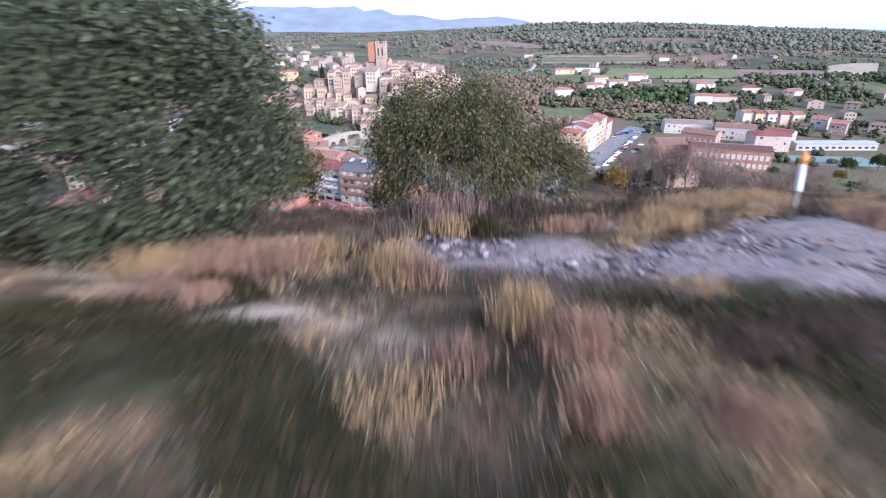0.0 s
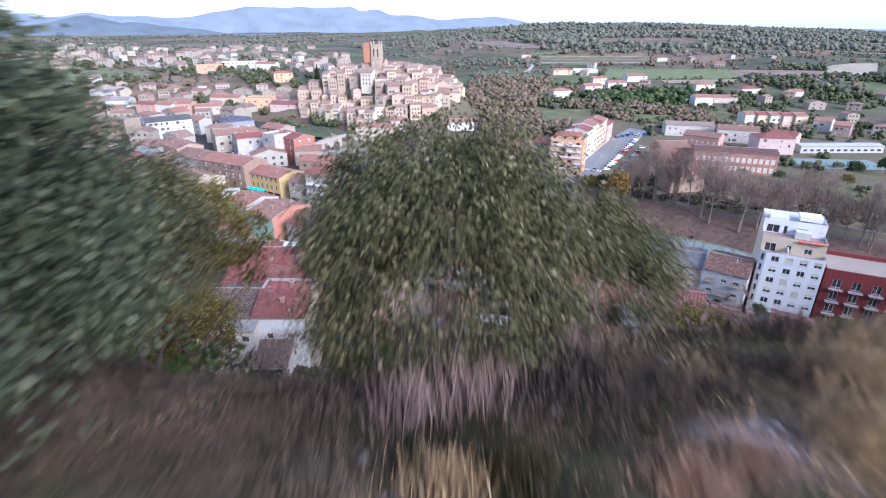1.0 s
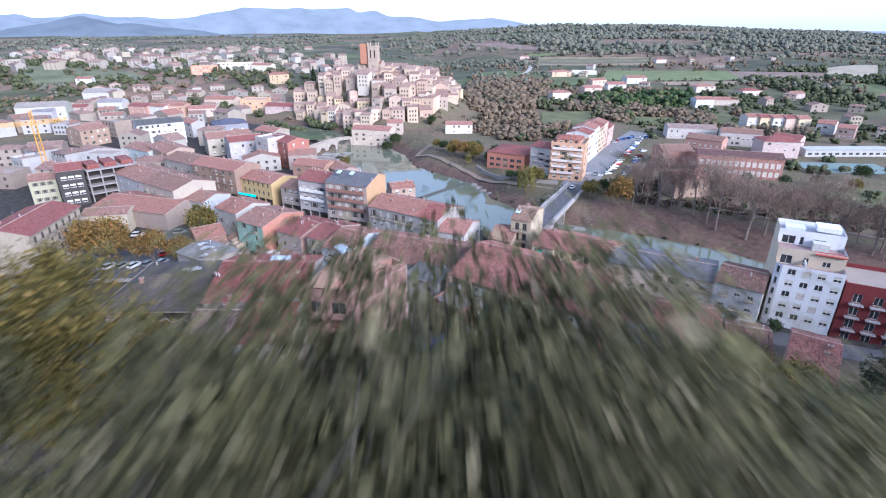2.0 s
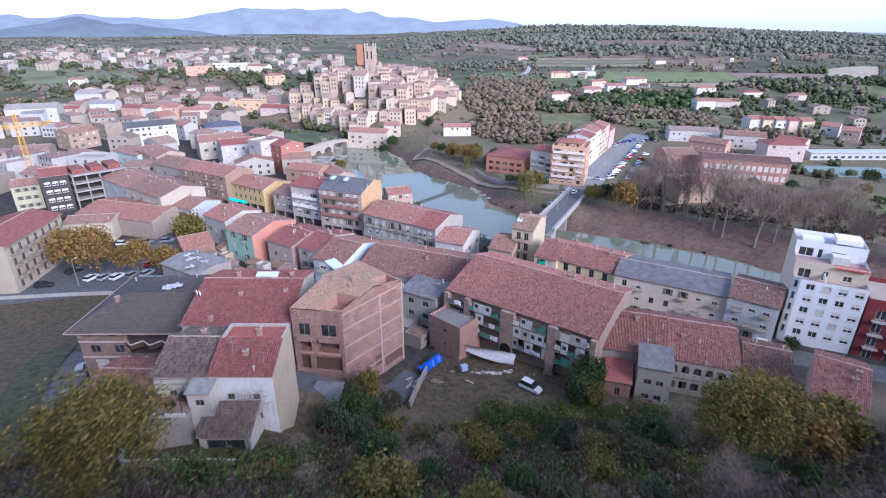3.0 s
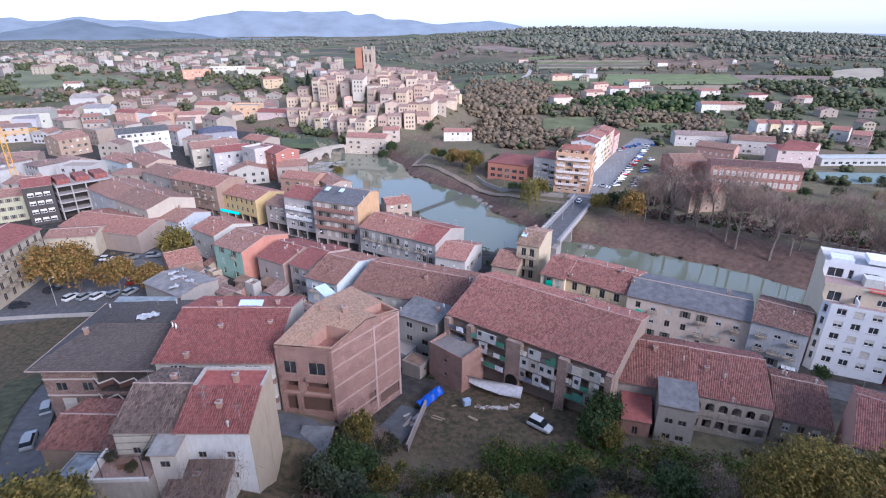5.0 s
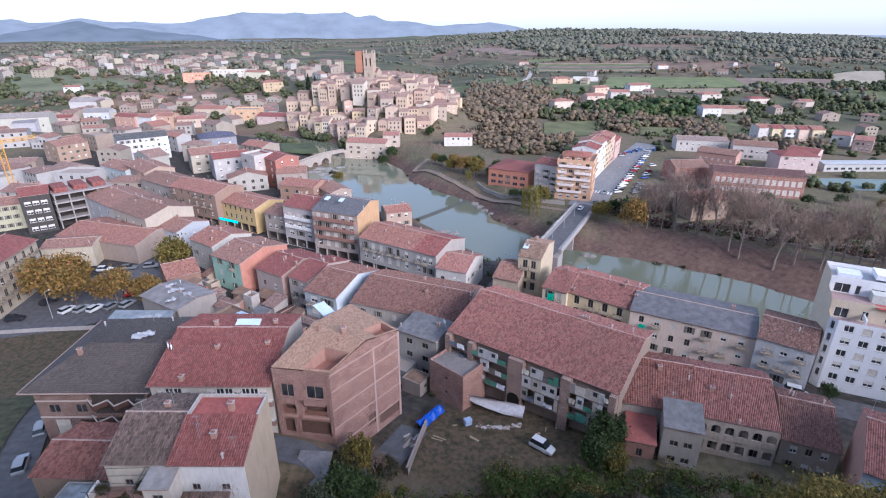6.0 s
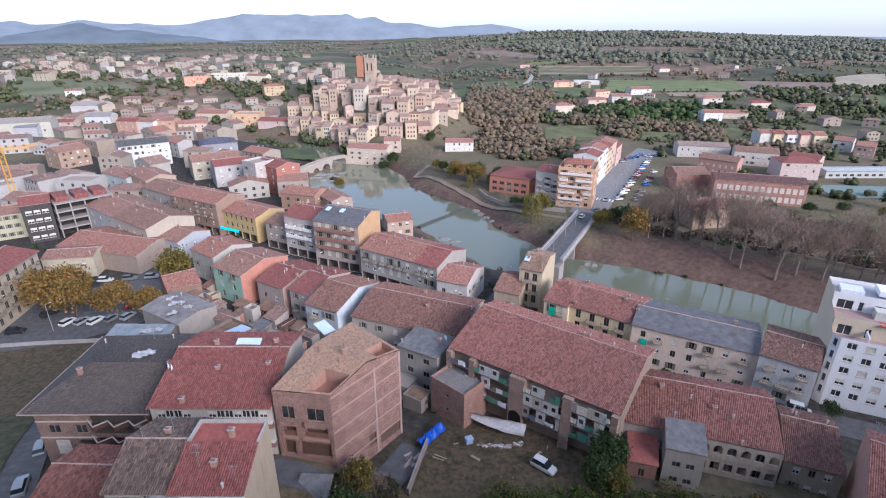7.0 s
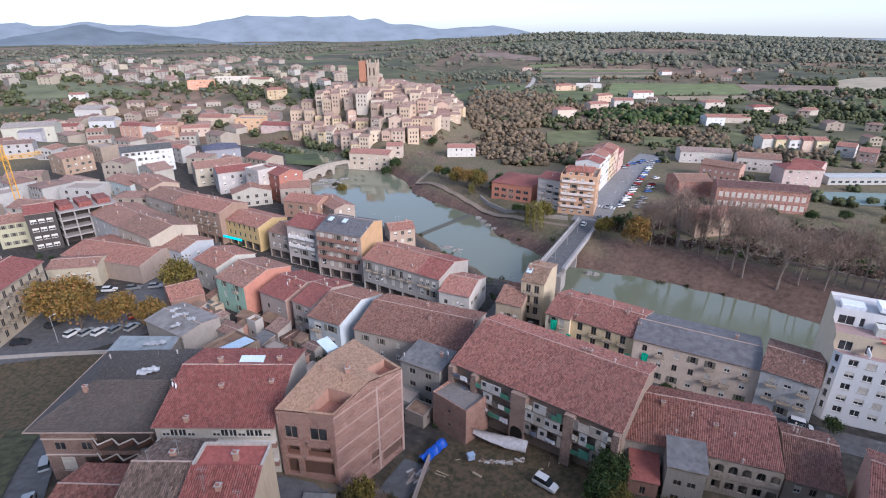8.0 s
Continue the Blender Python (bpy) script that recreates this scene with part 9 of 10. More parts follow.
def cloth(name, x, y, z, w, h, turn, colour, label, sag=0.3, flat=False, seed=0):
    """A hanging or lying sheet with folds and thickness."""
    rng = np.random.RandomState(seed)
    nx, ny = 14, 8
    v, f = [], []
    ph = rng.rand(4) * 6
    for layer in (0, 1):
        for j in range(ny + 1):
            for i in range(nx + 1):
                u, t = i / nx, j / ny
                fold = 0.06 * math.sin(u * 14 + ph[0]) * t + 0.05 * math.sin(u * 25 + t * 5 + ph[1]) + sag * 0.2 * math.sin(t * 4 + u * 3 + ph[2])
                v.append((u * w, fold + 0.02 * layer, -t * h + 0.05 * math.sin(u * 7 + ph[3])) if not flat else (u * w, t * h, 0.15 + abs(fold) * 2.2 + 0.02 * layer))
    m = (nx + 1) * (ny + 1)
    for layer in (0, 1):
        for j in range(ny):
            for i in range(nx):
                a = layer * m + j * (nx + 1) + i
                q = (a, a + 1, a + nx + 2, a + nx + 1)
                f.append(q if layer else q[::-1])
    ob = tagged(new(name, mesh_of(name, v, f, [plain("cloth", colour, 0.9, 0.0, 0.2, 1.5)], smooth=True)), label, name.replace("_", " "))
    ob.matrix_world = Matrix.Translation((x, y, z)) @ Matrix.Rotation(math.radians(turn), 4, "Z")
    return ob


def tenement_front():
    """Piers, galleries, green screens and washing on the back of the tenement row."""
    a, b = Vector((5.7, 118.9, -1.0)), Vector((31.6, 99.1, -1.0))
    d = b - a
    ln, turn = d.length, math.degrees(math.atan2(d.y, d.x))
    base = Matrix.Translation(a) @ Matrix.Rotation(math.radians(turn), 4, "Z")
    row = next(o for o in bpy.data.objects if o.name.startswith("tenement") and abs(o.matrix_world.translation.x - 5.7) < 0.2)
    piers = [(0.6, 0.55), (5.6, 0.55), (14.9, 1.45), (24.2, 0.85), (32.0, 0.55)]  # middle and half width
    stone = brickwork((0.37, 0.25, 0.195), "pier_brick")
    for x, half in piers:
        pier = Shape()
        pier.box(-half, -1.5, -1.5, half, -0.003, 9.9)
        part("pier", pier.mesh("pier", [stone]), row, "brown brick pier", Matrix.Translation((x, 0, 0)))
    rng = random.Random(9)
    greens = [(0.07, 0.20, 0.13), (0.10, 0.26, 0.19), (0.16, 0.25, 0.20), (0.05, 0.14, 0.09)]
    pales = [(0.62, 0.60, 0.57), (0.52, 0.47, 0.40), (0.58, 0.50, 0.40), (0.40, 0.36, 0.32), (0.66, 0.65, 0.64)]
    pastel = [(0.7, 0.7, 0.72), (0.62, 0.62, 0.66), (0.55, 0.35, 0.42), (0.35, 0.40, 0.52), (0.66, 0.60, 0.5), (0.16, 0.18, 0.24)]
    n = 0
    for (c0, h0), (c1, h1) in zip(piers, piers[1:]):
        x0, w = c0 + h0, c1 - h1 - c0 - h0
        for z in (2.6, 5.2, 7.8):
            tall = 2.3 if z < 7 else 1.9
            s = Shape()
            s.box(0, -1.5, -0.14, w, -0.01, 0)
            part("gallery_floor", s.mesh("gallery_floor", [plain("gallery_grey", (0.20, 0.17, 0.15), 0.9)]), row, "", Matrix.Translation((x0, 0, z)))
            x = 0.0
            while x < w - 0.4:
                pw = min(w - x, rng.uniform(0.7, 1.9))
                pick = rng.random()
                spot = Matrix.Translation((x0 + x, 0, z))
                if pick < 0.36:  # closed-in part of the gallery with a small window
                    s = Shape()
                    s.box(0, -1.42, 0.004, pw, -1.34, tall)
                    part("infill_wall", s.mesh("infill_wall", [plaster(rng.choice(pales), 0.5)]), row, "patched pale infill wall", spot)
                    if pw > 1.1:
                        s = Shape()
                        s.box(pw / 2 - 0.35, -1.45, 0.9, pw / 2 + 0.35, -1.423, 1.7)
                        part("pane", s.mesh("pane", [glass_dark()]), row, "", spot)
                elif pick < 0.68:  # green or white screen on the rail
                    s = Shape()
                    s.box(0.02, -1.52, 0.05, pw - 0.02, -1.48, 0.95 if rng.random() < 0.75 else 1.7)
                    part("screen", s.mesh("screen", [plain("screen", rng.choice(greens if rng.random() < 0.65 else pales), 0.85)]), row, "faded balcony screen", spot)
                else:
                    s = Shape()
                    lattice_rail(s, [(0, -1.48), (pw, -1.48)], 0.95, 0.2)
                    part("railing", s.mesh("railing", [plain("iron_rail", (0.05, 0.05, 0.05), 0.6)]), row, "", spot)
                    if rng.random() < 0.75:
                        p = base @ Vector((x0 + x, -1.6, z + rng.uniform(0.9, 1.7)))
                        n += 1
                        cloth("laundry", p.x, p.y, p.z, pw * 0.9, rng.uniform(0.7, 1.2), turn, rng.choice(pastel), "washing hung out on a gallery rail", 0.2, seed=n)
                x += pw + 0.03
    # near-black arch face laid on the pier, painted shade of a gateway
    arch = Shape()
    pts = [(-1.2, 0), (1.2, 0)] + [(1.2 * math.cos(k * math.pi / 10), 1.8 + 1.2 * math.sin(k * math.pi / 10)) for k in range(11)]
    arch.face([(x, -0.05, z) for x, z in pts], 0)
    part("archway", arch.mesh("archway", [plaster((0.02, 0.018, 0.016))]), row, "dark arched gateway", Matrix.Translation((14.9, -1.46, 0.0)))


tenement_front()
house(1.8, 114.3, 7.6, 108.6, -1.0, 6.2, 6.5, (0.42, 0.21, 0.15), kind="flat", front=(2, 1), win=(0.7, 0.7), style="plain", wall_mat=brickwork((0.40, 0.20, 0.15)), roof_mat=plaster((0.27, 0.245, 0.23), 0.7), label="small brick annex with a flat concrete roof", name="annex", category="annex", parapet=0.5)
house(-4.4, 123.6, 3.2, 118.8, -3.0, 9.5, 6.5, (0.38, 0.36, 0.33), (0.20, 0.20, 0.20), kind="shed", rise=0.12, front=(3, 2), win=(1.4, 1.2), style="plain", roof_mat=plain("fibre_sheet", (0.145, 0.14, 0.14), 0.9, 0.0, 0.3, 0.9), label="grey narrow house with a sheet roof")
house(32.6, 96.6, 36.8, 95.2, -1.2, 3.4, 5.0, (0.34, 0.20, 0.16), (0.28, 0.10, 0.08), kind="shed", rise=0.35, front=(1, 1), win=(0.9, 1.6), first=0.3, style="plain", roof_mat=plain("red_sheet", (0.26, 0.09, 0.075), 0.85), label="low shed with a dark red sheet roof", name="shed", category="shed")
house(37.4, 94.9, 42.6, 93.0, -1.4, 7.6, 5.0, (0.36, 0.33, 0.295), (0.24, 0.24, 0.24), kind="shed", rise=0.25, front=(2, 2), win=(1.2, 1.0), style="plain", roof_mat=plain("fibre_sheet", (0.145, 0.14, 0.14), 0.9, 0.0, 0.3, 0.9), label="grey lean-to annex with a sheet roof", name="annex", category="annex")
# the wide dark pane stands for the shade in the open front
house(-26.6, 71.9, -20.3, 71.7, 9.6, 4.7, 3.9, (0.60, 0.54, 0.46), (0.24, 0.165, 0.13), kind="shed", rise=0.42, front=(1, 1), first=2.3, win=(4.6, 1.7), style="plain", ribs=0.26, over=0.4, chimneys=1, label="low lean-to with a brown tile roof and dark open front", name="annex", category="annex")
house(-28.0, 74.0, -25.2, 73.9, 11.0, 8.0, 2.3, (0.70, 0.64, 0.56), kind="shed", rise=0.12, front=(1, 1), first=6.0, win=(1.1, 0.9), style="plain", roof_mat=plain("felt_roof", (0.24, 0.22, 0.20), 0.9, 0.0, 0.3, 0.9), label="small cream annex with a flat grey roof", name="annex", category="annex")


def courtyard():
    """Raised tiled terrace with a white wall and a pergola before the brown-roofed house."""
    ob = thing("terrace", Matrix.Translation((-34.2, 72.9, 16.4)), "raised tiled terrace with white walls and an iron pergola", "terrace")
    s = Shape()
    s.box(0, 0, -6, 6.1, 3.75, -0.15)
    part("retaining_wall", s.mesh("retaining_wall", [plaster((0.50, 0.44, 0.38), 0.5)]), ob)
    s = Shape()
    s.box(0.22, 0.22, -0.147, 6.1, 3.75, 0.0)
    part("paving", s.mesh("paving", [brickwork((0.40, 0.24, 0.18), "terrace_tiles")]), ob, "red-brown paving")
    s = Shape()
    s.box(0, 0, -0.147, 0.2, 3.75, 1.0)
    s.box(0.2, 0, -0.147, 6.1, 0.2, 0.3)
    part("parapet", s.mesh("parapet", [plaster((0.72, 0.68, 0.62))]), ob, "white parapet")
    iron = plain("pergola_iron", (0.07, 0.065, 0.06), 0.7)
    for x in (1.2, 5.6):
        s = Shape()
        s.tube((x, 0.5, 0), (x, 0.5, 2.7), 0.05, 0.05, 6)
        part("post", s.mesh("post", [iron]), ob)
        s = Shape()
        s.tube((x, 0.3, 2.7), (x, 3.7, 2.9), 0.05, 0.05, 6)
        part("beam", s.mesh("beam", [iron]), ob)
    for k in range(4):
        s = Shape()
        s.tube((0.6, 0.5 + k * 0.95, 2.78 + k * 0.055), (6.1, 0.5 + k * 0.95, 2.78 + k * 0.055), 0.03, 0.03, 5)
        part("crossbar", s.mesh("crossbar", [iron]), ob)
    loose_box("garden_table", -31.4, 75.0, 16.41, 1.4, 0.9, 0.7, 12, plain("garden_wood", (0.16, 0.09, 0.06), 0.8), "brown wooden table on the tiled terrace", "table")
    for x, y in ((-33.3, 75.8), (-30.3, 74.2), (-29.4, 75.9)):
        tree("shrub", x, y, 1.3, 0.9, z=16.3, label="potted shrub on the tiled terrace")
    house(-41.6, 77.2, -36.4, 76.8, 6.5, 6.0, 4.0, (0.34, 0.32, 0.30), kind="flat", front=(1, 1), win=(1.0, 1.6), style="plain", roof_mat=plain("felt_roof", (0.24, 0.25, 0.25), 0.9, 0.0, 0.4, 0.9), label="low outhouse with a stained grey flat roof", name="outhouse", category="shed", parapet=0.12)
    house(-16.6, 84.6, -12.4, 84.2, 2.5, 5.0, 4.6, (0.40, 0.37, 0.34), kind="shed", rise=0.2, front=(1, 1), win=(1.0, 1.6), style="plain", roof_mat=plain("fibre_sheet", (0.145, 0.14, 0.14), 0.9, 0.0, 0.3, 0.9), label="low outhouse with a grey sheet roof", name="outhouse", category="shed")


courtyard()
cloth("tarpaulin", 8.6, 109.8, 1.5, 10.5, 2.0, -27, (0.52, 0.50, 0.51), "white sheet strung along the yard", 2.6, seed=71)
tarp = Shape()
for i in range(10):  # long heap under the tarpaulin
    for j in range(7):
        def lump(u, v):
            r = math.sin(math.pi * v / 7)
            return (-3.1 + 0.62 * u, -1.0 + 2.0 * v / 7 + 0.12 * math.sin(u * 1.9), r * (1.15 + 0.22 * math.sin(u * 2.3) + 0.12 * math.sin(v * 3 + u * 4)))
        tarp.face([lump(i, j), lump(i + 1, j), lump(i + 1, j + 1), lump(i, j + 1)], 0)
ob = tagged(new("tarpaulin", tarp.mesh("tarpaulin", [plain("blue_sheet", (0.015, 0.075, 0.42), 0.45)])), "crumpled blue tarpaulin over a long heap", "tarpaulin")
ob.matrix_world = Matrix.Translation((1.6, 106.2, -1.05)) @ Matrix.Rotation(math.radians(49), 4, "Z")
loose_box("skip_bin", 8.2, 104.4, -1.0, 1.2, 0.9, 1.0, 20, plain("bin_blue", (0.30, 0.38, 0.52), 0.7), "pale blue bin in the yard", "bin")
YARD = random.Random(51)


def scrap(x, y, ln, turn, c, label):
    """A board, beam or block lying on the ground."""
    s = Shape()
    w, h = YARD.uniform(0.12, 0.45), YARD.uniform(0.08, 0.3)
    s.box(-ln / 2, -w / 2, 0, ln / 2, w / 2, h)
    ob = tagged(new("scrap", s.mesh("scrap", [plain("scrap", c, 0.9)])), label, "scrap", "scrap in the yard")
    ob.matrix_world = Matrix.Translation((x, y, gz(x, y) - 0.03)) @ Matrix.Rotation(math.radians(turn), 4, "Z") @ Matrix.Rotation(YARD.uniform(-0.06, 0.06), 4, "X")


for i in range(26):  # a line of rubble and boards, timber by the tarpaulin, loose pieces
    k = i / 25
    scrap(10.0 + 7.5 * k + YARD.uniform(-0.4, 0.4), 104.3 - 0.6 * math.sin(k * 3) + YARD.uniform(-0.4, 0.4), YARD.uniform(0.3, 1.3), YARD.uniform(-40, 40), YARD.choice([(0.34, 0.31, 0.29), (0.22, 0.16, 0.12), (0.46, 0.44, 0.42)]), "broken boards and rubble lying in the muddy yard")
for i in range(14):
    scrap(-1.2 + YARD.uniform(-1.2, 1.0), 100.6 + YARD.uniform(-1.6, 1.8), YARD.uniform(1.2, 2.6), 48 + YARD.uniform(-15, 15), YARD.choice([(0.30, 0.25, 0.21), (0.20, 0.15, 0.12), (0.38, 0.35, 0.33)]), "old timber stacked beside the tarpaulin")
for x, y, ln, turn in [(3.2, 101.7, 2.4, -30), (2.8, 101.2, 2.0, -25), (9.0, 101.1, 1.8, -40), (6.0, 104.8, 0.8, 10), (21.5, 103.0, 1.0, 70), (20.0, 102.0, 0.7, 20), (23.5, 103.8, 1.4, 75)]:
    scrap(x, y, ln, turn, (0.30, 0.24, 0.16), "plank lying in the muddy yard")
# skylight and canopy
loose_box("roof_skylight", -27.0, 103.9, 18.1, 3.7, 6.4, 0.25, -2, plain("skylight_glass", (0.50, 0.58, 0.64), 0.15, 0.0, 0.1, 1.0, 0.5), "pale glazed skylight on a red roof", "skylight", 15)
loose_box("roof_skylight", -15.6, 109.5, 19.2, 2.0, 3.4, 0.2, 40, plain("skylight_glass", (0.50, 0.58, 0.64), 0.15, 0.0, 0.1, 1.0, 0.5), "pale sheet canopy on a roof", "skylight", 8)
loose_box("courtyard_canopy", -42.2, 137.4, 1.6, 3.2, 7.0, 0.15, -34, plain("canopy_glass", (0.40, 0.50, 0.60), 0.3), "pale blue glazed canopy over a courtyard", "canopy", -6)
for x, y, z in [(-52.0, 103.3, 15.9), (-38.4, 103.6, 16.6), (-29.9, 100.6, 17.7), (-22.6, 101.2, 17.8), (-31.6, 105.6, 19.0), (-22.6, 106.2, 18.6)]:
    ob = thing("roof_chimney", Matrix.Translation((x, y, z - 0.3)), "brick chimney stack with a capping slab", "chimney", "chimneys on the near roofs")
    part("shaft", chimney_mesh(), ob)
# sheds and low roofs filling the back yards
SHED = random.Random(61)
placed = 0
for i in range(2600):
    x, y = SHED.uniform(-62, 6), SHED.uniform(113, 172)
    t = SHED.choice([-0.6, -0.55, -0.58, 0.97])
    w, d, h = SHED.uniform(2.4, 6), SHED.uniform(2.4, 4.5), SHED.uniform(1.9, 4.4)
    spots = [(x + a * w * math.cos(t) - b * d * math.sin(t), y + a * w * math.sin(t) + b * d * math.cos(t)) for a in (0, 0.5, 1) for b in (0, 0.5, 1)]
    if placed < 72 and x * 0.66 + y > 112 and all(abs((q[1] - 152.5) + 0.65 * (q[0] - 4)) > 7 and clear_of_houses(q[0], q[1], 0.3) for q in spots):
        placed += 1
        house(x, y, x + w * math.cos(t), y + w * math.sin(t), gz(x, y), h, d, SHED.choice([GREY, BUFF, (0.5, 0.46, 0.42), (0.44, 0.26, 0.2), (0.30, 0.26, 0.23)]), SHED.choice(ROOFS), kind=SHED.choice(["shed", "shed", "flat", "gx"]), rise=0.2, front=(1, 1), win=(0.8, 1.0), style="plain", label="small back yard shed between houses", name="shed", category="shed", group="back yard sheds", parapet=SHED.choice([0.2, 0.7]), roof_mat=SHED.choice([None, None, plain("fibre_sheet", (0.145, 0.14, 0.14), 0.9, 0.0, 0.3, 0.9), plain("terrace_felt", (0.20, 0.13, 0.09), 0.9, 0.0, 0.3, 0.6)]))


def zigzag_balconies():
    """Brown balconies with a white zigzag coping on the grey-roofed house."""
    row = next(o for o in bpy.data.objects if o.parent is None and abs(o.matrix_world.translation.x + 57.2) < 0.1 and abs(o.matrix_world.translation.y - 98.6) < 0.1)
    for z in (4.6, 7.6):  # cream storey bands
        s = Shape()
        s.box(-0.05, -0.10, 0, 8.4, -0.003, 0.22)
        part("storey_band", s.mesh("storey_band", [plaster((0.62, 0.52, 0.46), 0.2)]), row, "cream storey band", Matrix.Translation((0, 0, z)))
    for z in (4.2, 7.2):
        s = Shape()
        xs = [7.9, 9.6, 11.0, 12.7, 14.1, 15.5, 16.7]
        ys = [-0.2, -1.7, -0.4, -1.7, -0.4, -1.5, -0.2]
        for (x0, y0), (x1, y1) in zip(zip(xs, ys), zip(xs[1:], ys[1:])):
            for mat, z0, z1, t in ((0, 0.0, 0.85, 0.10), (1, 0.853, 1.0, 0.16)):
                d = Vector((x1 - x0, y1 - y0)).normalized()
                n = Vector((-d.y, d.x)) * t / 2
                a, b = Vector((x0, y0)), Vector((x1, y1))
                lo = [(a.x - n.x, a.y - n.y, z0), (b.x - n.x, b.y - n.y, z0), (b.x + n.x, b.y + n.y, z0), (a.x + n.x, a.y + n.y, z0)]
                hi = [(p[0], p[1], z1) for p in lo]
                for i in range(4):
                    j = (i + 1) % 4
                    s.face([lo[i], lo[j], hi[j], hi[i]], mat)
                s.face(hi, mat)
            s.face([(x0, -0.003, -0.1), (x0, y0, -0.1), (x1, y1, -0.1), (x1, -0.003, -0.1)], 0)
            s.face([(x0, y0, 0.001), (x1, y1, 0.001), (x1, -0.003, 0.001), (x0, -0.003, 0.001)], 0)
        part("balcony", s.mesh("balcony", [plaster((0.13, 0.075, 0.06)), plaster((0.66, 0.60, 0.54))]), row, "brown zigzag balcony with a white coping", Matrix.Translation((0, 0, z)))


zigzag_balconies()
red_house = next(o for o in bpy.data.objects if o.parent is None and str(o.get("label", "")).startswith("cream house with a broad red"))
for z, c in ((8.5, (0.34, 0.20, 0.17)), (5.1, (0.34, 0.20, 0.17))):
    s = Shape()
    s.box(0, -0.5, 0, 17.1, -0.003, 0.9)
    part("balcony_band", s.mesh("balcony_band", [plaster(c, 0.3)]), red_house, "long reddish balcony parapet", Matrix.Translation((0, 0, z)))
    s = Shape()
    s.box(0, -0.6, 0.904, 17.1, -0.003, 1.0)
    part("coping", s.mesh("coping", [plaster((0.66, 0.62, 0.56), 0.2)]), red_house, "pale coping", Matrix.Translation((0, 0, z)))
# cream gable wall of the white house
s = Shape()
s.box(0, 0.05, -3, 0.06, 5.05, 12.0)
s.face([(0.06, 0.05, 12.0), (0.06, 5.05, 12.0), (0.06, 5.05, 13.6)], 0)
white_house = next(o for o in bpy.data.objects if o.parent is None and str(o.get("label", "")).startswith("white house with a red tile roof on the slope"))
part("gable_wall", s.mesh("gable_wall", [plaster((0.50, 0.395, 0.28), 0.25)]), white_house, "cream rendered gable wall", Matrix.Translation((7.9, 0, 0)))
s = Shape()  # flat red roof terrace behind the slope
s.box(0, 5.25, -3, 7.9, 8.8, 13.55)
part("rear_wall", s.mesh("rear_wall", [plaster((0.50, 0.395, 0.28), 0.25)]), white_house)
s = Shape()
s.box(0.22, 5.25, 13.553, 7.68, 8.58, 13.6)
part("roof_terrace", s.mesh("roof_terrace", [plain("red_paving", (0.27, 0.085, 0.07), 0.9, 0.0, 0.25, 1.5)]), white_house, "flat red roof terrace")
s = Shape()
s.box(0, 8.6, 13.553, 7.9, 8.8, 14.0)
s.box(7.7, 5.25, 13.553, 7.9, 8.6, 13.9)
s.box(0, 5.25, 13.553, 0.2, 8.6, 14.1)
part("parapet", s.mesh("parapet", [plaster((0.50, 0.46, 0.42), 0.5)]), white_house, "white parapet")
part("chimney", chimney_mesh(), white_house, "", Matrix.Translation((4.0, 2.6, 12.7)))
part("chimney", chimney_mesh(), white_house, "", Matrix.Translation((4.6, 6.4, 13.6)))


def arcade(x0, y0, length, turn, base, bays, z0, tall, label, square=1.0):
    """A gallery wall with round arches or square openings, standing before an old house's front."""
    owner = next(o for o in bpy.data.objects if o.parent is None and str(o.get("label", "")).startswith(label))
    s = Shape()
    w = length / bays
    for b in range(bays):
        x, pier, r = b * w, 0.32, w / 2 - 0.32
        spring = z0 + tall - r - 0.5
        for y, flip in ((-0.9, False), (-0.6, True)):
            top = z0 + tall
            bow = lambda v: math.copysign(abs(v) ** square, v) if abs(v) > 1e-6 else 0.0
            arc = [(x + w / 2 - r * bow(math.cos(k * math.pi / 10)), y, spring + r * bow(math.sin(k * math.pi / 10))) for k in range(11)]
            quads = [[(x, y, z0), (x + pier, y, z0), (x + pier, y, spring), (x, y, spring)], [(x + w - pier, y, z0), (x + w, y, z0), (x + w, y, spring), (x + w - pier, y, spring)], [(x, y, spring), arc[0], (arc[0][0], y, top), (x, y, top)], [arc[10], (x + w, y, spring), (x + w, y, top), (arc[10][0], y, top)], [(x + pier, y, z0), (x + w - pier, y, z0), (x + w - pier, y, z0 + 0.8), (x + pier, y, z0 + 0.8)]]
            quads += [[p, q, (q[0], y, top), (p[0], y, top)] for p, q in zip(arc, arc[1:])]
            for q in quads:
                s.face(q[::-1] if flip else q, 0)
        for p, q in zip(arc, arc[1:]):
            s.face([(p[0], -0.9, p[2]), (p[0], -0.6, p[2]), (q[0], -0.6, q[2]), (q[0], -0.9, q[2])], 0)
        for px in (x + pier, x + w - pier):
            s.face([(px, -0.9, z0 + 0.8), (px, -0.6, z0 + 0.8), (px, -0.6, spring), (px, -0.9, spring)], 0)
        s.face([(x + pier, -0.9, z0 + 0.8), (x + w - pier, -0.9, z0 + 0.8), (x + w - pier, -0.6, z0 + 0.8), (x + pier, -0.6, z0 + 0.8)], 0)
    s.box(0, -0.9, z0 - 0.25, length, -0.004, z0, 0)
    part("arcade", s.mesh("arcade", [plaster((0.40, 0.35, 0.30), 0.6)]), owner, "arched stone gallery")


arcade(0, 0, 11.6, 0, 0, 6, 4.9, 2.9, "old house with arched galleries")
arcade(0, 0, 11.6, 0, 0, 6, 1.6, 2.9, "old house with arched galleries", 0.15)
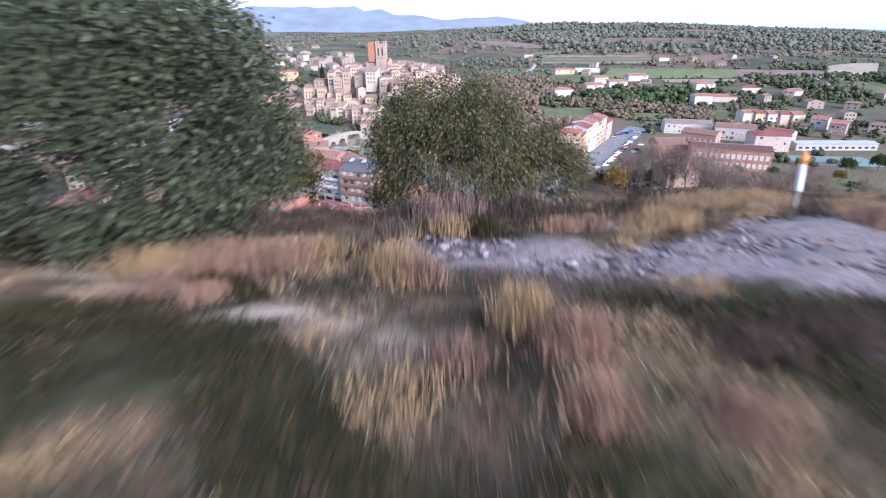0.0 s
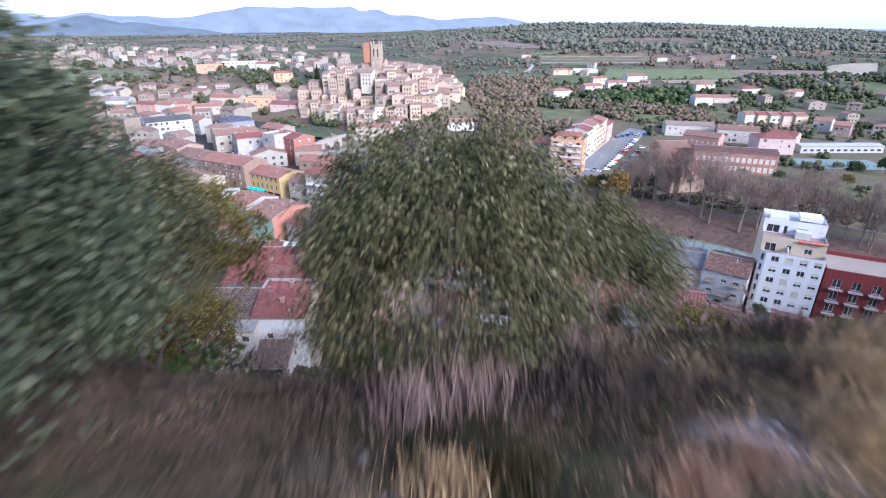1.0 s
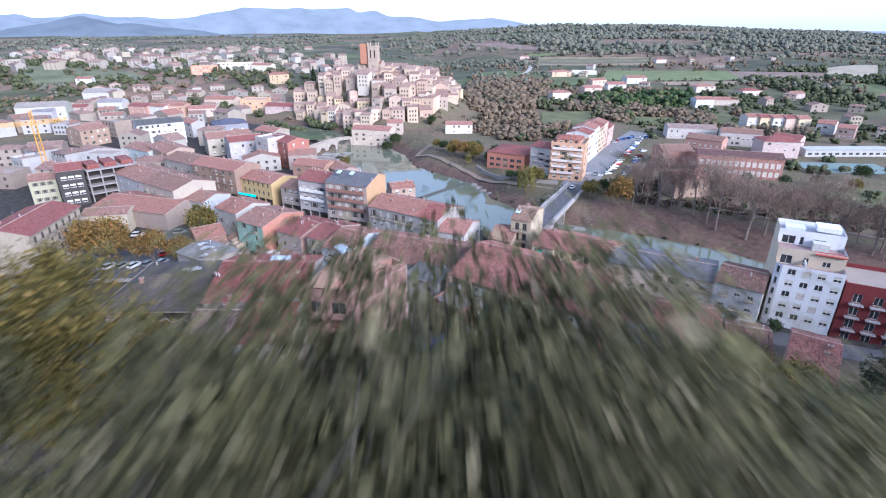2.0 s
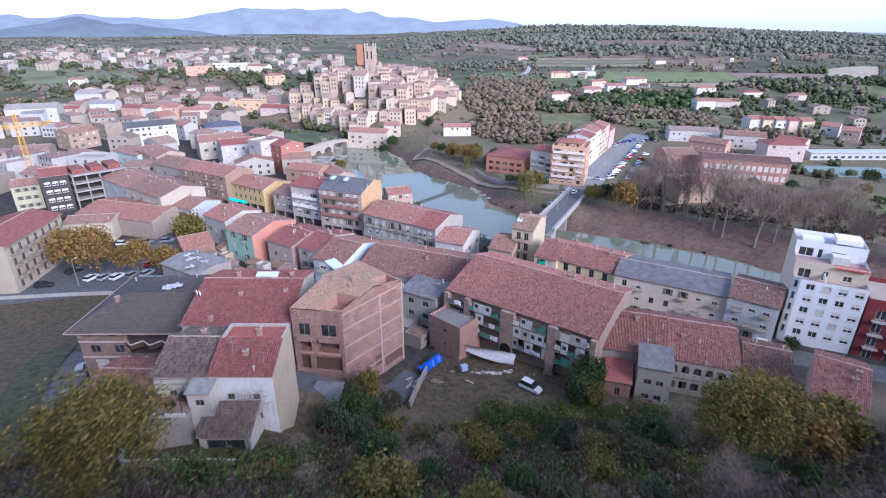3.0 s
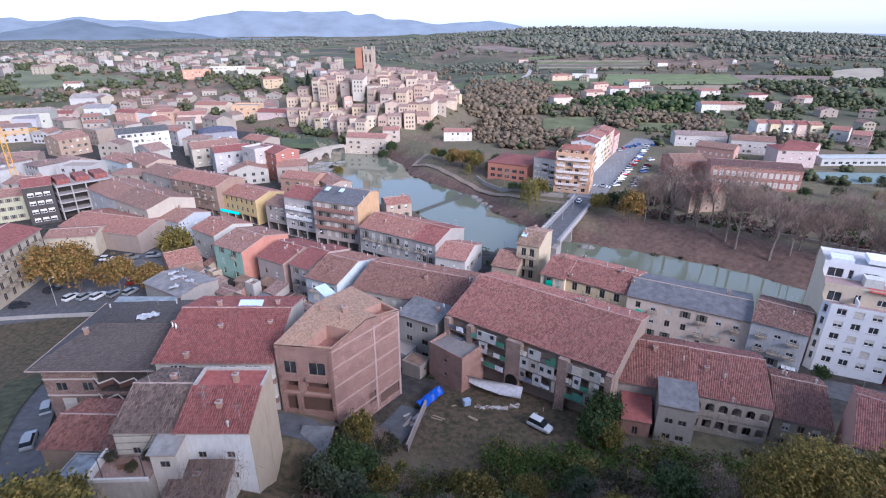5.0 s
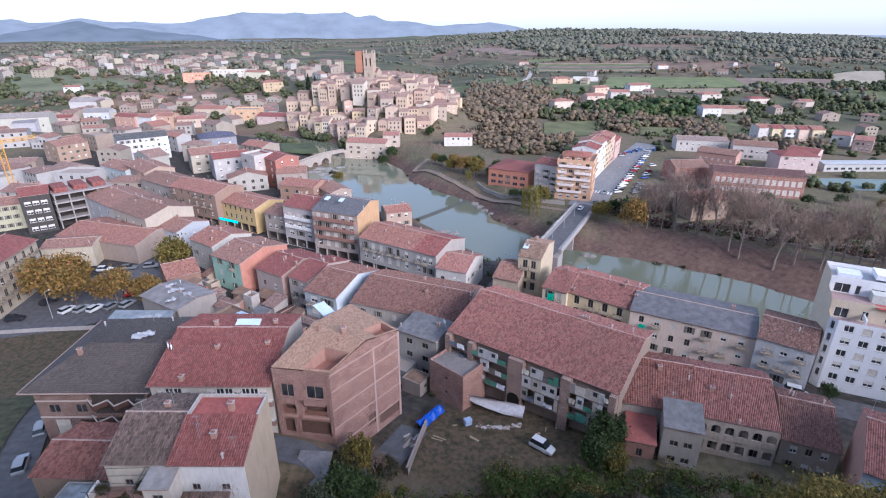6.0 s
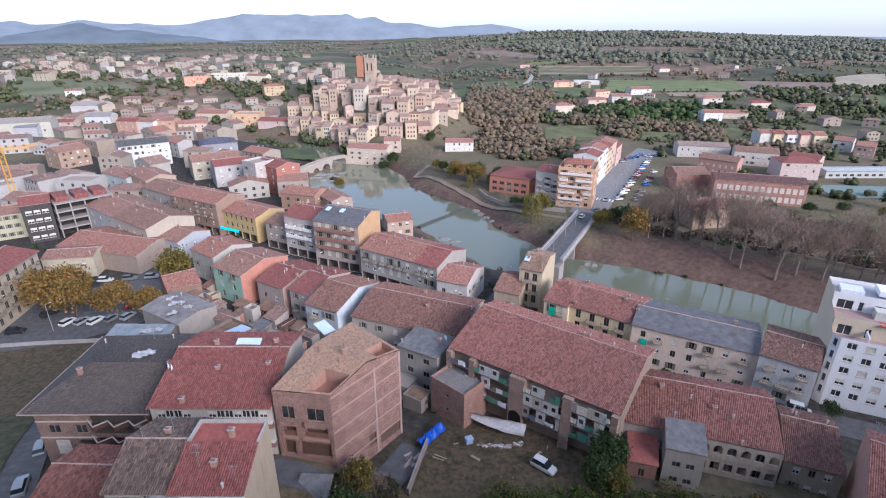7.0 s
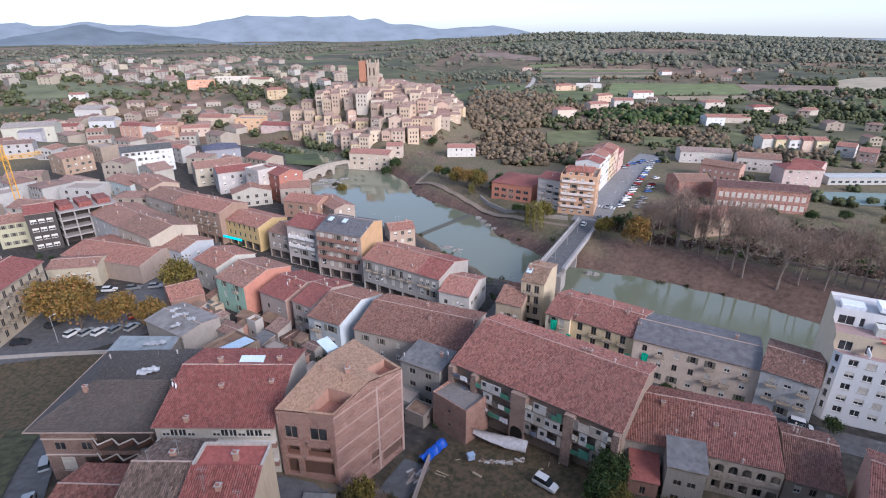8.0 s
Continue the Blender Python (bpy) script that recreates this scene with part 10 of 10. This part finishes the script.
# bright green blinds on the street balconies
for x, y, z, w, h, turn in [(30.0, 141.2, 4.8, 1.5, 2.6, -36), (33.2, 138.9, 2.2, 1.2, 1.8, -36), (44.3, 131.4, 1.6, 1.5, 1.9, -38), (46.9, 128.6, 3.6, 1.3, 2.0, -31)]:
    cloth("balcony_blind", x, y, z, w, h, turn, (0.04, 0.50, 0.30), "bright green cloth blind hanging from a balcony", 0.2, seed=int(x * 7))
# skylights, a turquoise fascia and a lit shop
for x, y, z, turn, tilt in [(-28.0, 186.5, 14.4, -25, 17), (-23.5, 184.5, 14.4, -25, 17), (27.2, 155.2, 10.7, -27, 14), (-72, 214, 8, -30, 15)]:
    loose_box("roof_skylight", x, y, z, 1.3, 1.8, 0.15, turn, plain("skylight_glass", (0.50, 0.58, 0.64), 0.15, 0.0, 0.1, 1.0, 0.5), "white framed roof skylight", "skylight", tilt)
s = Shape()
s.box(0, -0.25, 0, 9.0, 0, 0.8)
m, t, b = graph("shop_fascia", 0.4, 0.4)
b.inputs["Base Color"].default_value = (0.02, 0.30, 0.36, 1)
b.inputs["Emission Color"].default_value, b.inputs["Emission Strength"].default_value = (0.02, 0.45, 0.55, 1), 0.35
ob = tagged(new("shop_sign", s.mesh("shop_sign", [m])), "lit turquoise fascia over a shop front", "shop sign")
ob.matrix_world = Matrix.Translation((-71.0, 210.4, -0.2)) @ Matrix.Rotation(math.radians(-30), 4, "Z")
house(214, 297, 262, 296, -8.2, 4.0, 9, (0.50, 0.50, 0.48), (0.34, 0.36, 0.36), kind="gx", rise=0.12, front=(1, 12), win=(2.2, 1.2), style="plain", label="long low grey pavilion beside the sports court", name="pavilion", category="pavilion", roof_mat=plain("fibre_sheet", (0.36, 0.38, 0.38), 0.85, 0.0, 0.2, 0.5))


def roof_clutter():
    """Aerials, vents and chimneys on the roofs of the near and middle houses."""
    rng = random.Random(12)
    aerial = Shape()
    aerial.tube((0, 0, -0.3), (0, 0, 2.2), 0.025, 0.02, 4)
    aerial.tube((-0.5, 0, 2.1), (0.5, 0, 2.1), 0.015, 0.015, 4)
    for x in (-0.4, -0.15, 0.1, 0.35):
        aerial.tube((x, -0.3, 2.1), (x, 0.3, 2.1), 0.012, 0.012, 3)
    am = aerial.mesh("aerial", [plain("zinc", (0.35, 0.36, 0.34), 0.5, 0.4)])
    vent = Shape()
    vent.tube((0, 0, -0.2), (0, 0, 0.7), 0.12, 0.12, 8)
    vent.tube((0, 0, 0.7), (0, 0, 0.85), 0.2, 0.12, 8)
    vm = vent.mesh("vent", [plaster((0.55, 0.5, 0.46))])
    for ob in [o for o in bpy.data.objects if o.parent is None and o.get("category") in ("house", "tenement", "apartment block", "workshop")]:
        p = ob.matrix_world.translation
        if p.y > 300 or abs(p.x) > 170:
            continue
        roof = next((c for c in ob.children if c.name.startswith("roof")), None)
        if roof is None:
            continue
        polys = [f for f in roof.data.polygons if f.normal.z > 0.7 and f.area > 0.05]
        if not polys:
            continue
        for k in range(rng.choice([2, 3, 4, 5])):
            f = rng.choice(polys)
            v = [roof.data.vertices[i].co for i in f.vertices]
            a, b = rng.random(), 0.15 + 0.7 * rng.random()
            q = v[0].lerp(v[1], a).lerp(v[-1].lerp(v[2 if len(v) > 3 else -1], a), b)
            pick = rng.random()
            part("aerial" if pick < 0.4 else "vent" if pick < 0.8 else "chimney", am if pick < 0.4 else vm if pick < 0.8 else chimney_mesh(), ob, at=Matrix.Translation(q - Vector((0, 0, 0.05 if pick < 0.8 else 0.35))))


roof_clutter()


def paint_gable(label, colour, words, left=False):
    """A coat of another colour on one end wall of a house."""
    ob = next(o for o in bpy.data.objects if o.parent is None and str(o.get("label", "")).startswith(label))
    wall = next(c for c in ob.children if c.name.startswith("wall"))
    end = (min if left else max)(v.co.x for v in wall.data.vertices)
    s = Shape()
    for f in wall.data.polygons:
        pts = [wall.data.vertices[i].co for i in f.vertices]
        if all(abs(p.x - end) < 0.01 for p in pts):
            s.face([(p.x + (-0.02 if left else 0.02), p.y, p.z) for p in pts], 0)
    if s.f:
        part("gable_wall", s.mesh("gable_wall", [plaster(colour)]), ob, words)


paint_gable("mint green house", (0.56, 0.26, 0.19), "salmon rendered gable wall")
paint_gable("apartment block with brick balconies", (0.56, 0.36, 0.20), "ochre gable wall")
paint_gable("rendered house with a red tile roof and satellite", (0.60, 0.40, 0.33), "pink gable wall")
paint_gable("pale blue house with a clay tile roof below", (0.46, 0.27, 0.21), "salmon gable wall", True)
paint_gable("pale blue-grey house", (0.62, 0.68, 0.74), "pale blue gable wall")
woodland("woods", 90, (24, 54, 83, 93), lambda x, y, g: (y < 93.5 - 0.16 * (x - 24)) & off_houses(x, y, 3), "bramble", 1.1, 0.34, 220, "green bramble hedge below the old houses", 31)
woodland("woods", 26, (26, 32, 93, 99), lambda x, y, g: y + 0.75 * x < 121, "bramble", 0.9, 0.32, 200, "bushes growing over the yard corner", 32)
strip("verge", [(-73, 114), (-68.5, 102), (-63.5, 91), (-58, 82)], 6.0, plain("verge_grass", (0.058, 0.058, 0.03), 0.97, 0.0, 0.5, 0.7), 0.08, "green grass verge beside the lane", category="verge")
# sheets and junk on the low workshop roof
for i, (x, y, z, w, h, turn) in enumerate([(-60.0, 146.0, 3.7, 3.6, 1.6, 20), (-56.5, 145.0, 3.7, 2.2, 1.4, -15), (-61.5, 148.5, 3.75, 2.6, 1.2, 40), (-62.5, 136.0, 2.4, 5.0, 1.6, 5), (-58.0, 141.5, 3.4, 2.4, 1.2, 60)]):
    cloth("plastic_sheet", x, y, z, w, h, turn, (0.34, 0.34, 0.35), "crumpled grey-white plastic sheet on a workshop roof", 0.9, flat=True, seed=90 + i)
cloth("plastic_sheet", -45.8, 106.2, 16.0, 3.4, 1.7, 15, (0.36, 0.36, 0.37), "crumpled grey-white plastic sheet on a grey roof", 0.8, flat=True, seed=95)
